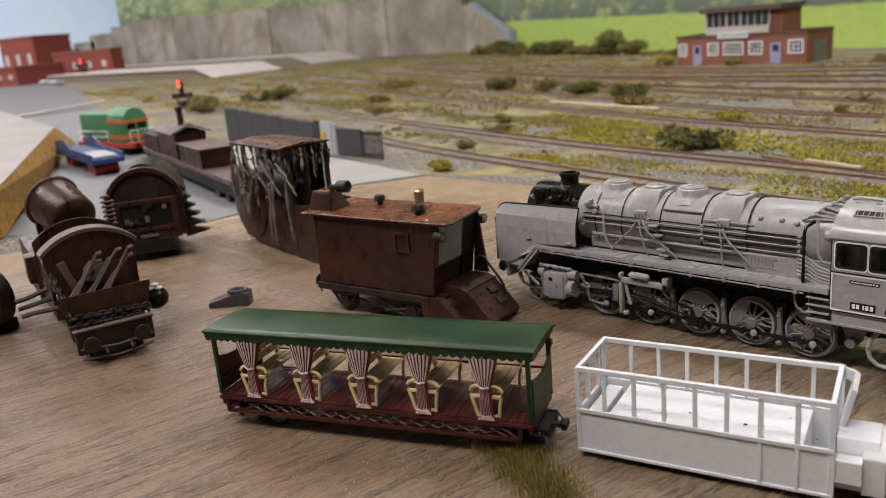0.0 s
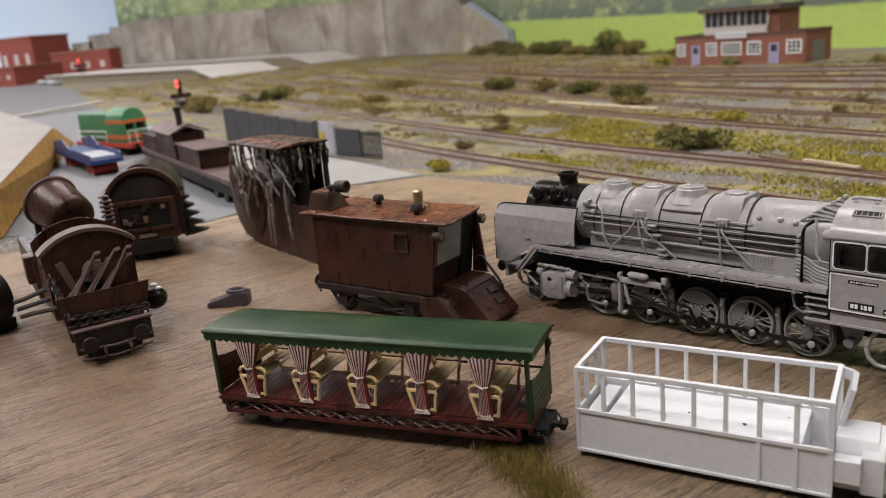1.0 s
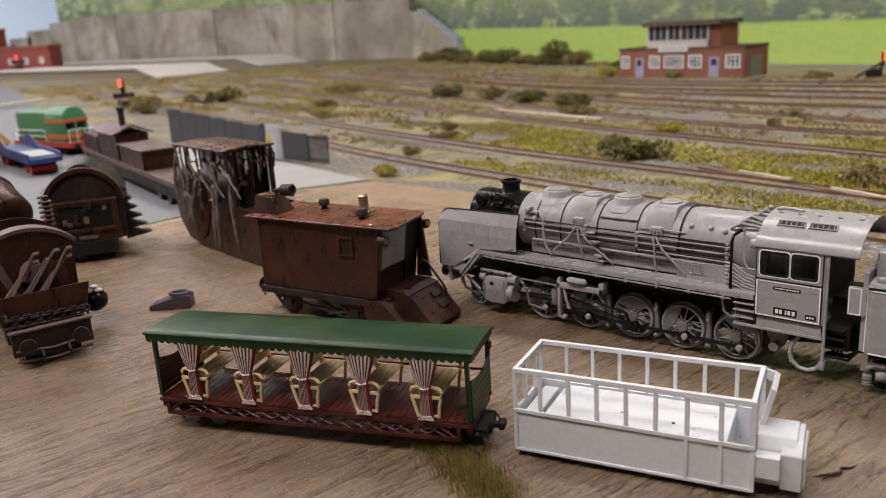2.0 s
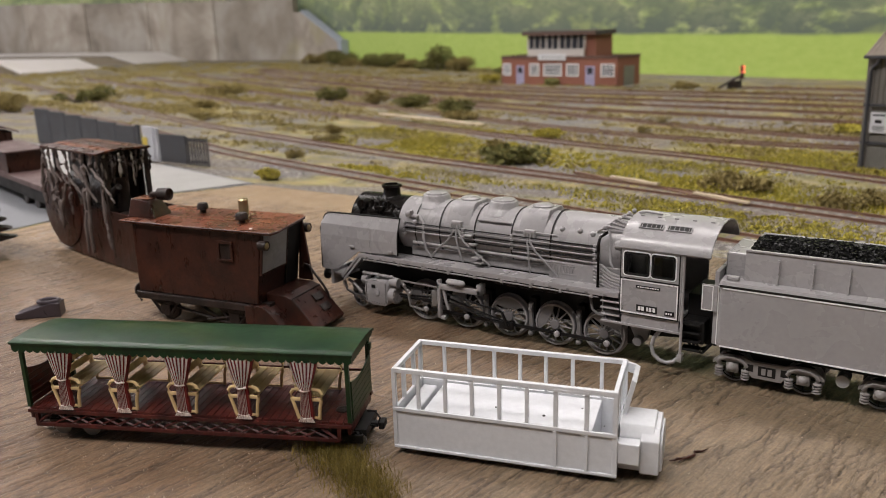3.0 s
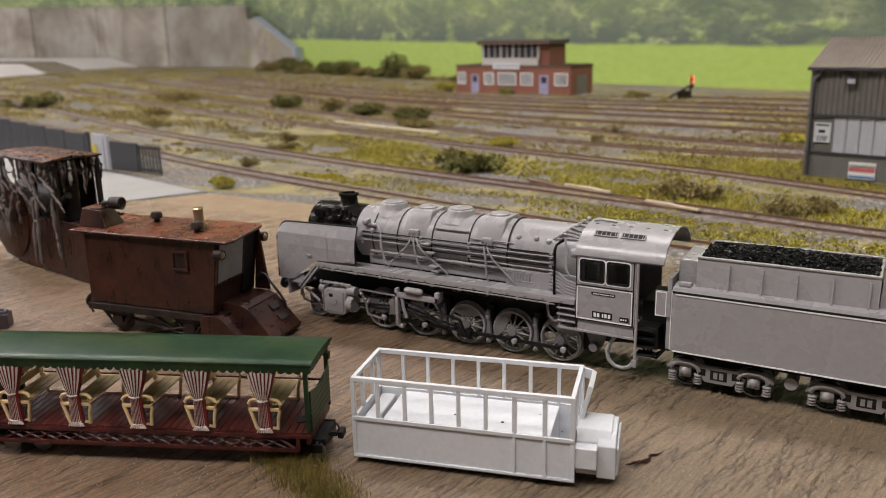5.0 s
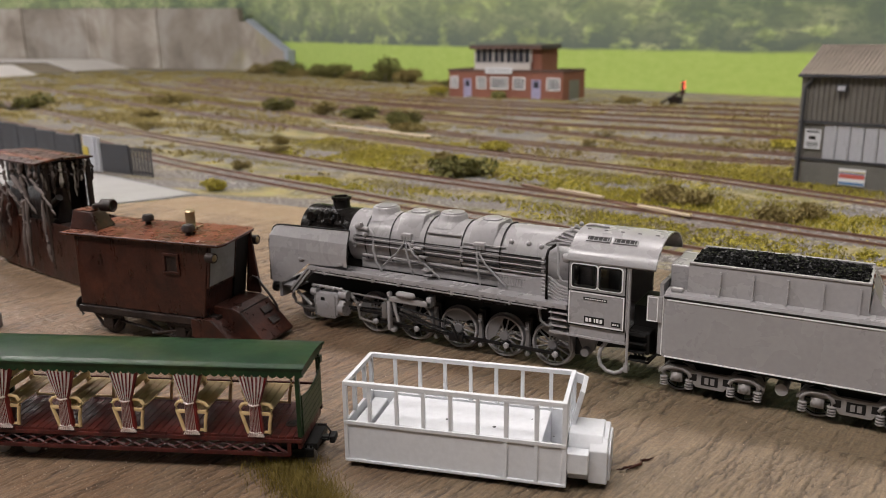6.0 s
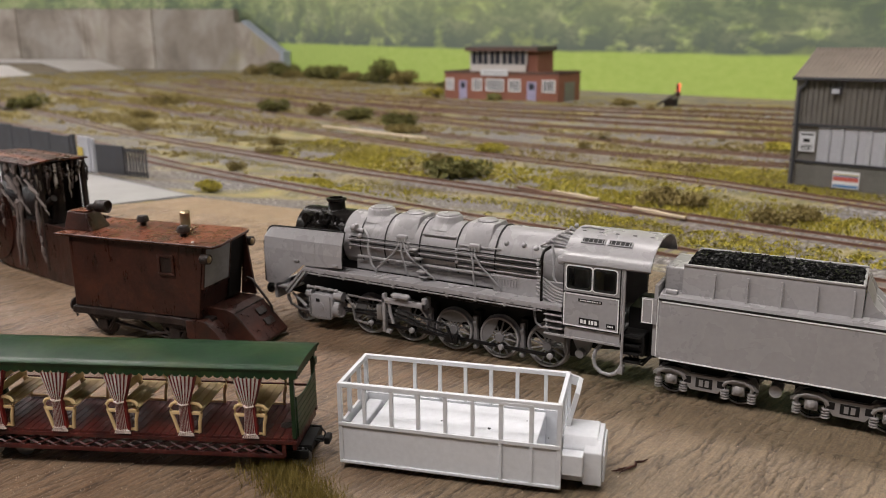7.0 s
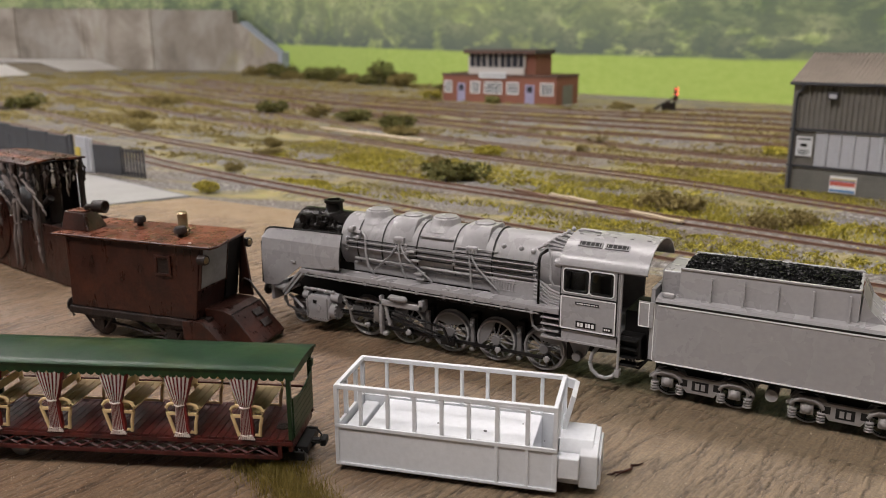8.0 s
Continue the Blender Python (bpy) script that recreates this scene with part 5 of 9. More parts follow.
def curtain(parent, x, y, zt, zb, ztie):
    """Cloth gathered at a tie, hanging in folds; wide above, narrow below."""
    bm = B()
    uv = bm.loops.layers.uv.new("UVMap")
    cols, rows = 32, 14
    verts = {}
    for j in range(rows + 1):
        z = zt + (zb - zt) * j / rows
        if z > ztie:
            half = 0.13 + 0.28 * ((z - ztie) / (zt - ztie)) ** 0.75
        else:
            half = 0.13 + 0.04 * ((ztie - z) / (ztie - zb)) ** 1.2
        for i in range(cols + 1):
            u = i / cols
            fold = 0.022 * math.sin(u * 7 * 2 * math.pi) * (0.5 + 0.5 * abs(half))
            verts[i, j] = bm.verts.new((x + (u - 0.5) * 2 * half, y - 0.03 + fold - 0.10 * math.cos((u - 0.5) * math.pi) * half * 2, z))
    for j in range(rows):
        for i in range(cols):
            f = bm.faces.new((verts[i, j], verts[i + 1, j], verts[i + 1, j + 1], verts[i, j + 1]))
            for loop, (a, b2) in zip(f.loops, ((i, j), (i + 1, j), (i + 1, j + 1), (i, j + 1))):
                loop[uv].uv = (a / cols, b2 / rows)
    bmesh.ops.solidify(bm, geom=bm.faces[:], thickness=0.02)
    c = part("curtain", bm, M_CLOTH, parent, "red and white striped gathered curtain", smooth=True)
    bm = B()
    tube(bm, [(x - 0.14, y - 0.05, ztie), (x, y - 0.12, ztie - 0.01), (x + 0.14, y - 0.05, ztie), (x, y + 0.05, ztie)], 0.028, 6, True)
    part("tie_band", bm, M_FRINGE, c)
    bm = B()
    tube(bm, [(x - 0.17, y - 0.05, zb + 0.06), (x, y - 0.11, zb + 0.05), (x + 0.17, y - 0.05, zb + 0.06), (x, y + 0.05, zb + 0.06)], 0.016, 6, True)
    for k in range(8):
        u = -0.19 + 0.054 * k
        prism(bm, [(x + u * 0.9, zb + 0.03), (x + u * 0.9 + 0.03, zb + 0.03), (x + u * 1.15 + 0.035, zb - 0.06), (x + u * 1.15, zb - 0.06)], y - 0.10, y - 0.04, "y")
    part("fringe", bm, M_FRINGE, c)
    # the cast curtain's painted flank
    bm = B()
    prism(bm, [(x + 0.40, zt), (x + 0.43, zt), (x + 0.16, ztie), (x + 0.21, zb), (x + 0.17, zb), (x + 0.12, ztie)], y - 0.03, y + 0.10, "y")
    part("curtain_flank", bm, M_CURTAINRED, c, "dark red curtain edge")
    return c


def bench(parent, x, half):
    """A cream bench across the coach: slatted seat, back and curved arm frames."""
    bn = new("bench")
    bn.parent = parent
    for k in range(3):
        bm = B()
        box(bm, x - 0.22 + 0.23 * k, x - 0.01 + 0.23 * k, -half, half, 1.76, 1.81, 0.012)
        part("seat_slat", bm, M_CREAM, bn)
    for k in range(2):
        bm = B()
        m = pose(x - 0.34 - 0.05 * k, 0, 2.0 + 0.28 * k, 0, -12, 0)
        box(bm, -0.03, 0.03, -half + 0.05, half, -0.11, 0.11, 0.012, m)
        part("back_slat", bm, M_CREAM, bn)
    for y in (-half - 0.12, half):
        bm = B()
        foot = 1.15
        tube(bm, [(x - 0.24, y, foot), (x - 0.32, y, 1.45), (x - 0.42, y, 1.80), (x - 0.43, y, 1.93), (x - 0.37, y, 2.02), (x - 0.26, y, 2.06), (x + 0.30, y, 2.06), (x + 0.42, y, 2.02), (x + 0.48, y, 1.92), (x + 0.46, y, 1.75), (x + 0.40, y, 1.5), (x + 0.37, y, foot)], 0.05, 8)
        tube(bm, [(x - 0.24, y, foot + 0.04), (x + 0.38, y, foot + 0.04)], 0.045, 8)
        box(bm, x - 0.38, x + 0.44, y - 0.035, y + 0.035, 1.70, 1.80, 0.015)
        if y > 0:
            tube(bm, [(x - 0.34, y, 1.75), (x - 0.40, y, 2.2), (x - 0.34, y, 2.42), (x - 0.15, y, 2.5), (x + 0.12, y, 2.45), (x + 0.30, y, 2.25), (x + 0.34, y, 2.0)], 0.05, 8)
        part("arm_frame", bm, M_CREAM, bn, smooth=True)
    return bn


def coach():
    t = thing("open_coach", "open excursion coach with green roof, striped curtains and cream benches", "model coach", (2.72, -11.28, 0.05, 23.5))
    L, W = 5.0, 1.12
    # roof
    bm = B()
    prof = [(-1.24, 3.205), (-1.20, 3.23), (-0.9, 3.245), (-0.45, 3.255), (-0.1, 3.255), (0.3, 3.235), (0.7, 3.20), (1.08, 3.13), (1.15, 3.08)]
    low = [(y, z - 0.06) for y, z in prof][::-1]
    low = [(y * 0.99, z) for y, z in low]
    prism(bm, prof + low, -L - 0.25, L + 0.2, "x")
    roof = part("roof", bm, M_GREEN, t, "curved dark green roof", smooth=True)
    for y in (-1.18, 1.10):
        top = 3.20 if y < 0 else 3.08
        bm = B()
        n = 44
        for k in range(n):
            x = -L - 0.2 + (2 * L + 0.36) * k / n
            w = (2 * L + 0.36) / n
            prism(bm, [(x, top), (x + w, top), (x + w, 2.99), (x + w * 0.8, 2.93), (x + w * 0.5, 2.90), (x + w * 0.2, 2.93), (x, 2.99)], y - 0.025, y + 0.025, "y")
        part("valance", bm, M_GREEN, roof, "scalloped green valance", kind="stuff")
    for x in (-L - 0.16, L + 0.12):
        bm = B()
        for k in range(11):
            y = -1.18 + 2.28 * k / 11
            w = 2.28 / 11
            prism(bm, [(y, 3.20 - 0.012 * k), (y + w, 3.20 - 0.012 * k), (y + w, 2.99), (y + w * 0.8, 2.93), (y + w * 0.5, 2.90), (y + w * 0.2, 2.93), (y, 2.99)], x - 0.03, x + 0.03, "x")
        part("roof_end", bm, M_GREEN, roof)
    # posts and ends
    for x in (-L + 0.02, L - 0.02):
        for y in (-W + 0.03, W - 0.03):
            bm = B()
            box(bm, x - 0.06, x + 0.06, y - 0.06, y + 0.06, 1.12, 3.20 if y < 0 else 3.08, 0.012)
            part("corner_post", bm, M_GREEN, t)
    for s in (-1, 1):
        n = 6
        for k in range(n):
            bm = B()
            x = s * (L + 0.02)
            z = 1.12 + 0.19 * k
            if k == n - 1:
                # the top board sags between the posts
                top = [(-W + 0.1 + (2 * W - 0.2) * j / 10, z + 0.26 - 0.20 * math.sin(math.pi * j / 10)) for j in range(11)]
                prism(bm, [(-W + 0.1, z), (W - 0.1, z)] + top[::-1], *sorted((x, x + s * 0.05)), "x", 0.01)
            else:
                xs = sorted((x, x + s * 0.05))
                box(bm, xs[0], xs[1], -W + 0.1, W - 0.1, z, z + 0.178, 0.012)
            part("end_plank", bm, M_GREEN if s > 0 else M_MAROON, t)
        bm = B()
        box(bm, min(s * L, s * (L + 0.1)), max(s * L, s * (L + 0.1)), W - 0.16, W + 0.06, 2.45, 2.66, 0.02)
        part("lamp_bracket", bm, M_GREEN, t)
    # far side rail
    bm = B()
    box(bm, -L, L, W - 0.06, W, 1.72, 1.79, 0.01)
    part("side_rail", bm, M_MAROON, t)
    # floor of single planks
    plank = None
    n = 46
    for k in range(n):
        x = -L + (2 * L) * (k + 0.5) / n
        if plank is None:
            bm = B()
            box(bm, -0.1, 0.1, -W, W, 1.04, 1.12, 0.008)
            plank = part("floor_plank", bm, M_MAROON, t)
            plank.location.x = x * CM
            continue
        p = plank.copy()
        scene.collection.objects.link(p)
        p.location.x = x * CM
    bm = B()
    for y in (-W + 0.02, W - 0.02):
        box(bm, -L - 0.05, L + 0.05, y - 0.07, y + 0.07, 0.94, 1.05, 0.012)
        box(bm, -L + 0.15, L - 0.35, y - 0.05, y + 0.05, 0.50, 0.62, 0.012)
    for x in (-L, L - 0.1):
        box(bm, x, x + 0.1, -W, W, 0.75, 1.04, 0.012)
    fr = part("underframe", bm, M_MAROON, t, "maroon underframe")
    for y in (-W + 0.02, W - 0.02):
        bm = B()
        m = 17
        for k in range(m):
            xa = -4.2 + 8.3 * k / m
            xb = -4.2 + 8.3 * (k + 1.35) / m
            for za, zb in ((0.62, 0.94), (0.94, 0.62)):
                tube(bm, [(xa, y, za), (xb, y, zb)], 0.035, 4)
        for xa, xb in ((-4.85, -4.3), (4.6, 4.05)):
            tube(bm, [(xa, y, 0.56), (xb, y, 0.95)], 0.05, 4)
            box(bm, min(xa, xa + 0.05), max(xa, xa + 0.05) + 0.06, y - 0.05, y + 0.05, 0.56, 0.98)
        part("lattice_girder", bm, M_MAROON, fr)
    # curtains and benches
    for k in range(5):
        x = -3.74 + 1.868 * k
        curtain(t, x, -W - 0.02, 2.94, 1.19, 2.08)
        bench(t, x - 0.02, 0.92)
    # brake wheel, bogies, couplers
    bm = B()
    lathe(bm, (4.55, -0.35, 1.12), (0, 0, 1), [(0.2, 0), (0.2, 0.02), (0.16, 0.03), (0.12, 0.02), (0, 0.02)], 20)
    part("floor_hatch", bm, M_IRON, t)
    for x in (-3.9, 4.5):
        bg = new("bogie")
        bg.parent = t
        for y in (-0.62, 0.62):
            bm = B()
            box(bm, x - 0.75, x + 0.75, y * 1.25 - 0.05, y * 1.25 + 0.05, 0.32, 0.58, 0.02)
            part("bogie_frame", bm, M_MATBLACK, bg)
            for dx in (-0.45, 0.5):
                bm = B()
                lathe(bm, (x + dx, y - 0.05, 0.30), (0, 1, 0), [(0.08, 0), (0.22, 0.01), (0.3, 0.02), (0.3, 0.08), (0.1, 0.12)], 20)
                part("wheel", bm, M_STEEL, bg, smooth=True)
        bm = B()
        box(bm, x - 0.2, x + 0.2, -0.75, 0.75, 0.4, 0.95)
        part("bolster", bm, M_MATBLACK, bg)
    for s in (-1, 1):
        bm = B()
        xs = sorted((s * (L - 0.75), s * (L + 0.30)))
        box(bm, *xs, -0.62, 0.62, 0.44, 0.66, 0.02)
        for k in range(6):
            box(bm, xs[0] + 0.1 + 0.15 * k, xs[0] + 0.17 + 0.15 * k, -0.66, -0.60, 0.5, 0.6)
        draw = part("draw_frame", bm, M_MATBLACK, t)
        bm = B()
        for y in (-0.63, 0.63):
            box(bm, *xs, y - 0.012, y + 0.012, 0.42, 0.445)
        part("frame_edge", bm, M_STEEL, draw, "bright metal lower edge")
        bm = B()
        box(bm, min(s * (L + 0.25), s * (L + 0.6)), max(s * (L + 0.25), s * (L + 0.6)), -0.10, 0.10, 0.50, 0.62, 0.03)
        box(bm, min(s * (L + 0.55), s * (L + 0.72)), max(s * (L + 0.55), s * (L + 0.72)), -0.2, 0.2, 0.46, 0.68, 0.04)
        tube(bm, [(s * (L + 0.3), -0.2, 0.6), (s * (L + 0.55), -0.28, 0.62), (s * (L + 0.62), -0.2, 0.85), (s * (L + 0.45), -0.1, 1.0), (s * (L + 0.2), 0.0, 0.95)], 0.03, 6)
        part("coupler", bm, M_MATBLACK, t)


coach()


# ---- rust-brown scratch-built vehicles ----
M_WEB = paint("grey_brown_filament", (0.175, 0.145, 0.135), 0.75, amount=0.4, dirt_or_shade=(0.08, 0.06, 0.05), relief=0.01)
M_RAG = paint("pale_dusty_rag", (0.30, 0.27, 0.235), 0.8, amount=0.6, dirt_or_shade=(0.10, 0.07, 0.05), coarse=2.0, relief=0.01)
M_SCRAP = paint("worn_scrap_steel", (0.20, 0.165, 0.155), 0.32, 0.5, amount=0.5, dirt_or_shade=(0.06, 0.035, 0.03), coarse=2.0, relief=0.01)
M_BRASS = paint("tarnished_brass", (0.35, 0.27, 0.16), 0.35, 0.7, amount=0.5, dirt_or_shade=(0.08, 0.05, 0.03), relief=0.004)
M_PINKRUST = paint("dusty_rust_edge", (0.112, 0.070, 0.067), 0.55, amount=0.5, dirt_or_shade=(0.08, 0.05, 0.045), relief=0.01)
M_DULLGLASS = paint("dull_grey_glazing", (0.33, 0.35, 0.37), 0.2, amount=0.4, dirt_or_shade=(0.10, 0.10, 0.10), relief=0.0)


def plough_cab():
    """Short two-axle inspection cab with a flat roof and a sloping nose."""
    t = thing("inspection_cab", "rust-brown two-axle inspection cab with red-rust flat roof, on the board", "model rail vehicle", (-4.72, -3.68, 0.05, 9.5))
    bm = B()
    prism(bm, [(-3.2, 1.30), (2.88, 1.30), (3.3, 4.25), (-3.2, 4.25)], -1.42, 1.42, "y", 0.04)
    body = part("body", bm, M_RUST, t)
    bm = B()
    prism(bm, [(-3.75, -1.55), (3.9, -1.62), (3.98, -1.2), (3.62, 1.3), (3.35, 1.6), (-3.55, 1.6)], 4.25, 4.36, "z", 0.03)
    roof = part("roof", bm, M_RUSTRED, t, "flat red-rust roof with pale edges")
    bm = B()
    tube(bm, [(-3.76, -1.56, 4.34), (-2.4, -1.575, 4.345), (-1.0, -1.585, 4.33), (0.2, -1.6, 4.335), (3.9, -1.63, 4.34), (3.98, -1.2, 4.34), (3.62, 1.3, 4.35)], 0.024, 6)
    tube(bm, [(-3.76, -1.56, 4.34), (-3.56, 1.6, 4.34)], 0.02, 6)
    part("pale_edge", bm, M_PINKRUST, roof)
    # window with its frame
    bm = B()
    for q in ((1.18, 1.95, 3.72, 3.84), (1.18, 1.95, 3.0, 3.1), (1.18, 1.30, 3.1, 3.72), (1.83, 1.95, 3.1, 3.72)):
        box(bm, q[0], q[1], -1.50, -1.40, q[2], q[3], 0.02)
    part("window_frame", bm, M_RUST, body)
    bm = B()
    box(bm, 1.30, 1.83, -1.435, -1.40, 3.1, 3.72)
    part("pane", bm, M_IRON, body)
    # front: slanted windscreen and dark opening
    bm = B()
    m = pose(3.26, -0.50, 3.38, 0, 8.1, 0)
    box(bm, -0.03, 0.03, -0.86, 0.80, -0.80, 0.78, 0.02, m)
    wind = part("windscreen", bm, M_DULLGLASS, t, "dull grey slanted windscreen")
    bm = B()
    for q in ((-0.92, -0.85), (0.79, 0.86)):
        box(bm, -0.05, 0.05, q[0], q[1], -0.86, 0.80, 0.015, m)
    box(bm, -0.05, 0.05, -0.85, 0.79, -0.87, -0.80, 0.015, m)
    part("windscreen_frame", bm, M_RUST, wind)
    # black plate on the solid body stands in for the unlit doorway
    bm = B()
    box(bm, -0.04, 0.04, 0.42, 1.3, -1.65, 0.85, 0.02, pose(3.21, 0, 3.3, 0, 8.1, 0))
    opening = part("front_opening", bm, M_MATBLACK, t, "dark open doorway")
    bm = B()
    prism(bm, [(3.05, 1.6), (3.75, 1.6), (3.55, 3.0), (3.42, 4.24), (3.3, 4.24)], 1.30, 1.42, "y", 0.02)
    part("door_cheek", bm, M_RUST, opening)
    bm = B()
    prism(bm, [(2.9, 1.2), (2.9, 1.62), (3.75, 1.60), (4.1, 1.46), (5.2, 0.30), (5.1, 0.12), (2.9, 0.15)], -0.85, 1.3, "y", 0.04)
    prism(bm, [(2.3, 1.25), (3.15, 1.28), (3.55, 0.98), (4.3, 0.2), (2.75, 0.2), (2.3, 0.55)], -1.55, -0.8, "y", 0.04)
    nose = part("nose_plate", bm, M_RUST, t)
    bm = B()
    for x, z in ((4.4, 1.18), (4.75, 0.79)):
        box(bm, -0.16, 0.16, -0.3, 0.3, -0.03, 0.05, 0.02, pose(x, 0.6, z, 0, 46, 0))
    for a, b in (((3.2, -1.5, 1.26), (4.3, -1.5, 0.2)), ((4.1, -0.8, 1.46), (5.15, -0.8, 0.3)), ((4.1, -0.8, 1.47), (4.1, 1.3, 1.47))):
        tube(bm, [a, b], 0.03, 6)
    part("nose_rib", bm, M_IRON, nose)
    bm = B()
    tube(bm, [(3.35, 1.15, 2.2), (3.5, 1.15, 2.35), (3.7, 1.15, 2.3), (4.35, 1.15, 1.5), (4.55, 1.15, 1.2), (4.6, 1.15, 0.85)], 0.055, 8)
    part("hand_rail", bm, M_IRON, t, smooth=True)
    # lamps on the front corners
    for y, x in ((-1.52, 3.25), (1.55, 3.2)):
        bm = B()
        lathe(bm, (x, y, 3.82), (1, 0, 0), [(0.12, 0), (0.19, 0.06), (0.21, 0.36), (0.19, 0.41), (0.15, 0.38), (0, 0.36)], 12)
        lamp = part("headlamp", bm, M_IRON, t, smooth=True)
        bm = B()
        lathe(bm, (x + 0.39, y, 3.82), (1, 0, 0), [(0.14, 0), (0.12, 0.03), (0.08, 0.05), (0, 0.06)], 12)
        part("lens", bm, M_BRASS, lamp, "dusty brass-coloured lens", smooth=True)
    # roof gear
    bm = B()
    lo = [(-3.8, -0.95, 4.36), (-2.35, -0.95, 4.36), (-2.45, 0.25, 4.36), (-3.8, 0.25, 4.36)]
    hi = [(-3.72, -0.75, 5.12), (-2.78, -0.75, 5.06), (-2.8, 0.05, 5.06), (-3.72, 0.05, 5.12)]
    lo, hi = [bm.verts.new(p) for p in lo], [bm.verts.new(p) for p in hi]
    bm.faces.new(lo[::-1])
    bm.faces.new(hi)
    for k in range(4):
        bm.faces.new((lo[k], lo[(k + 1) % 4], hi[(k + 1) % 4], hi[k]))
    bmesh.ops.bevel(bm, geom=bm.edges[:], offset=0.04, segments=2, affect="EDGES", profile=0.5)
    gear = part("roof_box", bm, M_RUST, t, smooth=False)
    bm = B()
    box(bm, -3.68, -2.82, -0.7, 0.0, 5.10, 5.13, 0.01)
    part("box_lid", bm, M_RUSTRED, gear)
    bm = B()
    cyl(bm, (-2.95, -0.3, 5.28), (-2.6, -0.3, 5.3), 0.1, n=10)
    lathe(bm, (-2.62, -0.3, 5.3), (1, 0.05, 0), [(0.14, 0), (0.26, 0.08), (0.27, 0.6), (0.24, 0.62), (0.2, 0.55), (0, 0.5)], 14)
    cyl(bm, (-2.95, -0.3, 5.05), (-2.95, -0.3, 5.3), 0.12, n=10)
    part("horn", bm, M_IRON, gear, smooth=True)
    for x, y, r in ((-1.15, 0.7, 0.24), (1.75, -0.45, 0.26)):
        bm = B()
        lathe(bm, (x, y, 4.36), (0, 0, 1), [(r * 0.55, 0), (r * 0.5, 0.12), (r, 0.16), (r * 1.05, 0.3), (r * 0.8, 0.42), (0, 0.45)], 14)
        part("roof_vent", bm, M_IRON, t, smooth=True)
    bm = B()
    lathe(bm, (1.35, 0.25, 4.36), (0, 0, 1), [(0.26, 0), (0.2, 0.08), (0.2, 0.7), (0.22, 0.78), (0.16, 0.86), (0, 0.88)], 14)
    part("chimney", bm, M_BRASS, t, "worn metal chimney stub", smooth=True)
    bm = B()
    rnd = random.Random(3)
    for _ in range(9):
        tube(bm, [(1.2 + rnd.random() * 0.7, -0.2 + rnd.random() * 0.4, 4.42 + rnd.random() * 0.1), (1.3 + rnd.random() * 0.7, -0.1 + rnd.random() * 0.4, 4.5 + rnd.random() * 0.12)], 0.05, 6)
    for _ in range(10):
        x, y = 0.4 + rnd.random() * 1.0, -0.25 + rnd.random() * 0.5
        box(bm, x, x + 0.12, y, y + 0.05, 4.355, 4.39, 0, None)
    part("pipe_scrap", bm, M_BRASS, t)
    bm = B()
    lathe(bm, (2.75, -1.25, 4.36), (0, 0, 1), [(0.06, 0), (0.06, 0.02), (0, 0.025)], 8)
    part("paint_fleck", bm, M_LINE, roof)
    # underframe
    bm = B()
    for y in (-1.42, 1.42):
        box(bm, -3.3, 2.5, y - 0.1, y + 0.1, 0.98, 1.28, 0.03)
    box(bm, -3.3, 3.3, -1.2, 1.2, 1.05, 1.3)
    ch = part("underframe", bm, M_IRON, t)
    for y in (-1.0, 1.0):
        for x in (-2.0, 1.6):
            bm = B()
            lathe(bm, (x, y - 0.12, 0.52), (0, 1, 0), [(0.1, 0), (0.45, 0.02), (0.52, 0.06), (0.52, 0.2), (0.1, 0.24)], 20)
            part("wheel", bm, M_IRON, t, smooth=True)
            bm = B()
            ys = y * 1.28
            for s in (-1, 1):
                tube(bm, [(x + s * 0.75, ys, 1.0), (x + s * 0.25, ys, 0.35)], 0.07, 6)
            box(bm, x - 0.25, x + 0.25, ys - 0.08, ys + 0.08, 0.3, 0.8, 0.04)
            for k in range(3):
                box(bm, x - 0.7 + 0.12 * k, x + 0.7 - 0.12 * k, ys - 0.07, ys + 0.07, 0.86 - 0.05 * k, 0.9 - 0.05 * k)
            part("axle_guard", bm, M_IRON, t)
    for y in (-0.95, 0.95):
        bm = B()
        lathe(bm, (-3.3, y, 1.15), (-1, 0, 0), [(0.15, 0), (0.12, 0.1), (0.1, 0.3), (0.3, 0.34), (0.28, 0.42), (0, 0.45)], 16)
        tube(bm, [(-3.4, y * 1.2, 1.1), (-3.6, y * 1.2, 0.9), (-3.45, y * 1.2, 0.7)], 0.07)
        part("buffer", bm, M_IRON, t, smooth=True)
    bm = B()
    tube(bm, [(-1.4, -1.25, 0.7), (1.3, -1.25, 0.28)], 0.06, 6)
    tube(bm, [(-0.3, -1.25, 1.0), (0.9, -1.25, 0.35)], 0.06, 6)
    tube(bm, [(0.2, -1.3, 0.35), (2.3, -1.3, 0.75)], 0.06, 6)
    part("brake_rigging", bm, M_IRON, t)


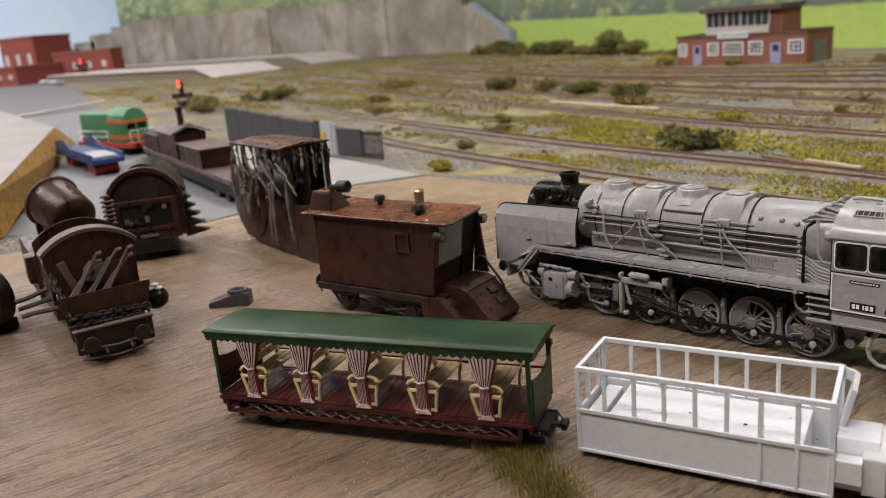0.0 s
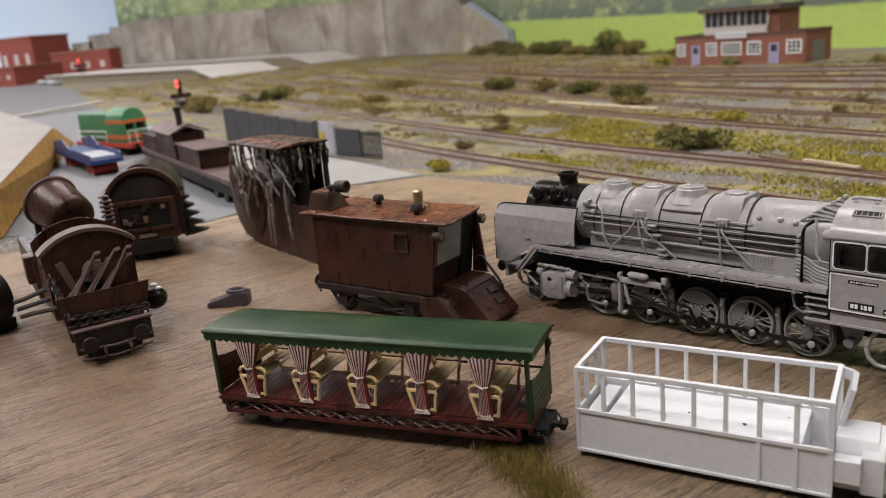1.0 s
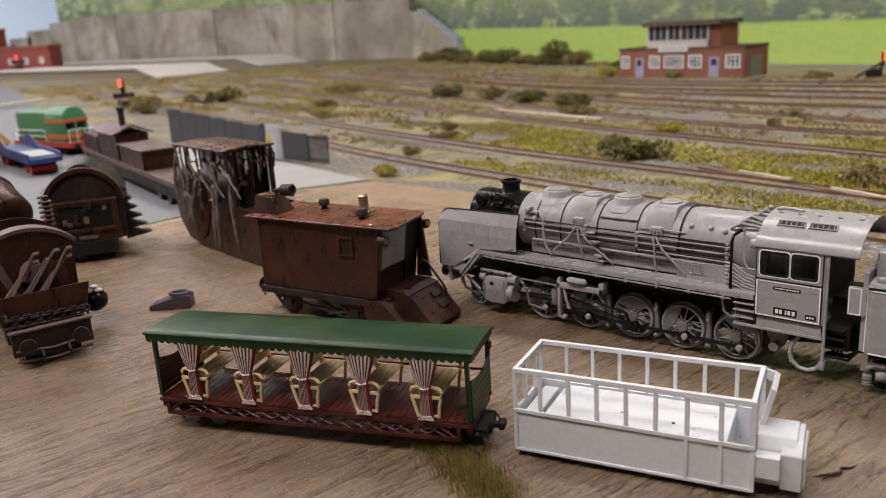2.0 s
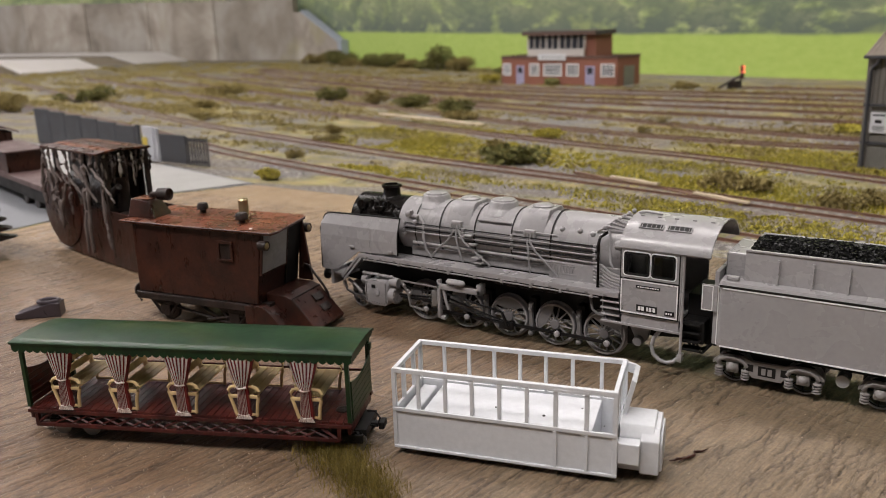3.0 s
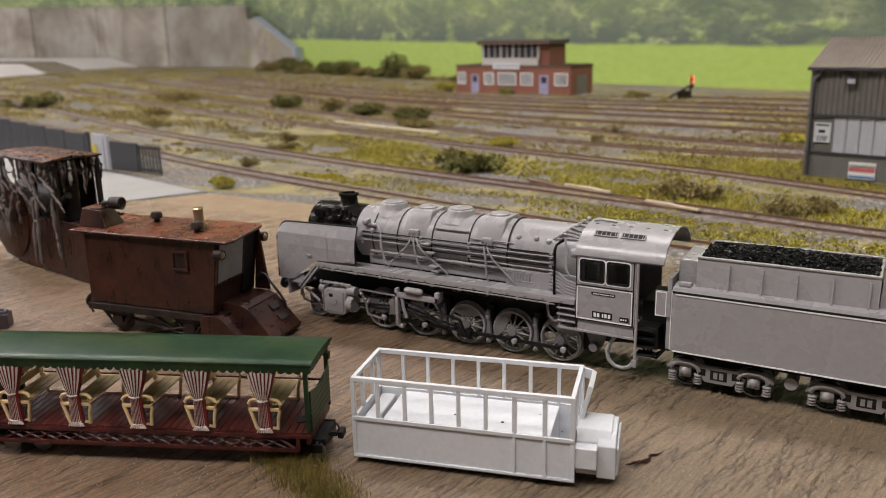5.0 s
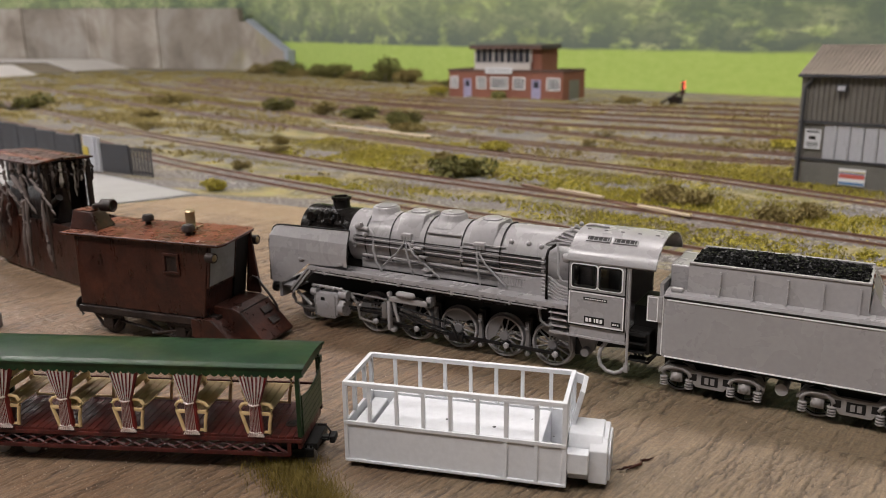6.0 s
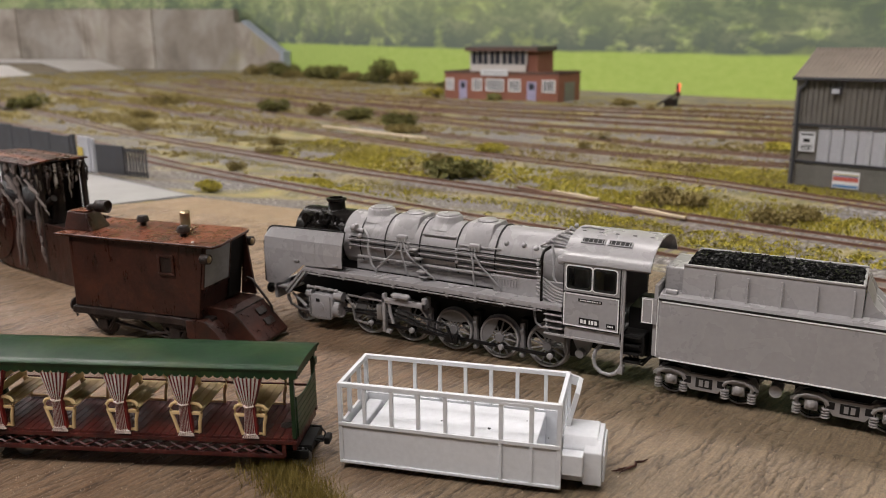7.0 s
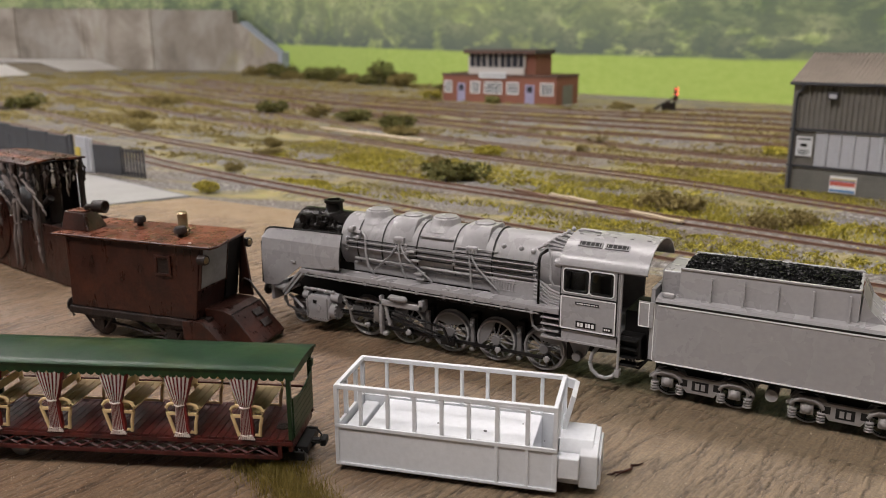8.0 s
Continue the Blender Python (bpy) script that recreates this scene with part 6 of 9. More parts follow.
def web_wagon():
    """Derelict plough wagon under a sheet roof, its side hung with tangled filament."""
    t = thing("derelict_plough_wagon", "derelict rust plough wagon under sheet roof with grey tangle", "model rail vehicle", (-19.0, -0.6, 0.05, -8))
    rnd = random.Random(11)
    bm = B()
    prism(bm, [(-4.3, 3.0), (-4.15, 1.4), (-3.3, 0.35), (-1.0, 0.12), (4.2, 0.05), (5.6, 0.05), (5.6, 3.0)], 0.0, 0.12, "y", 0.02)
    prism(bm, [(-4.3, 3.0), (-4.15, 1.4), (-3.3, 0.35), (-1.0, 0.12), (4.2, 0.05), (5.6, 0.05), (5.6, 3.0)], 2.9, 3.02, "y", 0.02)
    box(bm, -3.2, 5.6, 0.1, 2.9, 0.4, 0.6)
    box(bm, 5.5, 5.62, 0.1, 2.9, 0.5, 3.0, 0.02)
    part("hull", bm, M_RUST, t)
    bm = B()
    lathe(bm, (-2.2, -0.12, 2.5), (0, 1, 0), [(0.4, 0), (2.0, 0.0), (2.15, 0.05), (2.15, 0.2), (0.4, 0.25)], 36)
    part("blade_disc", bm, M_RUST, t, smooth=True)
    # sheet roof of overlapping strips
    for k in range(6):
        bm = B()
        y = -0.55 + 0.53 * k
        bow = [0.10 * math.sin(0.55 * (k + j)) for j in (0, 1)]
        prism(bm, [(y, 6.0 + bow[0]), (y + 0.58, 6.04 + bow[1]), (y + 0.58, 6.12 + bow[1]), (y, 6.08 + bow[0])], -2.7 + 0.1 * (k % 2), 3.6 - 0.12 * (k % 3), "x")
        part("roof_strip", bm, M_RUSTRED if k % 3 == 1 else M_RUST, t)
    for x, y in ((-2.4, 0.1), (0.9, 0.1), (3.2, 0.1), (-2.4, 2.4), (1.0, 2.4), (3.2, 2.4)):
        bm = B()
        box(bm, x - 0.12, x + 0.12, y - 0.12, y + 0.12, 0.5, 6.05, 0.03)
        part("post", bm, M_IRON, t)
    bm = B()
    cyl(bm, (-2.5, 1.5, 3.6), (2.0, 1.5, 3.6), 1.1, n=24)
    box(bm, -0.5, 2.5, 0.5, 2.5, 0.6, 3.0, 0.08)
    box(bm, 3.0, 5.2, 0.3, 2.7, 0.6, 2.8, 0.08)
    cyl(bm, (2.6, 1.2, 2.8), (2.6, 1.2, 4.6), 0.35, n=14)
    cyl(bm, (1.5, 0.7, 3.2), (3.2, 0.7, 4.2), 0.18, n=10)
    part("machinery", bm, M_IRON, t, smooth=True)
    # dark sheets added to close the see-through interior
    bm = B()
    box(bm, -2.6, 2.9, 2.30, 2.36, 2.9, 6.0)
    box(bm, -2.6, 2.4, 0.9, 1.0, 2.9, 5.8)
    box(bm, 2.2, 2.3, 0.4, 2.3, 2.9, 5.9)
    part("dark_filler", bm, M_IRON, t)
    # hanging strands
    def strand(name, pts, thick, mat, label=""):
        """A fuzzy rope through pts, its thickness uneven."""
        line, rs, phase = [], [], rnd.uniform(0, 6.3)
        for a, b in zip(pts, pts[1:]):
            for j in range(5):
                p = Vector(a).lerp(Vector(b), j / 5)
                line.append(p + Vector((rnd.gauss(0, 0.035), rnd.gauss(0, 0.02), rnd.gauss(0, 0.02))))
                rs.append(thick * (0.85 + 0.25 * math.sin(1.3 * len(rs) + phase)))
        line.append(Vector(pts[-1]))
        rs.append(thick * 0.35)
        bm = B()
        tube(bm, line, rs, 7)
        part(name, bm, mat, t, label, smooth=True)
    # heavy ropes from the eaves to the plough, forking on the way down
    heads = (-2.6, -1.9, -1.1, -0.1, 1.0, 1.9, 2.9)
    for k, x in enumerate(heads):
        knee = (x + rnd.uniform(-0.5, 0.7), -0.35, rnd.uniform(4.0, 4.7))
        toe = (x + rnd.uniform(-0.7, 0.9), -0.30, rnd.uniform(1.0, 2.6) if k not in (4, 5) else 0.5)
        strand("filament", [(x, -0.45, 6.0), (x + rnd.uniform(-0.2, 0.2), -0.42, 5.3), knee, ((knee[0] + toe[0]) / 2 + rnd.uniform(-0.3, 0.3), -0.38, (knee[2] + toe[2]) / 2), toe], 0.13 if k in (4, 5) else 0.10, M_WEB, "grey-brown fuzzy hanging filament")
        fork = (knee[0] + rnd.choice((-1, 1)) * rnd.uniform(0.7, 1.3), -0.3, knee[2] - rnd.uniform(0.8, 1.8))
        strand("filament", [knee, ((knee[0] + fork[0]) / 2, -0.42, (knee[2] + fork[2]) / 2 + 0.15), fork], 0.065, M_WEB)
    # cross ties that close the net
    for k in range(8):
        x, z = rnd.uniform(-2.6, 2.4), rnd.uniform(2.6, 5.7)
        strand("filament", [(x, -0.34, z), (x + rnd.uniform(0.2, 0.5), -0.4, z - rnd.uniform(-0.2, 0.5)), (x + rnd.uniform(0.7, 1.2), -0.34, z - rnd.uniform(-0.3, 0.9))], 0.045, M_WEB)
    # curled tail swinging clear at the west end
    strand("filament", [(-2.7, -0.4, 5.6), (-3.1, -0.45, 4.6), (-3.3, -0.45, 3.5), (-3.2, -0.4, 2.7)], 0.12, M_WEB)
    # pale and dark rags under the east eave
    for k in range(16):
        y, z = -0.3 + 0.18 * k, 5.95
        x = 3.35 + rnd.uniform(-0.15, 0.15)
        strand("rag", [(x, y, z), (x + rnd.uniform(-0.1, 0.1), y + rnd.uniform(-0.15, 0.15), z - 0.5), (x + rnd.uniform(-0.2, 0.1), y + rnd.uniform(-0.3, 0.3), z - rnd.uniform(0.9, 2.2))], rnd.uniform(0.05, 0.11), (M_WEB, M_IRON, M_RAG, M_IRON)[k % 4], ("", "", "torn pale rag", "")[k % 4])
    for x in (-2.4, 0.2, 3.8):
        bm = B()
        cyl(bm, (x, 0.3, 0.45), (x, 0.5, 0.45), 0.48, n=20)
        cyl(bm, (x, 2.4, 0.45), (x, 2.6, 0.45), 0.48, n=20)
        part("wheelset", bm, M_IRON, t, smooth=True)


def chain(bm, a, b, n, r=0.14):
    a, b = Vector(a), Vector(b)
    for k in range(n):
        c = a.lerp(b, (k + 0.5) / n)
        d = (b - a).normalized()
        side = Vector((-d.y, d.x, 0)).normalized() if k % 2 else Vector((0, 0, 1))
        pts = [c + d * (r * math.cos(u)) + side * (r * 0.65 * math.sin(u)) for u in [2 * math.pi * j / 10 for j in range(10)]]
        tube(bm, pts, r * 0.32, 5, True)


def tub_wagon():
    """Long rusty wagon: arched tub in front with tools and chains, a barrel behind; it points at the camera's side."""
    t = thing("scrap_tub_wagon", "dark rusty wagon with arched tub, hung chains and a barrel", "model rail vehicle", (-10.3, -13.75, 0.05, 167))
    # local +x runs to the back of the wagon
    bm = B()
    box(bm, 0.2, 12.5, -1.1, 1.1, 1.25, 1.6, 0.05)
    part("underframe", bm, M_IRON, t)
    bm = B()
    box(bm, -0.1, 0.15, -1.45, 1.45, 0.5, 1.45, 0.06)
    beam = part("buffer_beam", bm, M_IRON, t)
    bm = B()
    box(bm, -0.16, 0.2, -1.5, 1.5, 1.42, 1.52, 0.03)
    for z in (0.35, 0.75):
        tube(bm, [(-0.12, -1.35, z), (-0.2, 0, z - 0.1), (-0.12, 1.35, z)], 0.05, 6)
    part("beam_rail", bm, M_PINKRUST, beam)
    for y in (-0.95, 0.95):
        bm = B()
        lathe(bm, (-0.1, y, 0.95), (-1, 0, 0), [(0.2, 0), (0.15, 0.15), (0.32, 0.3), (0.3, 0.4), (0, 0.42)], 16)
        part("buffer", bm, M_IRON, t, smooth=True)
        bm = B()
        tube(bm, [(-0.3, y * 0.5, 0.75), (-0.5, y * 0.5, 0.5), (-0.4, y * 0.5, 0.25)], 0.06)
        part("front_hook", bm, M_IRON, t, smooth=True)
    for x in (0.9, 2.6, 8.5, 10.5):
        for y in (-0.95, 0.95):
            bm = B()
            lathe(bm, (x, y - 0.12, 0.5), (0, 1, 0), [(0.1, 0), (0.5, 0.02), (0.52, 0.2), (0.1, 0.24)], 18)
            box(bm, x - 0.4, x + 0.4, y * 1.3 - 0.1, y * 1.3 + 0.1, 0.35, 1.25, 0.05)
            part("wheel", bm, M_IRON, t, smooth=True)
    # tub with arched front wall
    top = arc((0.1, 2.46), 2.54, 46, 134, 12)
    shape = [(-1.45, 1.6), (1.65, 1.6)] + [(p[0], p[1]) for p in top]
    bm = B()
    prism(bm, shape, 1.6, 1.75, "x", 0.03)
    tub = part("tub_front", bm, M_RUST, t)
    bm = B()
    outer = arc((0.1, 2.46), 2.63, 45, 135, 14)
    inner = arc((0.1, 2.46), 2.49, 45, 135, 14)[::-1]
    prism(bm, outer + inner, 1.45, 2.3, "x", 0.02)
    part("arched_rim", bm, M_PINKRUST, tub, "dusty pink-brown arched rim")
    bm = B()
    prism(bm, shape, 4.6, 4.75, "x")
    for y in (-1.5, 1.7):
        box(bm, 1.6, 4.75, y - 0.06, y + 0.06, 1.6, 3.8, 0.02)
    part("tub_wall", bm, M_RUST, t)
    bm = B()
    prism(bm, [(-1.5, 1.6), (1.55, 1.6), (1.75, 2.75), (-1.75, 2.75)], 0.5, 0.62, "x", 0.02)
    prism(bm, [(0.5, 1.6), (1.6, 1.6), (1.6, 2.45), (0.5, 2.45)], 1.3, 1.4, "y", 0.02)
    prism(bm, [(0.5, 1.6), (1.6, 1.6), (1.6, 2.45), (0.5, 2.45)], -1.4, -1.3, "y", 0.02)
    part("tool_tray", bm, M_RUST, t)
    bm = B()
    prism(bm, [(-1.3, 1.9), (0.0, 1.9), (-0.15, 3.65), (-0.95, 3.75), (-1.15, 3.2), (-0.95, 2.9), (-1.35, 2.6)], 0.85, 0.97, "x", 0.02)
    part("leaning_plate", bm, M_RUST, t)
    bm = B()
    lathe(bm, (1.35, 0.25, 2.9), (0.1, -0.35, 1), [(0.30, 0), (0.42, 0.1), (0.42, 0.6), (0.28, 0.85), (0, 0.95)], 16)
    part("canister", bm, M_PINKRUST, t, smooth=True)
    for k in range(9):
        bm = B()
        y, z = 1.45 - 0.20 * k, 2.45 + 0.10 * (k % 3)
        a, b = Vector((0.58 + 0.05 * (k % 2), y, z)), Vector((0.95, y - 1.05 - 0.15 * (k % 2), z + 1.05 + 0.2 * (k % 3)))
        tube(bm, [a, b], 0.055 if k % 3 else 0.075, 6)
        tube(bm, [b, b + Vector((0.05, -0.22, 0.02))], 0.085, 6)
        part("scrap_bar", bm, M_SCRAP if k % 2 else M_PINKRUST, t, smooth=True)
    bm = B()
    box(bm, -0.06, 0.06, -0.15, 0.15, -0.9, 0.9, 0.02, pose(1.35, 1.0, 3.1, 0, 0, 0) @ pose(0, 0, 0, -18, 0, 0))
    part("flat_bar", bm, M_PINKRUST, t)
    for q in (((0.35, -1.5, 1.75), (0.35, 1.4, 1.9)), ((0.4, 1.4, 1.9), (2.0, 1.75, 3.9)), ((0.25, -1.4, 1.55), (0.25, 1.45, 1.62))):
        bm = B()
        chain(bm, *q, 14, 0.17)
        part("chain", bm, M_IRON, t)
    for x in (1.0, 2.2, 3.4):
        bm = B()
        tube(bm, [(x, 1.7, 2.2 + 0.1 * x), (x + 0.1, 2.6, 2.3), (x + 0.1, 3.0, 2.25)], 0.1, 6)
        part("side_peg", bm, M_IRON, t)
    # barrel and the gear beside it
    bm = B()
    lathe(bm, (6.0, -0.15, 4.75), (1, 0.30, 0.34), [(0.0, -0.16), (0.5, -0.14), (0.9, -0.05), (1.02, 0.08), (1.06, 0.5), (1.12, 1.2), (1.16, 2.0), (1.05, 2.3), (0.2, 2.3)], 36)
    part("barrel", bm, M_RUST, t, "rust-brown domed barrel", smooth=True)
    bm = B()
    ax = Vector((1, 0.30, 0.34)).normalized()
    side, up = frame_of(ax)
    c = Vector((6.0, -0.15, 4.75)) + ax * 2.0
    tube(bm, [c + side * 1.18 * math.cos(2 * math.pi * k / 28) + up * 1.18 * math.sin(2 * math.pi * k / 28) for k in range(28)], 0.09, 8, True)
    part("barrel_hoop", bm, M_PINKRUST, t, smooth=True)
    bm = B()
    prism(bm, arc((-0.75, 3.6), 0.85, 0, 180, 12), 5.1, 5.75, "x", 0.03)
    box(bm, 6.4, 6.8, -1.0, 1.1, 3.4, 4.5, 0.05)
    box(bm, 7.6, 8.0, -0.9, 1.3, 3.4, 4.9, 0.05)
    part("barrel_stand", bm, M_IRON, t)
    for k in range(8):
        bm = B()
        box(bm, 5.2, 5.6, -1.75, -1.35, 3.9 + 0.2 * k, 4.0 + 0.2 * k, 0.03, pose(0, 0, 0, 0, 0, 0))
        part("cooling_fin", bm, M_PINKRUST, t)
    bm = B()
    box(bm, 5.3, 5.7, -1.65, -1.42, 2.6, 5.6, 0.03)
    part("fin_stack", bm, M_IRON, t)
    bm = B()
    lathe(bm, (5.3, -0.5, 2.7), (1, 0, 0), [(0.1, 0), (0.75, 0.02), (0.8, 0.1), (0.8, 0.6), (0.1, 0.7)], 24)
    box(bm, 5.2, 6.2, 1.2, 2.2, 2.4, 3.6, 0.08)
    box(bm, 5.0, 11.0, -0.8, 1.9, 1.6, 3.5, 0.05)
    part("barrel_cradle", bm, M_RUST, t, smooth=True)
    # black lamp with white tips held out at the side
    bm = B()
    ball(bm, (3.2, -2.35, 1.15), 0.58, (1, 1, 0.85))
    cyl(bm, (3.2, -2.1, 1.5), (3.2, -1.2, 1.6), 0.12, n=8)
    lamp = part("side_lamp", bm, M_BLACK, t, smooth=True)
    bm = B()
    for y, z in ((-2.15, 1.68), (-2.5, 1.62), (-2.35, 1.8)):
        ball(bm, (2.95, y, z), 0.14, (1, 1.4, 0.7), 8, 6)
    part("lamp_tip", bm, M_LINE, lamp, smooth=True)
    bm = B()
    tube(bm, [(2.6, -1.2, 1.8), (2.7, -2.0, 1.7)], 0.07, 6)
    part("red_bar", bm, M_REDPAINT, lamp)


M_REDPAINT = paint("red_paint", (0.42, 0.045, 0.03), 0.45, amount=0.3, dirt_or_shade=(0.15, 0.03, 0.02), relief=0.004)


def hood_wagon():
    """Arched dark hood with louvres one side and fins on the other."""
    t = thing("hooded_scrap_wagon", "dark rusty wagon with arched hood and ragged side fins", "model rail vehicle", (-23.6, -5.6, 0.05, 150))
    top = arc((0, 3.2), 2.05, 0, 180, 16)
    bm = B()
    prism(bm, [(-2.05, 1.2), (2.05, 1.2)] + [(p[0], p[1]) for p in top], 0.2, 5.5, "x", 0.04)
    hood = part("hood", bm, M_IRON, t, smooth=True)
    bm = B()
    prism(bm, arc((0, 3.2), 2.15, 5, 175, 18) + arc((0, 3.2), 1.92, 5, 175, 18)[::-1], 0.0, 0.7, "x", 0.02)
    part("hood_rim", bm, M_RUST, hood)
    bm = B()
    box(bm, -0.12, 0.25, -1.75, 1.75, 3.25, 3.55, 0.05)
    box(bm, -0.1, 0.3, -1.6, 1.6, 1.2, 1.75, 0.06)
    for y in (-1.55, 1.55):
        box(bm, -0.12, 0.3, y - 0.18, y + 0.18, 1.2, 3.3, 0.04)
    box(bm, -0.2, 0.2, -1.5, 1.5, 1.75, 1.95, 0.03)
    panel = part("front_panel", bm, M_RUST, t)
    # black fill puts the recess's shade into its colour
    bm = B()
    box(bm, 0.0, 0.21, -1.38, 1.38, 1.95, 3.25)
    part("panel_recess", bm, M_MATBLACK, panel, "dark recess in the front")
    rnd = random.Random(17)
    for k in range(11):
        bm = B()
        y, z = rnd.uniform(-1.2, 1.2), rnd.uniform(2.1, 3.1)
        if k % 3 == 0:
            lathe(bm, (0.0, y, z), (-1, 0, 0), [(0.14, 0), (0.14, 0.08), (0.08, 0.1), (0, 0.1)], 12)
        else:
            box(bm, -0.1, 0.02, y - 0.13, y + 0.13, z - rnd.uniform(0.06, 0.2), z + rnd.uniform(0.06, 0.2), 0.02)
        part("instrument", bm, (M_IRON, M_PINKRUST, M_RUST, M_IRON, M_BRASS)[k % 5], panel, smooth=True)
    bm = B()
    prism(bm, arc((0, 4.55), 0.95, 10, 170, 10), 0.6, 4.6, "x", 0.03)
    part("hood_ridge", bm, M_IRON, hood)
    bm = B()
    box(bm, -0.25, -0.05, -0.45, 0.5, 1.38, 1.55, 0.03)
    part("front_plate", bm, M_SCRAP, t, smooth=True)
    bm = B()
    box(bm, -0.2, 5.5, -1.3, 1.3, 0.45, 1.25, 0.05)
    for x in (0.8, 2.6, 4.8):
        for y in (-1.0, 1.0):
            cyl(bm, (x, y - 0.1, 0.5), (x, y + 0.1, 0.5), 0.5, n=18)
    part("running_gear", bm, M_MATBLACK, t)
    for k in range(6):
        bm = B()
        z = 1.2 + 0.52 * k
        prism(bm, [(-1.9, z - 0.3), (-3.3 + 0.2 * k, z - 0.05), (-2.6 + 0.1 * k, z + 0.12), (-1.9, z + 0.42)], 0.8, 1.5, "x")
        part("fin", bm, M_IRON, t)
    for k in range(9):
        bm = B()
        box(bm, 1.0, 4.2, 2.03, 2.45, 1.5 + 0.28 * k, 1.62 + 0.28 * k, 0.02, None)
        part("louvre", bm, M_PINKRUST, t)


def casting():
    t = thing("loose_casting", "small dark metal casting with a round hole, lying loose", "metal part", (-12.1, -7.6, 0.05, 42))
    bm = B()
    prism(bm, [(-0.95, 0.0), (0.95, 0.0), (0.95, 0.62), (0.55, 0.66), (-0.95, 0.22)], -0.38, 0.38, "y", 0.05)
    part("body", bm, M_CASTING, t)
    bm = B()
    pts = [(0.42 + 0.42 * math.cos(a), 0.28 * math.sin(a), 0.66) for a in [2 * math.pi * k / 18 for k in range(18)]]
    tube(bm, pts, 0.10, 8, True)
    part("ring", bm, M_CASTING, t, smooth=True)
    bm = B()
    lathe(bm, (0.42, 0, 0.63), (0, 0, 1), [(0.3, 0), (0.3, 0.02), (0, 0.02)], 16)
    part("hole", bm, M_MATBLACK, t)


M_CASTING = paint("purple_grey_metal", (0.075, 0.062, 0.075), 0.35, 0.3, amount=0.3, relief=0.004)
plough_cab()
web_wagon()
tub_wagon()
hood_wagon()
casting()


# ---- far yard: diesel, blue wagon, shed wagon, fence, chipboard slab ----
M_LOCOGREEN = paint("diesel_green", (0.05, 0.20, 0.09), 0.4, amount=0.2, dirt_or_shade=(0.05, 0.10, 0.05), relief=0.0)
M_ORANGE = paint("orange_stripe", (0.55, 0.14, 0.04), 0.45, amount=0.15, relief=0.0)
M_BLUE = paint("dark_blue_paint", (0.02, 0.05, 0.17), 0.4, amount=0.2, relief=0.0)
M_CHARCOAL = paint("charcoal_panel", (0.045, 0.047, 0.055), 0.55, amount=0.3, dirt_or_shade=(0.09, 0.08, 0.07), relief=0.004)
M_LIGHTPANEL = paint("milky_window_panel", (0.45, 0.46, 0.50), 0.4, amount=0.35, dirt_or_shade=(0.33, 0.33, 0.35), coarse=0.4, relief=0.0)
M_YELLOW = paint("yellow_paint", (0.55, 0.42, 0.06), 0.5, amount=0.2, relief=0.0)


def chip_material():
    m, nt, b = material("raw_chipboard")
    v = coords(nt)
    vor = node(nt, "ShaderNodeTexVoronoi", Scale=2.2)
    nt.links.new(v, vor.inputs["Vector"])
    g = noise_tex(nt, v, 1.2, 6, 0.7)
    c = ramp(nt, g, [(0.3, (0.24, 0.11, 0.022)), (0.5, (0.46, 0.24, 0.048)), (0.7, (0.60, 0.36, 0.10))])
    c = mix(nt, 0.3, c, vor.outputs["Color"], "MULTIPLY")
    nt.links.new(c, b.inputs["Base Color"])
    b.inputs["Roughness"].default_value = 0.85
    bump(nt, b, g, 0.6, 0.05)
    return m


M_CHIP = chip_material()


def slab():
    """White-laminated chipboard offcut with its raw edge towards the models."""
    t = thing("chipboard_offcut", "white-laminated chipboard offcut with raw brown edge, lying flat", "board", (0, 0, 0, 0))
    h = 3.2
    bm = B()
    prism(bm, [(-40.0, -8.6), (-89.5, 14.2), (-150, 26.5), (-150, -60), (-60, -60)], 0.12, h, "z")
    part("core", bm, M_CHIP, t, "raw brown chipboard")
    bm = B()
    prism(bm, [(-40.0, -8.6), (-89.5, 14.2), (-150, 26.5), (-150, -60), (-60, -60)], h, h + 0.06, "z")
    part("laminate", bm, M_CREAMWHITE, t, "cream-white laminate top")
    bm = B()
    prism(bm, [(-39.9, -8.55), (-89.45, 14.25), (-96.0, 18.5), (-43.4, -7.4)], 0.12, 0.16, "z")
    vs = [(-39.9, -8.5, h), (-89.4, 14.3, h), (-97.5, 19.5, 0.14), (-43.0, -7.6, 0.14)]
    f = [bm.verts.new(v) for v in vs]
    g = [bm.verts.new((v[0] - 1.5, v[1] - 1.0, 0.13)) for v in vs]
    bm.faces.new(f)
    bm.faces.new(g[::-1])
    for k in range(4):
        bm.faces.new((f[k], g[k], g[(k + 1) % 4], f[(k + 1) % 4]))
    part("sawn_edge", bm, M_CHIP, t, "bevelled sawn chipboard edge")


M_CREAMWHITE = paint("cream_white_laminate", (0.26, 0.235, 0.215), 0.5, amount=0.08, dirt_or_shade=(0.5, 0.44, 0.38), coarse=0.1, relief=0.0)


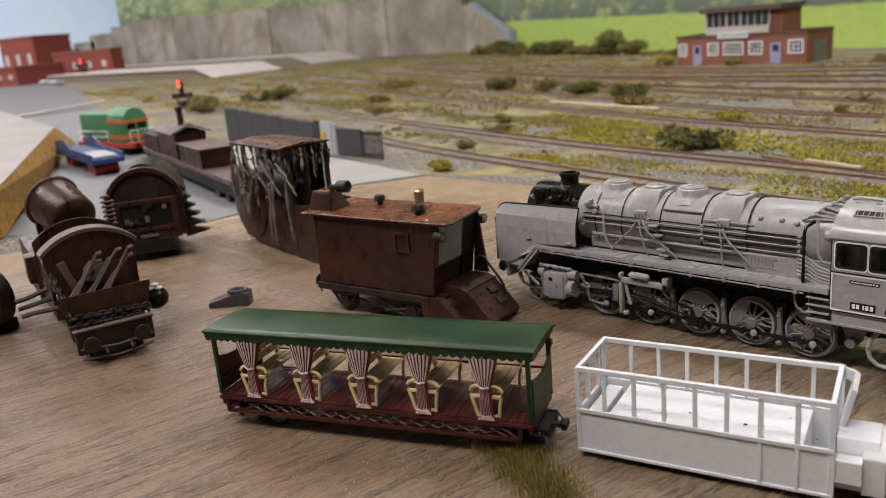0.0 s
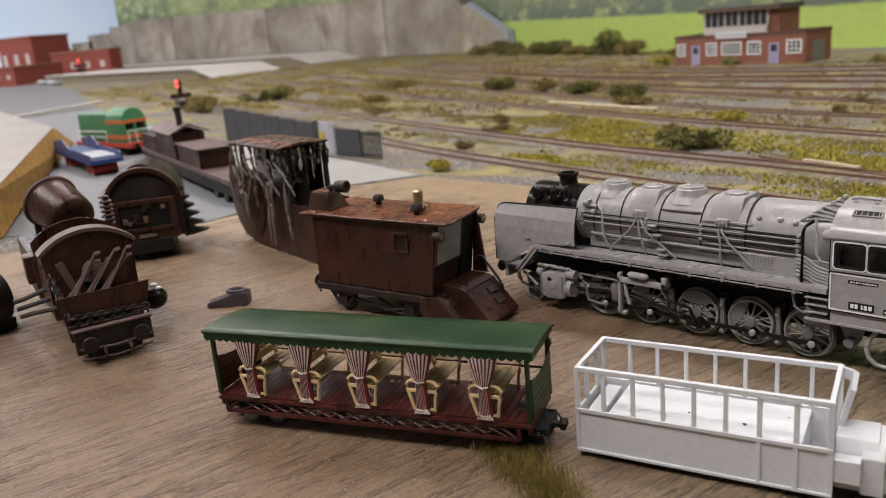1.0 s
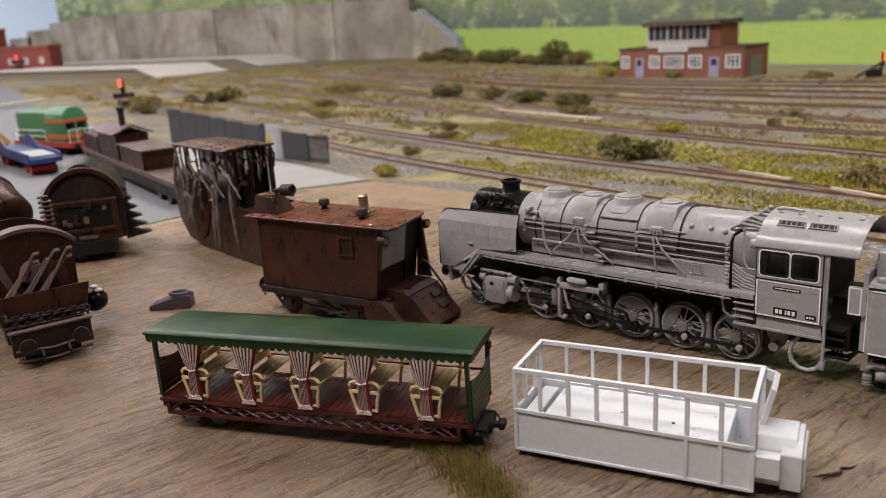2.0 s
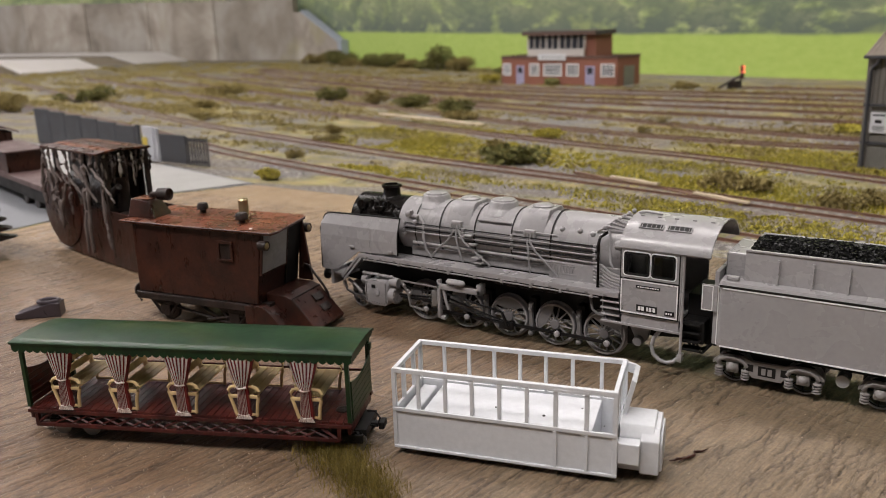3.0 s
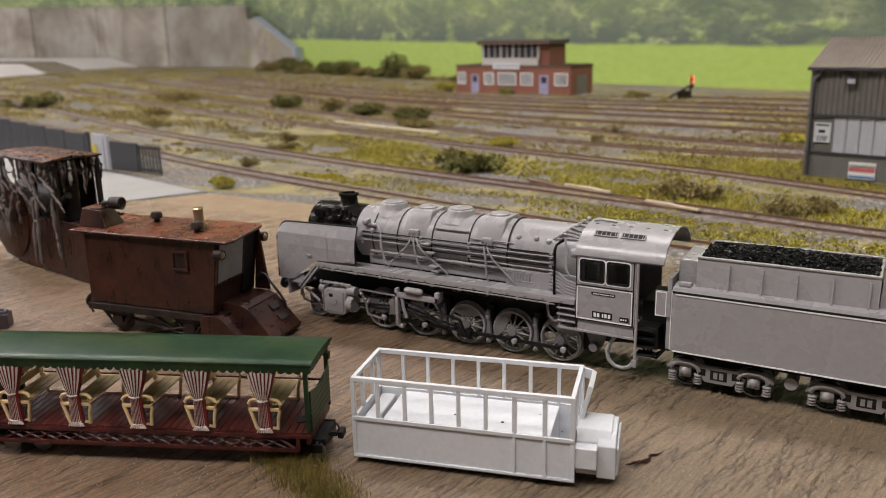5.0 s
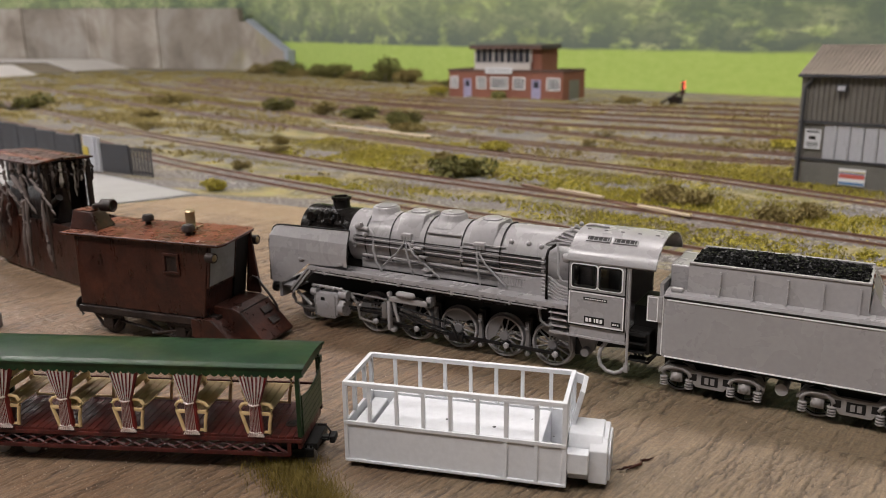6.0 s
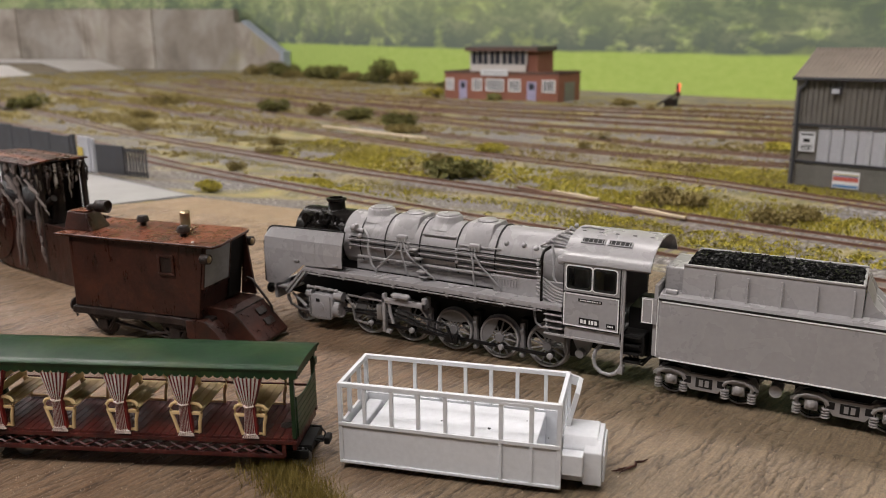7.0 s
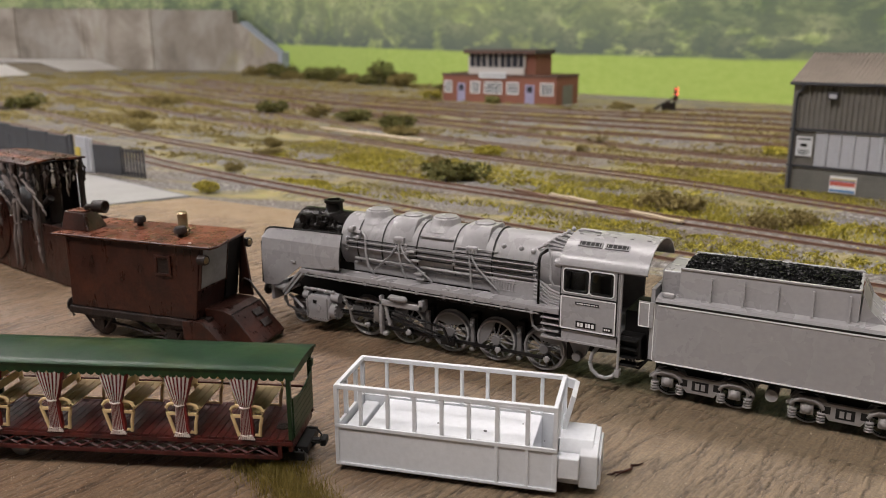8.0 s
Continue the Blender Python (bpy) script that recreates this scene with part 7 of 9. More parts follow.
def diesel():
    t = thing("diesel_locomotive", "green model diesel locomotive with orange bands and pale railings", "locomotive", (-72.5, 17.4, 0.06, 186))
    bm = B()
    prism(bm, arc((0, 3.9), 1.55, 10, 170, 8) + [(-1.6, 1.5), (1.6, 1.5)], 0.3, 4.0, "x", 0.05)
    body = part("cab", bm, M_LOCOGREEN, t, smooth=True)
    bm = B()
    box(bm, 4.0, 11.0, -1.2, 1.2, 1.5, 4.9, 0.25)
    part("hood", bm, M_LOCOGREEN, t)
    bm = B()
    box(bm, -0.8, 11.5, -1.65, 1.65, 0.9, 1.5, 0.05)
    part("footplate", bm, M_REDPAINT, t)
    for z0, z1 in ((1.9, 2.4), (3.7, 4.1)):
        bm = B()
        box(bm, 0.24, 3.9, -1.63, 1.63, z0, z1, 0.02)
        part("band", bm, M_ORANGE, body)
    for y in (-0.7, 0.7):
        bm = B()
        box(bm, 0.2, 0.4, y - 0.5, y + 0.5, 3.0, 3.7, 0.05)
        part("cab_window", bm, M_BLACK, body)
    for x, y in ((-0.6, -1.5), (-0.6, -0.5), (-0.6, 0.5), (-0.6, 1.5)):
        bm = B()
        tube(bm, [(x, y, 1.5), (x, y, 2.9), (x, y + 0.9 if y < 1 else y, 2.9)], 0.06, 6)
        part("railing", bm, M_LINE, t)
    for y in (-1.6, 1.6):
        bm = B()
        tube(bm, [(4.2, y, 1.5), (4.2, y, 2.8), (10.8, y, 2.8), (10.8, y, 1.5)], 0.06, 6)
        tube(bm, [(4.2, y, 2.15), (10.8, y, 2.15)], 0.05, 6)
        part("railing", bm, M_LINE, t)
    for x in (1.4, 3.6, 7.5, 9.7):
        bm = B()
        cyl(bm, (x, -1.1, 0.5), (x, 1.1, 0.5), 0.5, n=18)
        part("wheelset", bm, M_MATBLACK, t, smooth=True)
    for y in (-1.0, 1.0):
        bm = B()
        lathe(bm, (-0.8, y, 1.15), (-1, 0, 0), [(0.15, 0), (0.15, 0.3), (0.3, 0.35), (0.28, 0.42), (0, 0.45)], 12)
        part("buffer", bm, M_MATBLACK, t, smooth=True)


def blue_wagon():
    t = thing("flat_wagon", "dark blue model wagon with white load and red wheels", "model wagon", (-60.0, 8.0, 0.06, 170))
    bm = B()
    box(bm, 0, 17, -1.6, 1.6, 1.2, 1.7, 0.05)
    part("deck", bm, M_BLUE, t)
    bm = B()
    prism(bm, [(0.0, 1.7), (17, 1.7), (17, 2.6), (12.0, 3.1), (9.0, 2.2), (0.0, 2.2)], -1.6, -1.45, "y", 0.03)
    prism(bm, [(0.0, 1.7), (17, 1.7), (17, 2.6), (12.0, 3.1), (9.0, 2.2), (0.0, 2.2)], 1.45, 1.6, "y", 0.03)
    part("side_wall", bm, M_BLUE, t)
    bm = B()
    box(bm, 1.0, 6.5, -1.2, 1.2, 1.7, 1.95, 0.08)
    part("load", bm, M_LIGHTPANEL, t, "flat white load")
    for x in (1.6, 3.4, 12, 14):
        bm = B()
        cyl(bm, (x, -1.2, 0.55), (x, 1.2, 0.55), 0.5, n=18)
        part("wheelset", bm, M_REDPAINT, t, smooth=True)


def shed_wagon():
    t = thing("shed_wagon", "brown flat wagon carrying a small shed with chimney", "model wagon", (-36.5, 7.6, 0.06, 165.5))
    bm = B()
    box(bm, -5, 26, -1.5, 1.5, 1.55, 1.95, 0.04)
    part("deck", bm, M_PINKRUST, t)
    bm = B()
    box(bm, -4.7, 25.5, -1.3, 1.3, 0.6, 1.55, 0.04)
    part("underframe", bm, M_MATBLACK, t)
    for x in (-2.5, 0.1, 20.5, 23.5):
        bm = B()
        cyl(bm, (x, -1.2, 0.5), (x, 1.2, 0.5), 0.5, n=18)
        part("wheelset", bm, M_IRON, t, smooth=True)
    bm = B()
    box(bm, 11.0, 18.0, -1.4, 1.4, 1.95, 4.3, 0.05)
    shed = part("shed", bm, M_RUST, t)
    bm = B()
    prism(bm, [(-1.8, 4.2), (0, 4.95), (1.8, 4.2), (1.8, 4.32), (0, 5.1), (-1.8, 4.32)], 10.6, 18.4, "x", 0.02)
    part("shed_roof", bm, M_PINKRUST, shed)
    bm = B()
    cyl(bm, (12.4, 0.3, 4.5), (12.4, 0.3, 6.3), 0.28, n=12)
    cyl(bm, (12.4, 0.3, 6.2), (12.4, 0.3, 6.5), 0.36, n=12)
    part("chimney", bm, M_IRON, shed, smooth=True)
    bm = B()
    box(bm, 18.5, 25.0, -1.4, 1.4, 1.95, 3.6, 0.05)
    part("crate", bm, M_RUST, t)
    bm = B()
    box(bm, 3.0, 10.0, -1.4, 1.4, 1.95, 3.5, 0.05)
    part("crate", bm, M_RUST, t)
    bm = B()
    box(bm, 2.6, 10.4, -1.6, 1.6, 3.5, 3.62, 0.03)
    part("crate_lid", bm, M_PINKRUST, t)


def fence():
    t = thing("yard_fence", "charcoal panel fence with a pale gate post at the yard edge", "fence", (0, 0, 0.06, 0))
    a, b = Vector((-70.5, 27.9)), Vector((-47.5, 24.3))
    n = 6
    d = (b - a) / n
    turn = math.degrees(math.atan2(d.y, d.x))
    for k in range(n):
        p = a + d * k
        bm = B()
        m = pose(p.x, p.y, 0, 0, 0, turn)
        box(bm, 0.05, d.length - 0.05, -0.12, 0.12, 0.0, 4.0 - 0.16 * k, 0.03, m)
        part("panel", bm, M_CHARCOAL, t)
    for p, w, h, mat in (((-47.0, 24.2), 0.28, 3.4, M_CHARCOAL), ((-45.2, 24.05), 0.95, 3.3, M_LIGHTPANEL), ((-43.9, 23.9), 0.22, 3.2, M_LIGHTPANEL)):
        bm = B()
        box(bm, -w, w, -0.15, 0.15, 0, h, 0.03, pose(p[0], p[1], 0, 0, 0, turn))
        post = part("gate_post", bm, mat, t)
    bm = B()
    box(bm, -0.5, 0.4, -0.2, -0.155, 1.2, 2.3, 0.02, pose(-45.6, 24.05, 0, 0, 0, turn))
    part("warning_panel", bm, M_YELLOW, t, "yellow panel on the gate post")
    bm = B()
    box(bm, 0, 4.0, -0.1, 0.1, 0.1, 2.75, 0.03, pose(-43.4, 23.85, 0, 0, 0, -3))
    part("panel", bm, M_CHARCOAL, t)
    for k in range(7):
        bm = B()
        box(bm, -0.07, 0.07, -0.07, 0.07, 0, 2.6, 0, pose(-39.2 + 0.42 * k, 23.7, 0, 0, 0, 0))
        part("gate_bar", bm, M_CHARCOAL, t)
    bm = B()
    for z in (0.3, 2.3):
        box(bm, -39.3, -36.6, 23.63, 23.77, z, z + 0.15)
    part("gate_rail", bm, M_CHARCOAL, t)


slab()
diesel()
blue_wagon()
shed_wagon()
fence()


def dark_wheel():
    t = thing("loose_wheel_block", "dark iron wheel block at the edge of the board", "metal part", (-18.95, -16.05, 0.05, 30))
    bm = B()
    lathe(bm, (0, 0, 1.6), (0, 1, 0), [(0.3, -0.5), (1.5, -0.5), (1.6, -0.4), (1.6, 0.4), (1.5, 0.5), (0.3, 0.5)], 28)
    part("wheel", bm, M_IRON, t, smooth=True)
    bm = B()
    box(bm, -1.0, 1.0, -0.9, 0.9, 0.0, 0.5, 0.05)
    part("base", bm, M_MATBLACK, t)


dark_wheel()


# ---- railway landscape: tracks, buildings, walls, plants ----
M_RAIL = paint("rusty_rail", (0.19, 0.105, 0.075), 0.5, 0.2, amount=0.4, dirt_or_shade=(0.26, 0.17, 0.12), relief=0.0)
M_SLEEPER = paint("brown_sleeper", (0.135, 0.112, 0.094), 0.9, amount=0.8, dirt_or_shade=(0.22, 0.20, 0.18), relief=0.004)
M_BED = paint("grey_ballast_bed", (0.165, 0.145, 0.128), 0.95, amount=0.6, dirt_or_shade=(0.10, 0.075, 0.055), grain=3.5, coarse=0.3, relief=0.06, spec=0.2)
M_BRICK = paint("red_brick", (0.26, 0.105, 0.07), 0.85, amount=0.3, dirt_or_shade=(0.20, 0.09, 0.06), grain=2.5, coarse=0.5, relief=0.01)
M_GREYBRICK = paint("grey_brick", (0.19, 0.185, 0.165), 0.85, amount=0.35, dirt_or_shade=(0.12, 0.12, 0.11), relief=0.01)
M_CLAD = paint("grey_brown_cladding", (0.165, 0.155, 0.138), 0.6, amount=0.5, dirt_or_shade=(0.10, 0.092, 0.08), coarse=0.35, relief=0.004)
M_ROOFCLAD = paint("weathered_roof_sheet", (0.20, 0.165, 0.13), 0.75, amount=0.5, dirt_or_shade=(0.13, 0.11, 0.09), coarse=0.4, relief=0.004)
M_DARKROOF = paint("dark_felt_roof", (0.085, 0.075, 0.07), 0.85, amount=0.4, relief=0.004)


def concrete_material(name="streaked_concrete", tone=1.0):
    """Weathered cast concrete with run-off streaks down its face."""
    m, nt, b = material(name)
    v = coords(nt)
    runs = noise_tex(nt, coords(nt, (1, 1, 0.12)), 0.10, 7, 0.65, 0.3)
    cloud = noise_tex(nt, v, 0.05, 5, 0.6, 0.5)
    grit = noise_tex(nt, v, 1.2, 4)
    c = ramp(nt, cloud, [(0.36, [k * tone for k in (0.235, 0.205, 0.17)]), (0.5, [k * tone for k in (0.36, 0.32, 0.27)]), (0.64, [k * tone for k in (0.46, 0.43, 0.385)])])
    c = mix(nt, ramp(nt, runs, [(0.35, (0.35,) * 3), (0.60, (0, 0, 0))]), c, (0.20, 0.18, 0.15))
    c = mix(nt, ramp(nt, noise_tex(nt, v, 0.03, 4), [(0.62, (0, 0, 0)), (0.72, (0.5,) * 3)]), c, (0.30, 0.28, 0.12))
    nt.links.new(c, b.inputs["Base Color"])
    b.inputs["Roughness"].default_value = 0.9
    bump(nt, b, grit, 0.4, 0.1)
    return m


M_CONC = concrete_material()
M_CONCWARM = concrete_material("dingy_concrete", 0.82)
M_PLATFORMSIDE = paint("tan_platform_wall", (0.22, 0.185, 0.13), 0.85, amount=0.3, relief=0.01)
M_PLATFORM = paint("pale_platform", (0.56, 0.53, 0.51), 0.8, amount=0.3, dirt_or_shade=(0.42, 0.38, 0.34), coarse=0.05, relief=0.01)
M_WINDOWDARK = paint("dark_window_glass", (0.05, 0.055, 0.07), 0.15, amount=0.2, relief=0.0)
M_LILAC = paint("lilac_door_paint", (0.36, 0.34, 0.50), 0.5, amount=0.2, relief=0.0)
M_TIMBER = paint("bare_timber", (0.58, 0.48, 0.34), 0.75, amount=0.3, dirt_or_shade=(0.33, 0.25, 0.16), grain=2, coarse=0.4, relief=0.01)
M_REDGLOW = glow("red_lamp_glow", (1.0, 0.085, 0.07), 3.0)

TRACKS = [
    [(-240, 98), (-150, 65), (-105, 51.5), (-65, 39), (-42, 30.5), (-21, 25), (10, 18.6), (60, 10)],
    [(-230, 113), (-150, 80), (-100, 60.5), (-65, 47), (-26, 35.6), (-6, 31.2), (12, 27.2), (22, 24.9), (60, 17)],
    [(-200, 120), (-120, 87), (-75, 69.5), (-30, 53.5), (-12, 48), (6, 43), (21.3, 36.8), (60, 22)],
    [(-180, 141), (-110, 107), (-60, 86), (-13.7, 68), (6, 61), (24, 58.5), (70, 52)],
    [(-150, 134), (-70, 93), (-26, 79), (11, 73.2), (70, 64)],
    [(-160, 152), (-110, 121), (-57, 98.5), (9, 90), (70, 82)],
    [(-175, 168), (-114, 137), (-60, 113.5), (-24, 107.5), (7, 106), (70, 102)],
    [(-14, 118.3), (30, 113), (70, 108)],
    [(-165, 146), (-92, 110.5), (-42, 91), (10, 81.8), (70, 73)],
    [(-168, 160), (-112, 129), (-58, 106), (8, 98.2), (70, 92)],
    [(-190, 130), (-114, 97), (-66, 78), (-22, 60), (-4, 55.2), (10, 54.0), (26, 55.5)],
]


def smooth_line(pts, step):
    """Points at even steps on a soft curve through pts, with their headings."""
    pts = [Vector((p[0], p[1], 0)) for p in pts]
    full = [pts[0] * 2 - pts[1]] + pts + [pts[-1] * 2 - pts[-2]]
    dense = []
    for i in range(1, len(full) - 2):
        p0, p1, p2, p3 = full[i - 1:i + 3]
        for k in range(24):
            u = k / 24
            dense.append(0.5 * ((2 * p1) + (p2 - p0) * u + (2 * p0 - 5 * p1 + 4 * p2 - p3) * u * u + (3 * p1 - p0 - 3 * p2 + p3) * u ** 3))
    dense.append(pts[-1])
    out, left = [], 0.0
    for a, b in zip(dense, dense[1:]):
        d = (b - a)
        ln = d.length
        while left <= ln:
            out.append((a + d * (left / ln), math.atan2(d.y, d.x)))
            left += step
        left -= ln
    return out


def sleeper_mesh():
    bm = B()
    box(bm, -0.16, 0.16, -1.45, 1.45, 0, 0.1)
    me = bpy.data.meshes.new("sleeper")
    bmesh.ops.scale(bm, vec=(CM, CM, CM), verts=bm.verts)
    bm.to_mesh(me)
    bm.free()
    me.materials.append(M_SLEEPER)
    return me


SLEEPER = sleeper_mesh()


def track(pts):
    t = thing("railway_track", "rusty model railway track on dark sleepers in grey ballast", "track", (0, 0, 0, 0), "yard tracks")
    rnd = random.Random(len(pts) * 7 + int(pts[0][0]))
    line = smooth_line(pts, 2.0)
    bm = B()
    rows = []
    for p, a in line:
        n = Vector((-math.sin(a), math.cos(a), 0))
        rows.append([bm.verts.new(p + n * y + Vector((0, 0, z))) for y, z in ((-2.3, 0.0), (-1.7, 0.16), (1.7, 0.16), (2.3, 0.0))])
    for r, s in zip(rows, rows[1:]):
        for j in range(3):
            bm.faces.new((r[j], s[j], s[j + 1], r[j + 1]))
    part("ballast_bed", bm, M_BALLAST, t)
    for side in (-0.83, 0.83):
        bm = B()
        rows = []
        for p, a in line:
            n = Vector((-math.sin(a), math.cos(a), 0))
            rows.append([bm.verts.new(p + n * (side + y) + Vector((0, 0, z))) for y, z in ((-0.085, 0.17), (-0.025, 0.195), (-0.025, 0.30), (-0.042, 0.315), (-0.042, 0.35), (0.042, 0.35), (0.042, 0.315), (0.025, 0.30), (0.025, 0.195), (0.085, 0.17))])
        for r, s in zip(rows, rows[1:]):
            for j in range(9):
                bm.faces.new((r[j], s[j], s[j + 1], r[j + 1]))
        part("rail", bm, M_RAIL, t)
    verts, faces = [], []
    for p, a in smooth_line(pts, 0.85):
        a += rnd.uniform(-0.02, 0.02)
        d, n = Vector((math.cos(a), math.sin(a), 0)), Vector((-math.sin(a), math.cos(a), 0))
        if -32 < p.x < 42 and p.y < 46:
            o = new("sleeper", SLEEPER)
            o.parent = t
            o.matrix_basis = Matrix.Translation((p.x * CM, p.y * CM, (0.075 + rnd.uniform(-0.014, 0.012)) * CM)) @ pose(0, 0, 0, 0, 0, math.degrees(a))
            continue
        i = len(verts)
        h = 0.172 + rnd.uniform(-0.014, 0.012)
        for z in (0.1, h):
            for sx, sy in ((-1, -1), (1, -1), (1, 1), (-1, 1)):
                verts.append((p + d * 0.16 * sx + n * 1.45 * sy + Vector((0, 0, z))) * CM)
        faces += [[i + 4, i + 5, i + 6, i + 7], [i, i + 1, i + 5, i + 4], [i + 1, i + 2, i + 6, i + 5], [i + 2, i + 3, i + 7, i + 6], [i + 3, i, i + 4, i + 7]]
    me = bpy.data.meshes.new("sleeper_row")
    me.from_pydata([tuple(v) for v in verts], [], faces)
    me.materials.append(M_SLEEPER)
    ob = new("sleeper_row", me)
    ob.parent = t
    tagged(ob, kind="stuff")


for pts in TRACKS:
    track(pts)


def signal_box():
    t = thing("signal_box", "two-storey red brick signal box with white windows and flat dark roof", "building", (-47.2, 124.9, 0, -6))
    L, D, Hh = 12.9, 4.6, 5.46

    def u(v):
        return -L + 2 * L * v
    bm = B()
    for y in (-D, D - 0.3):
        box(bm, -L, L, y, y + 0.3, 0, Hh)
    for x in (-L, L - 0.3):
        box(bm, x, x + 0.3, -D + 0.3, D - 0.3, 0, Hh)
    wall = part("wall", bm, M_BRICK, t)
    bm = B()
    box(bm, -L + 0.1, L - 0.1, -D + 0.1, D - 0.1, 5.0, 5.2)
    part("flat_roof", bm, M_DARKROOF, t)
    bm = B()
    for q in ((-L - 0.12, L + 0.12, -D - 0.12, -D + 0.35), (-L - 0.12, L + 0.12, D - 0.35, D + 0.12), (-L - 0.12, -L + 0.35, -D + 0.35, D - 0.35), (L - 0.35, L + 0.12, -D + 0.35, D - 0.35)):
        box(bm, *q, Hh - 0.35, Hh + 0.08)
    part("parapet", bm, M_DARKBRICK, t, "dark coping round the roof")

    def window(x0, x1, z0, z1, nx, nz):
        bm = B()
        box(bm, x0, x1, -D - 0.06, -D - 0.02, z0, z1)
        w = part("window", bm, M_WINDOWDARK, wall)
        bm = B()
        for k in range(nx + 1):
            x = x0 + (x1 - x0) * k / nx
            r = 0.12 if k in (0, nx) else 0.06
            box(bm, x - r, x + r, -D - 0.14, -D - 0.06, z0 - 0.1, z1 + 0.1)
        for k in range(nz + 1):
            z = z0 + (z1 - z0) * k / nz
            r = 0.12 if k in (0, nz) else 0.06
            box(bm, x0, x1, -D - 0.15, -D - 0.07, z - r, z + r)
        part("window_frame", bm, M_LINE, w, "white window frame")
    for a, b, nx in ((0.015, 0.09, 3), (0.26, 0.35, 3), (0.385, 0.545, 5), (0.585, 0.69, 3), (0.87, 0.98, 3)):
        window(u(a) + 0.15, u(b) - 0.15, 1.9, 4.0, nx, 3)
    for a, b in ((0.14, 0.21), (0.745, 0.82)):
        bm = B()
        box(bm, u(a), u(b), -D - 0.08, -D - 0.02, 0, 3.7)
        d = part("door", bm, M_LILAC, wall, "pale lilac door")
        bm = B()
        box(bm, u(a) + 0.4, u(b) - 0.4, -D - 0.1, -D - 0.08, 2.2, 3.4)
        part("door_pane", bm, M_WINDOWDARK, d)
    bm = B()
    box(bm, L - 0.01, L + 0.06, -2.0, 2.2, 0, 3.6)
    part("garage_door", bm, M_GREYDK, wall, "grey garage door")
    bm = B()
    box(bm, u(0.345), u(0.58), -D - 0.35, -D - 0.15, 4.75, 5.95, 0.03)
    sg = part("name_board", bm, M_WHITE, t, "white name board")
    bm = B()
    for k in range(6):
        box(bm, u(0.375) + 0.85 * k, u(0.375) + 0.85 * k + 0.6, -D - 0.37, -D - 0.35, 5.25, 5.5)
    part("board_mark", bm, M_GREY, sg)
    # upper storey: glazed front, brick flank
    x0, x1, y0, y1 = -6.7, 8.0, -D + 0.3, 2.6
    bm = B()
    box(bm, x0, x1, y0 + 0.4, y1, 5.3, 9.4)
    up = part("upper_wall", bm, M_BRICK, t)
    bm = B()
    box(bm, x0 - 0.1, x1 - 2.2, y0 - 0.1, y0 + 0.45, 5.5, 6.9)
    part("white_sill", bm, M_PLATFORM, up)
    bm = B()
    box(bm, x0, x1 - 2.2, y0 + 0.1, y0 + 0.4, 6.9, 9.3)
    glz = part("glazing", bm, M_WINDOWDARK, up)
    n = 9
    for k in range(n + 1):
        bm = B()
        x = x0 + (x1 - 2.2 - x0) * k / n
        r = 0.22 if k in (0, 3, 5, n) else 0.09
        box(bm, x - r, x + r, y0, y0 + 0.3, 6.9, 9.3)
        part("mullion", bm, M_PLATFORM, glz)
    bm = B()
    box(bm, x0 - 0.7, x1 + 0.6, y0 - 1.0, y1 + 0.4, 9.4, 10.25, 0.05)
    part("roof", bm, M_DARKROOF, t)
    bm = B()
    box(bm, x0 - 0.75, x1 + 0.65, y0 - 1.05, y0 - 0.95, 9.45, 10.0)
    part("roof_fascia", bm, M_DARKBRICK, t)
    bm = B()
    rnd = random.Random(2)
    for k in range(60):
        ball(bm, (u(0.42) + rnd.random() * 2.6, -D - 0.9 + rnd.random() * 0.6, 0.3 + rnd.random() * 0.9), 0.35, u=6, v=4)
    part("door_shrub", bm, M_BUSH, t)


M_DARKBRICK = paint("dark_brick_coping", (0.12, 0.07, 0.055), 0.85, amount=0.3, relief=0.004)


def leaf_material(name, dark, light):
    m, nt, b = material(name)
    g = nt.nodes.new("ShaderNodeNewGeometry")
    c = ramp(nt, g.outputs["Random Per Island"], [(0.0, dark), (1.0, light)])
    v = coords(nt)
    c = mix(nt, ramp(nt, noise_tex(nt, v, 0.12, 3), [(0.4, (0, 0, 0)), (0.65, (0.6,) * 3)]), c, [0.5 * (d + l) * 0.8 for d, l in zip(dark, light)])
    nt.links.new(c, b.inputs["Base Color"])
    b.inputs["Roughness"].default_value = 0.85
    b.inputs["Specular IOR Level"].default_value = 0.15
    return m


M_BUSH = leaf_material("dark_green_scatter", (0.085, 0.09, 0.03), (0.22, 0.20, 0.07))
M_BUSHOLIVE = leaf_material("olive_scatter", (0.15, 0.115, 0.045), (0.32, 0.26, 0.10))
M_BUSHYELLOW = leaf_material("yellow_green_scatter", (0.16, 0.15, 0.025), (0.60, 0.51, 0.09))
M_GRASS = leaf_material("static_grass", (0.13, 0.12, 0.035), (0.44, 0.37, 0.13))
M_TUFT = leaf_material("olive_tuft_grass", (0.08, 0.065, 0.015), (0.33, 0.25, 0.07))
M_STRAW = leaf_material("straw_grass", (0.24, 0.195, 0.078), (0.41, 0.33, 0.135))
signal_box()


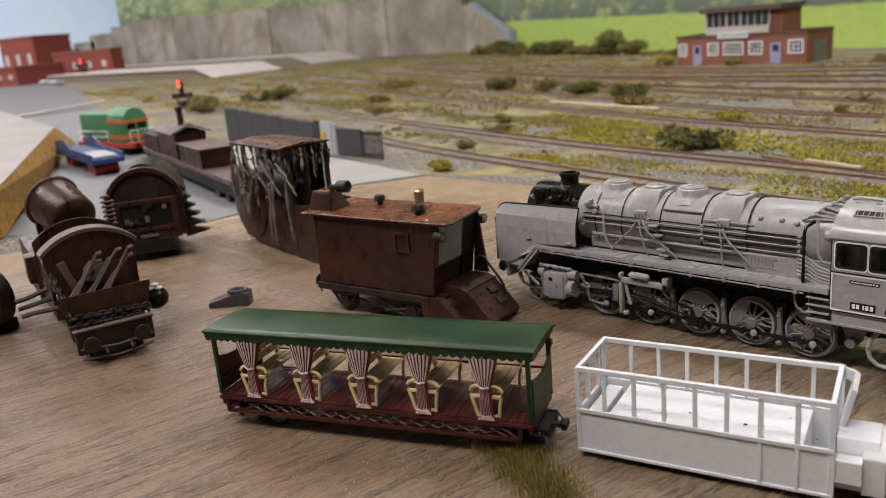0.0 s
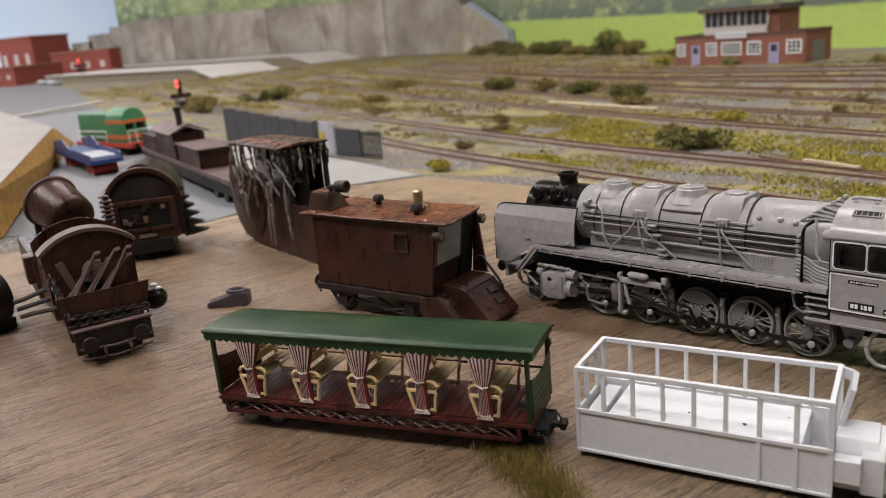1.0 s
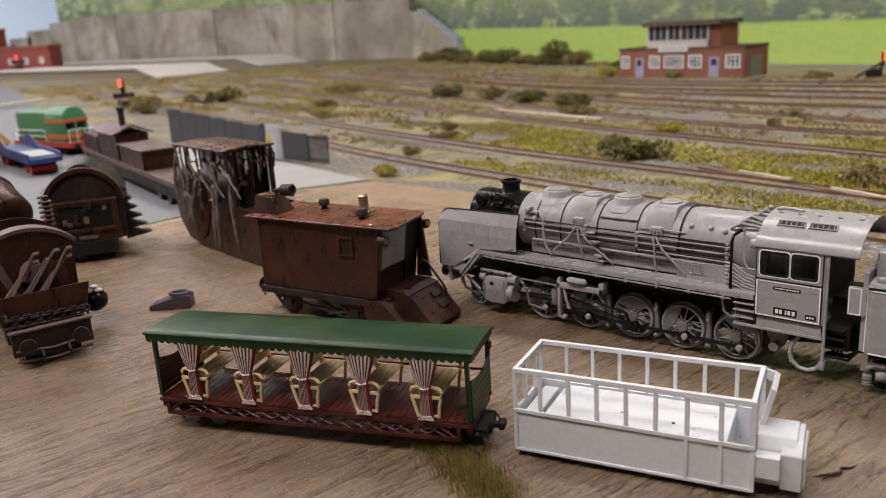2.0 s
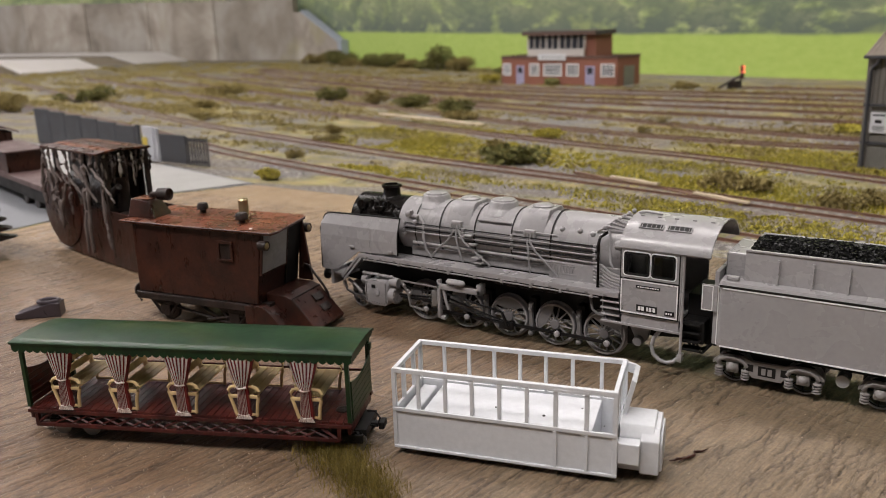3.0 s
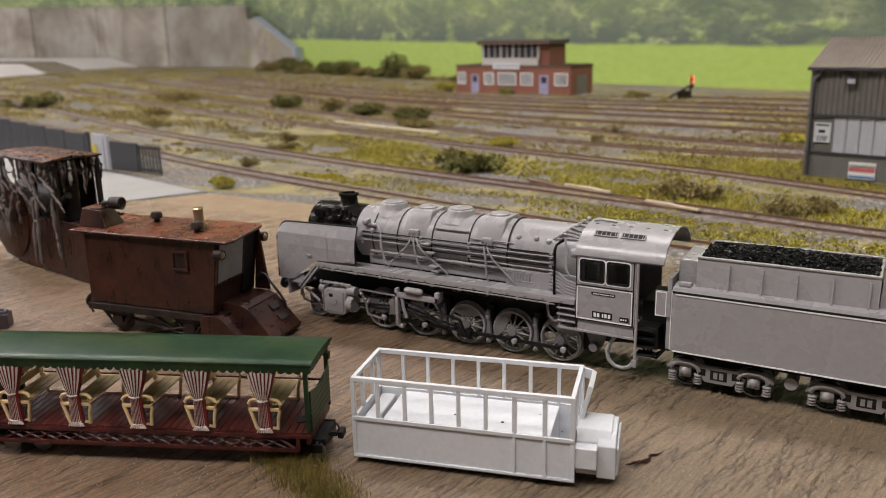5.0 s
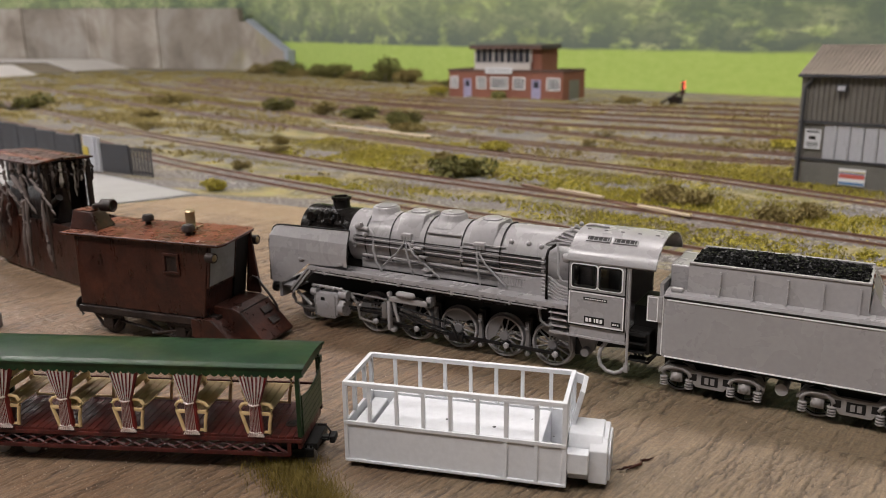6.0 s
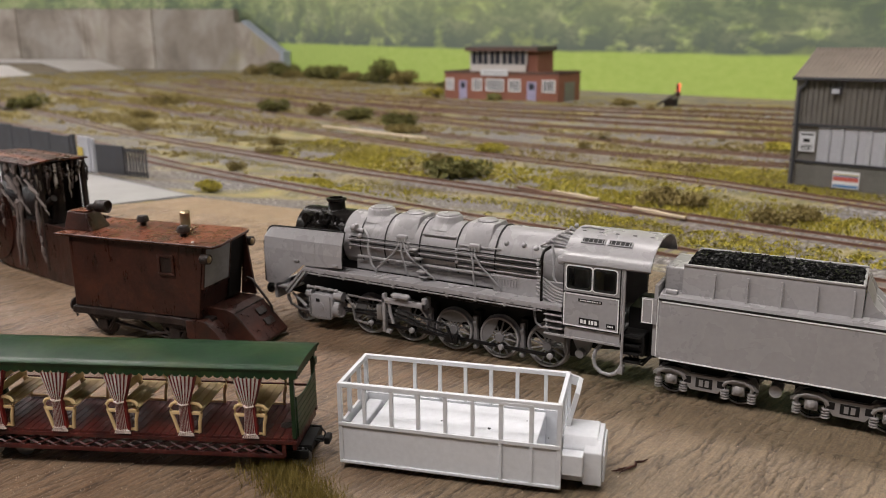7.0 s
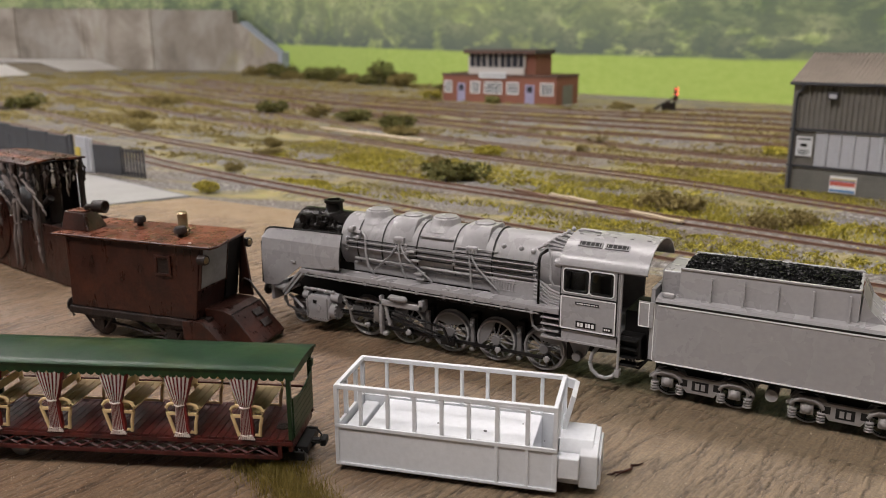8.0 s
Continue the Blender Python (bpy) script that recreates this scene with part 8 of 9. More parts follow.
def warehouse():
    t = thing("warehouse", "grey corrugated industrial shed with brick base and milky windows", "building", (14.0, 45.0, 0, -12.6))
    W, D, He, Hr = 22.0, 9.0, 8.6, 10.6
    bm = B()
    box(bm, 0.15, W, 0.1, D, 0, 2.0)
    base = part("brick_base", bm, M_GREYBRICK, t)
    # courses of grey brick on the front
    n = 0
    for r in range(9):
        for k in range(10):
            x = 0.2 + 0.85 * k + (0.42 if r % 2 else 0)
            if n >= 90 or x > 8.6:
                continue
            if n == 0:
                bm = B()
                box(bm, 0, 0.8, 0.06, 0.12, 0, 0.17, 0.01)
                brick = part("brick", bm, M_GREYBRICK, base)
                ob = brick
            else:
                ob = brick.copy()
                scene.collection.objects.link(ob)
            ob.location = (x * CM, 0, (0.12 + 0.205 * r) * CM)
            n += 1
    bm = B()
    box(bm, 0.05, W, 0.15, D, 2.0, He)
    wall = part("wall", bm, M_CLAD, t)
    for k in range(46):
        if k == 0:
            bm = B()
            prism(bm, [(0.0, 0.14), (0.06, 0.04), (0.18, 0.04), (0.24, 0.14)], 5.05, He - 0.1, "z")
            rib = part("cladding_rib", bm, M_CLAD, wall)
            rib.location.x = 0.7 * CM
            continue
        o = rib.copy()
        scene.collection.objects.link(o)
        o.location.x = (0.7 + 0.40 * k) * CM
    bm = B()
    box(bm, 0, 0.55, 0.0, D, 0, He)
    part("corner_pillar", bm, M_CLAD, t)
    bm = B()
    box(bm, 0, W, -0.1, 0.2, 4.85, 5.05)
    box(bm, 0, W, -0.08, 0.2, 1.95, 2.12)
    part("ledge", bm, M_CHARCOAL, t)
    for k in range(9):
        bm = B()
        x = 2.0 + 1.0 * k
        prism(bm, [(x, 0.10), (x + 0.62, 0.05), (x + 0.68, 0.0), (x + 0.92, 0.0), (x + 0.98, 0.10)], 2.12, 4.85, "z")
        part("window_panel", bm, M_LIGHTPANEL, t, "milky translucent window panel")
    bm = B()
    box(bm, 1.85, 2.0, -0.02, 0.2, 2.1, 4.9)
    part("window_jamb", bm, M_CLAD, t)
    # roof of ribbed sheet
    bm = B()
    prism(bm, [(-0.35, He - 0.05), (D / 2, Hr), (D + 0.35, He - 0.05), (D + 0.35, He + 0.1), (D / 2, Hr + 0.15), (-0.35, He + 0.1)], -0.15, W, "x")
    roof = part("roof", bm, M_ROOFCLAD, t)
    slope = math.atan2(Hr - He, D / 2)
    ln = math.hypot(Hr - He, D / 2 + 0.35)
    bm = B()
    box(bm, 0, 0.14, 0, ln, 0, 0.07)
    rib = part("roof_rib", bm, M_ROOFCLAD, roof)
    m0 = pose(-0.1 * CM, -0.35 * CM, (He + 0.08) * CM, math.degrees(slope), 0, 0)
    rib.matrix_basis = m0
    for k in range(1, 60):
        o = rib.copy()
        scene.collection.objects.link(o)
        o.matrix_basis = Matrix.Translation((0.33 * k * CM, 0, 0)) @ m0
    bm = B()
    box(bm, -0.2, W, -0.5, -0.25, He - 0.15, He + 0.08, 0.04)
    tube(bm, [(0.9, -0.4, He - 0.1), (0.75, -0.2, He - 0.5), (0.4, -0.1, He - 0.8), (0.3, -0.1, He - 1.2), (0.3, -0.1, 0.2)], 0.13, 8)
    part("gutter", bm, M_CHARCOAL, t)
    bm = B()
    box(bm, -0.2, W, D / 2 - 0.2, D / 2 + 0.2, Hr + 0.1, Hr + 0.25, 0.05)
    part("ridge_cap", bm, M_ROOFCLAD, roof)
    bm = B()
    box(bm, 2.75, 3.5, -0.5, -0.1, 7.4, 7.95, 0.05, None)
    lamp = part("flood_lamp", bm, M_CHARCOAL, t)
    bm = B()
    box(bm, 2.85, 3.4, -0.54, -0.5, 7.5, 7.85)
    part("lamp_glass", bm, M_LIGHTPANEL, lamp, "pale lamp glass")
    # notices
    bm = B()
    box(bm, 0.6, 1.85, -0.06, 0.14, 2.85, 4.4)
    ps = part("notice", bm, M_WHITE, t, "white notice with dark print")
    for q in ((0.75, 1.7, 4.15, 4.27), (0.95, 1.45, 3.6, 3.85), (0.8, 1.65, 3.15, 3.22), (0.8, 1.65, 3.3, 3.36), (0.85, 1.6, 3.0, 3.06)):
        bm = B()
        box(bm, q[0], q[1], -0.075, -0.06, q[2], q[3])
        part("print", bm, M_MATBLACK, ps)
    bm = B()
    box(bm, 3.45, 5.4, -0.05, 0.06, 0.2, 1.5)
    sg = part("sign", bm, M_LINE, t, "striped blue and red sign")
    for z0, z1, mat in ((0.26, 0.45, M_BLUESIGN), (0.75, 1.08, M_REDSIGN), (1.2, 1.28, M_YELLOW), (1.1, 1.18, M_BLUESIGN)):
        bm = B()
        box(bm, 3.5, 5.35, -0.065, -0.05, z0, z1)
        part("sign_stripe", bm, mat, sg)


M_BLUESIGN = paint("sign_blue", (0.10, 0.25, 0.48), 0.5, amount=0.1, relief=0.0)
M_REDSIGN = paint("sign_red", (0.65, 0.16, 0.13), 0.5, amount=0.1, relief=0.0)
warehouse()


def concrete_wall():
    t = thing("retaining_wall", "tall stained concrete retaining wall with panel joints", "wall", (-216, 230, 0, 0))
    Hh = 24.0

    def crest(x):
        """The wall's top climbs gently towards its far end."""
        return Hh - x * 0.0262
    # panels run towards -x
    edges = [0, -48, -92, -140, -190, -242, -292]
    for k, (a, b) in enumerate(zip(edges, edges[1:])):
        bm = B()
        prism(bm, [(b + 0.3, 0), (a - 0.3, 0), (a - 0.3, crest(a)), (b + 0.3, crest(b))], -1.0 - 0.25 * (k % 2), 2.0, "y", 0.15)
        part("panel", bm, M_CONC if k % 2 else M_CONCWARM, t)
    for k, a in enumerate(edges[1:-1]):
        bm = B()
        box(bm, a - 1.2, a + 1.2, -1.6, 1.5, 0, crest(a) + 0.3, 0.15)
        part("pilaster", bm, M_CONC, t)
    for k, (a, h) in enumerate(((-292, 29.4), (-329, 26.0), (-360, 22.0), (-388, 18.0))):
        bm = B()
        box(bm, a - 37, a, -1.0, 2.0, 0, h, 0.2)
        part("stepped_end", bm, M_CONCWARM, t)
    # wing wall running down to the yard
    bm = B()
    m = pose(0, 0, 0, 0, 0, -22)
    vs = prism(B(), [(0, 0), (39, 0), (39, 6.5), (36, 7.5), (8, 18.5), (0, 18.8)], -1.2, 1.2, "y")
    bmesh.ops.transform(vs, matrix=m, verts=vs.verts)
    part("wing_wall", vs, M_CONC, t)
    cp = prism(B(), [(8, 18.6), (39.5, 6.4), (39.5, 7.4), (8, 19.6)], -1.5, 1.5, "y")
    bmesh.ops.transform(cp, matrix=m, verts=cp.verts)
    part("wing_coping", cp, M_STEELBLUE, t, "pale blue-grey sloping coping")
    ps = box(B(), 37.5, 40.5, -1.6, 1.6, 0, 8.0, 0.2, m)
    part("end_pier", ps, M_STEELBLUE, t)


M_STEELBLUE = paint("blue_grey_coping", (0.33, 0.37, 0.43), 0.7, amount=0.3, relief=0.01)
concrete_wall()


def platform(x0, x1, y0, y1, z, ramp_len):
    t = thing("station_platform", "pale model station platform with ramped end", "platform", (0, 0, 0, 0), "station platforms")
    bm = B()
    prism(bm, [(x0, 0.0), (x1 + ramp_len, 0.0), (x1, z - 0.5), (x0, z - 0.5)], y0 + 0.6, y1, "y", 0.1)
    p = part("platform_body", bm, M_PLATFORMSIDE, t, "tan platform wall")
    bm = B()
    prism(bm, [(x0, z - 0.5), (x1, z - 0.5), (x1 + ramp_len, 0.0), (x1 + ramp_len, 0.5), (x1, z), (x0, z)], y0, y1, "y", 0.05)
    part("paving", bm, M_PLATFORM, p)
    return t


platform(-415, -268, 133, 164, 4.0, 14)
platform(-600, -293, 195, 222, 4.2, 18)


def red_building(x, y, w, d, h, turn, windows):
    t = thing("brick_building", "red brick model building beside the grey road", "building", (x, y, 0, turn), "red brick buildings")
    bm = B()
    box(bm, 0, w, 0, d, 0, h, 0.1)
    part("wall", bm, M_REDFAR, t)
    bm = B()
    box(bm, -0.5, w + 0.5, -0.5, d + 0.5, h, h + 1.2, 0.1)
    part("roof", bm, M_BRICK, t)
    for k in range(windows):
        bm = B()
        a = w * (k + 0.3) / windows
        box(bm, a, a + w * 0.3 / windows, -0.2, -0.05, h * 0.4, h * 0.65)
        part("window", bm, M_PLATFORM, t)


M_REDFAR = paint("red_brickwork", (0.26, 0.06, 0.045), 0.8, amount=0.3, dirt_or_shade=(0.3, 0.10, 0.08), coarse=0.05, relief=0.0)
red_building(-520, 148, 30, 26, 25, 18, 3)
red_building(-470, 116, 34, 30, 9, 18, 4)
red_building(-468, 158, 46, 8, 14, 18, 4)
sheet("road", [(-620, 20), (-172, -5), (-170, 54), (-300, 100), (-440, 140), (-620, 170)], 0.0, 0.10, M_ROAD, "grey model road surface", "road")
bm_kerb = B()
prism(bm_kerb, [(-168, 33), (-166.4, 33), (-184.5, 62), (-186.5, 62)], 0.06, 0.7, "z")
tagged(part("kerb", bm_kerb, M_PLATFORM, kind="structure"), "pale raised kerb along the road", "kerb")


def car(x, y, turn, mat):
    t = thing("parked_car", "small pale model car parked on the grey road", "car", (x, y, 0.1, turn), "parked cars")
    bm = B()
    prism(bm, [(0, 0.5), (5.5, 0.5), (5.5, 1.1), (4.4, 1.3), (3.7, 2.0), (1.6, 2.0), (0.9, 1.3), (0, 1.2)], 0, 2.2, "y", 0.15)
    part("body", bm, mat, t)
    for wx in (1.1, 4.3):
        bm = B()
        cyl(bm, (wx, -0.02, 0.45), (wx, 2.22, 0.45), 0.42, n=14)
        part("wheel", bm, M_MATBLACK, t, smooth=True)


for cx_, cy_, ct, cmat in ((-395, 126, 20, M_WHITE), (-408, 129, 20, M_STEELBLUE), (-380, 123, 20, M_GREY), (-422, 131, 20, M_WHITE)):
    car(cx_, cy_, ct, cmat)


def buffer_stop(x, y, turn, z=0.2, size=1.0, lamp_z=2.5):
    t = thing("buffer_stop", "small dark buffer stop with a lit red lamp", "buffer stop", Matrix.Translation((x * CM, y * CM, z * CM)) @ pose(0, 0, 0, 0, 0, turn) @ Matrix.Scale(size, 4), "lit buffer stops")
    for s in (-0.8, 0.8):
        bm = B()
        tube(bm, [(0, s, 0), (0, s, 1.9)], 0.13, 6)
        tube(bm, [(0, s, 1.7), (2.8, s, 0.0)], 0.12, 6)
        part("stay", bm, M_IRON, t)
    bm = B()
    box(bm, -0.35, 0.1, -1.5, 1.5, 1.35, 2.05, 0.05)
    part("beam", bm, M_RUST, t)
    bm = B()
    box(bm, 0.15, 1.7, -0.7, 0.7, 0, 1.0, 0.08)
    part("ballast_box", bm, M_IRON, t)
    bm = B()
    box(bm, -0.22, 0.12, -0.3, 0.3, 2.0, lamp_z + 0.62, 0.05)
    lamp = part("lamp_housing", bm, M_MATBLACK, t)
    for dz in (-0.30, 0.34):
        bm = B()
        ball(bm, (-0.12, -0.18, lamp_z + dz), 0.29)
        part("red_lamp", bm, M_REDGLOW, lamp, "glowing red lamp", smooth=True)


buffer_stop(-12.5, 117.6, -165, 0.2, 1.25, 2.4)
buffer_stop(-136.5, 57.5, -20, 0.0, 1.35, 3.45)
buffer_stop(-408, 149, -20, 4.0, 2.2, 2.5)


def plank(x0, y0, x1, y1, w, z, mat, label):
    d = Vector((x1 - x0, y1 - y0))
    bm = B()
    # splintered: uneven width and height along one solid strip
    n = max(4, int(d.length / 0.8))
    rnd = random.Random(int(x0 * 10))
    rows = []
    for k in range(n + 1):
        x, wa, wb, h = d.length * k / n, -w / 2 * rnd.uniform(0.6, 1.0), w / 2 * rnd.uniform(0.6, 1.0), rnd.uniform(0.12, 0.18)
        rows.append([bm.verts.new(v) for v in ((x, wa, 0), (x, wb, 0), (x, wb, h), (x, wa, h))])
    for r, q in zip(rows, rows[1:]):
        for j in range(4):
            bm.faces.new((r[j], r[(j + 1) % 4], q[(j + 1) % 4], q[j]))
    bm.faces.new(rows[0][::-1])
    bm.faces.new(rows[-1])
    tagged(part("timber_strip", bm, mat, at=pose(x0 * CM, y0 * CM, z * CM, 0, 0, math.degrees(math.atan2(d.y, d.x)))), label, "timber")


plank(-45.8, 61.5, -26.6, 55.6, 1.0, 0.62, M_TIMBER, "pale bare timber strip lying across the tracks")
plank(-1.2, 31.6, 3.0, 30.0, 0.4, 0.40, M_TIMBER, "pale splintered timber strip beside the track")
plank(6.0, 28.4, 10.0, 26.6, 0.35, 0.36, M_TIMBER, "pale splintered timber strip beside the track")
plank(-5.0, 33.6, 10.0, 27.0, 0.5, 0.1, M_RAIL, "loose rusty rail lying in the weeds")


SPLINTERS = ((15.95, -5.45, 66, 1.25), (15.72, -5.80, 52, 0.7))


def splinter(x, y, turn, length, mat, label):
    """A torn sliver of dark wood."""
    rnd = random.Random(int(x * 31))
    bm = B()
    pts = [(length * (k / 6 - 0.5), rnd.gauss(0, 0.035), 0.05 + 0.03 * math.sin(k)) for k in range(7)]
    tube(bm, pts, [0.015, 0.03, 0.045, 0.035, 0.05, 0.03, 0.01], 6)
    tagged(part("wood_splinter", bm, mat, smooth=True, at=pose(x * CM, y * CM, 0.05 * CM, 0, 0, turn)), label, "splinter", "wood splinters")


for sx, sy, st, sl in SPLINTERS:
    splinter(sx, sy, st, sl, M_RUST, "small dark wood splinter lying on the board")


# ---- glossy grains added on the board to imitate its glints ----
def grit(name, count, x0, x1, y0, y1, lo, hi, mat, seed):
    rnd = random.Random(seed)
    verts, faces = [], []
    for _ in range(count):
        x, y, r = rnd.uniform(x0, x1), rnd.uniform(y0, y1), rnd.uniform(lo, hi) ** 1.0
        a = rnd.random() * 6.28
        i = len(verts)
        for k in range(4):
            verts.append(((x + r * math.cos(a + 1.57 * k) * rnd.uniform(0.7, 1.3)) * CM, (y + r * math.sin(a + 1.57 * k) * rnd.uniform(0.7, 1.3)) * CM, 0.03 * CM))
        verts.append((x * CM, y * CM, (0.06 + r * 1.1) * CM))
        faces += [(i, i + 1, i + 4), (i + 1, i + 2, i + 4), (i + 2, i + 3, i + 4), (i + 3, i, i + 4)]
    me = bpy.data.meshes.new(name)
    me.from_pydata(verts, [], faces)
    me.materials.append(mat)
    tagged(new(name, me), "scattered pale grains added as glints on the board", "grit", kind="stuff")


# pale grain colour carries the sparkle of the board
M_GLINT = paint("glossy_glint_grain", (0.50, 0.43, 0.35), 0.12, amount=0.4, dirt_or_shade=(0.25, 0.2, 0.15), relief=0.0)
grit("glint_grit", 2600, -16, 8, -23, -11, 0.008, 0.026, M_GLINT, 31)
grit("sparse_glint_grit", 800, -28, 28, -16, 14, 0.010, 0.032, M_GLINT, 32)

# ---- plants ----
SEG = []
for pts in TRACKS:
    ln = smooth_line(pts, 4.0)
    SEG += [(p.x, p.y) for p, a in ln]
SEG = np.array(SEG)


def clear_of_tracks(x, y, r=1.7):
    return np.min((SEG[:, 0] - x) ** 2 + (SEG[:, 1] - y) ** 2) > (r + 0.5) ** 2


def blades(name, count, spot, mat, label, lo, hi, width, lean=0.5, seed=1):
    """Static grass: many single bent blades as one object."""
    rnd = random.Random(seed)
    verts, faces = [], []
    made = 0
    tries = 0
    while made < count and tries < count * 30:
        tries += 1
        p = spot(rnd)
        if p is None:
            continue
        x, y, z, k = p
        a = rnd.random() * 2 * math.pi
        h = rnd.uniform(lo, hi) * k
        w = width * rnd.uniform(0.7, 1.3)
        dx, dy = math.cos(a), math.sin(a)
        ln = rnd.uniform(0, lean) * h
        b = rnd.random() * 2 * math.pi
        lx, ly = math.cos(b) * ln, math.sin(b) * ln
        i = len(verts)
        verts += [((x - dx * w) * CM, (y - dy * w) * CM, z * CM), ((x + dx * w) * CM, (y + dy * w) * CM, z * CM), ((x + lx * 0.4 + dx * w * 0.6) * CM, (y + ly * 0.4 + dy * w * 0.6) * CM, (z + h * 0.6) * CM), ((x + lx * 0.4 - dx * w * 0.6) * CM, (y + ly * 0.4 - dy * w * 0.6) * CM, (z + h * 0.6) * CM), ((x + lx) * CM, (y + ly) * CM, (z + h) * CM)]
        faces += [(i, i + 1, i + 2, i + 3), (i + 3, i + 2, i + 4)]
        made += 1
    me = bpy.data.meshes.new(name)
    me.from_pydata(verts, [], faces)
    me.materials.append(mat)
    return tagged(new(name, me), label, "grass", kind="stuff")


def weed_band(x0, x1, y0, y1, thr, seed):
    """Random spots in long bands between the tracks."""
    def spot(rnd):
        x, y = rnd.uniform(x0, x1), rnd.uniform(y0, y1)
        yy = y + 0.24 * x
        if yy < 22.5:
            return None
        n = noise.noise(Vector((x * 0.05 + seed, yy * 0.16, seed))) + 0.45 * noise.noise(Vector((x * 0.2, y * 0.3, seed + 4)))
        if n < thr + rnd.uniform(-0.12, 0.12) or not clear_of_tracks(x, y, 0.9 if rnd.random() < 0.35 else 1.5):
            return None
        return x, y, 0.0, 0.7 + 0.6 * max(0, n)
    return spot


blades("near_grass", 30000, weed_band(-60, 40, 18, 52, 0.08, 3), M_GRASS, "yellow-green static grass between the tracks", 0.10, 0.32, 0.035, 1.2, seed=2)
blades("middle_grass", 22000, weed_band(-130, 60, 45, 120, 0.12, 8), M_STRAW, "straw-coloured grass across the yard", 0.16, 0.42, 0.08, 1.2, seed=4)
blades("far_grass", 18000, weed_band(-260, -50, 55, 200, 0.12, 12), M_STRAW, "yellow grass at the far end of the yard", 0.25, 0.6, 0.16, 1.2, seed=6)
blades("green_weeds", 13000, weed_band(-30, 40, 24, 48, 0.20, 21), M_BUSHYELLOW, "bright yellow-green weeds between the tracks", 0.15, 0.45, 0.05, 1.3, seed=9)



def clumps(name, count, spot, mat, label, lo, hi, leaf, seed):
    """Foam ground cover: low heaps of small leaf flakes, all one object."""
    rnd = random.Random(seed)
    verts, faces = [], []
    made = tries = 0
    while made < count and tries < count * 30:
        tries += 1
        p = spot(rnd)
        if p is None:
            continue
        made += 1
        x, y, z, k = p
        r = rnd.uniform(lo, hi)
        for _ in range(14):
            a, q = rnd.random() * 6.283, rnd.random() ** 0.5
            c = Vector((x + r * q * math.cos(a), y + r * q * math.sin(a), z + 0.05 + r * 0.7 * rnd.random() * (1.05 - q)))
            e, f = frame_of(Vector((rnd.gauss(0, 1), rnd.gauss(0, 1), rnd.gauss(0, 1) + 0.8)))
            s = leaf * rnd.uniform(0.6, 1.4)
            i = len(verts)
            for sa, sb in ((-1, -0.6), (0.3, -1), (1, 0.5), (-0.2, 1)):
                verts.append(tuple((c + e * s * sa + f * s * sb) * CM))
            faces.append((i, i + 1, i + 2, i + 3))
    me = bpy.data.meshes.new(name)
    me.from_pydata(verts, [], faces)
    me.materials.append(mat)
    return tagged(new(name, me), label, "ground cover", kind="stuff")


clumps("near_moss", 3000, weed_band(-40, 42, 20, 56, 0.10, 31), M_BUSHYELLOW, "yellow-green foam moss between the tracks", 0.15, 0.5, 0.07, 51)
clumps("middle_moss", 2400, weed_band(-140, 60, 45, 125, 0.12, 37), M_STRAW, "straw-yellow foam weeds across the yard", 0.3, 0.9, 0.10, 52)
clumps("dark_moss", 1500, weed_band(-130, 50, 30, 122, 0.15, 43), M_BUSHOLIVE, "olive foam weeds across the yard", 0.25, 0.8, 0.12, 53)
clumps("far_moss", 2200, weed_band(-270, -60, 55, 205, 0.02, 47), M_STRAW, "yellow foam weeds at the far end of the yard", 0.6, 1.6, 0.17, 54)


def tuft_spot(rnd):
    u = rnd.random()
    x = 6.3 + 3.6 * u + rnd.gauss(0, 0.35)
    y = -10.1 - 1.6 * u + rnd.gauss(0, 0.42)
    return x, y, 0.05, 1.0 - 0.25 * abs(u - 0.5)


blades("grass_tuft", 4200, tuft_spot, M_TUFT, "olive grass tuft growing on the board", 0.18, 0.50, 0.009, 0.9, seed=12)


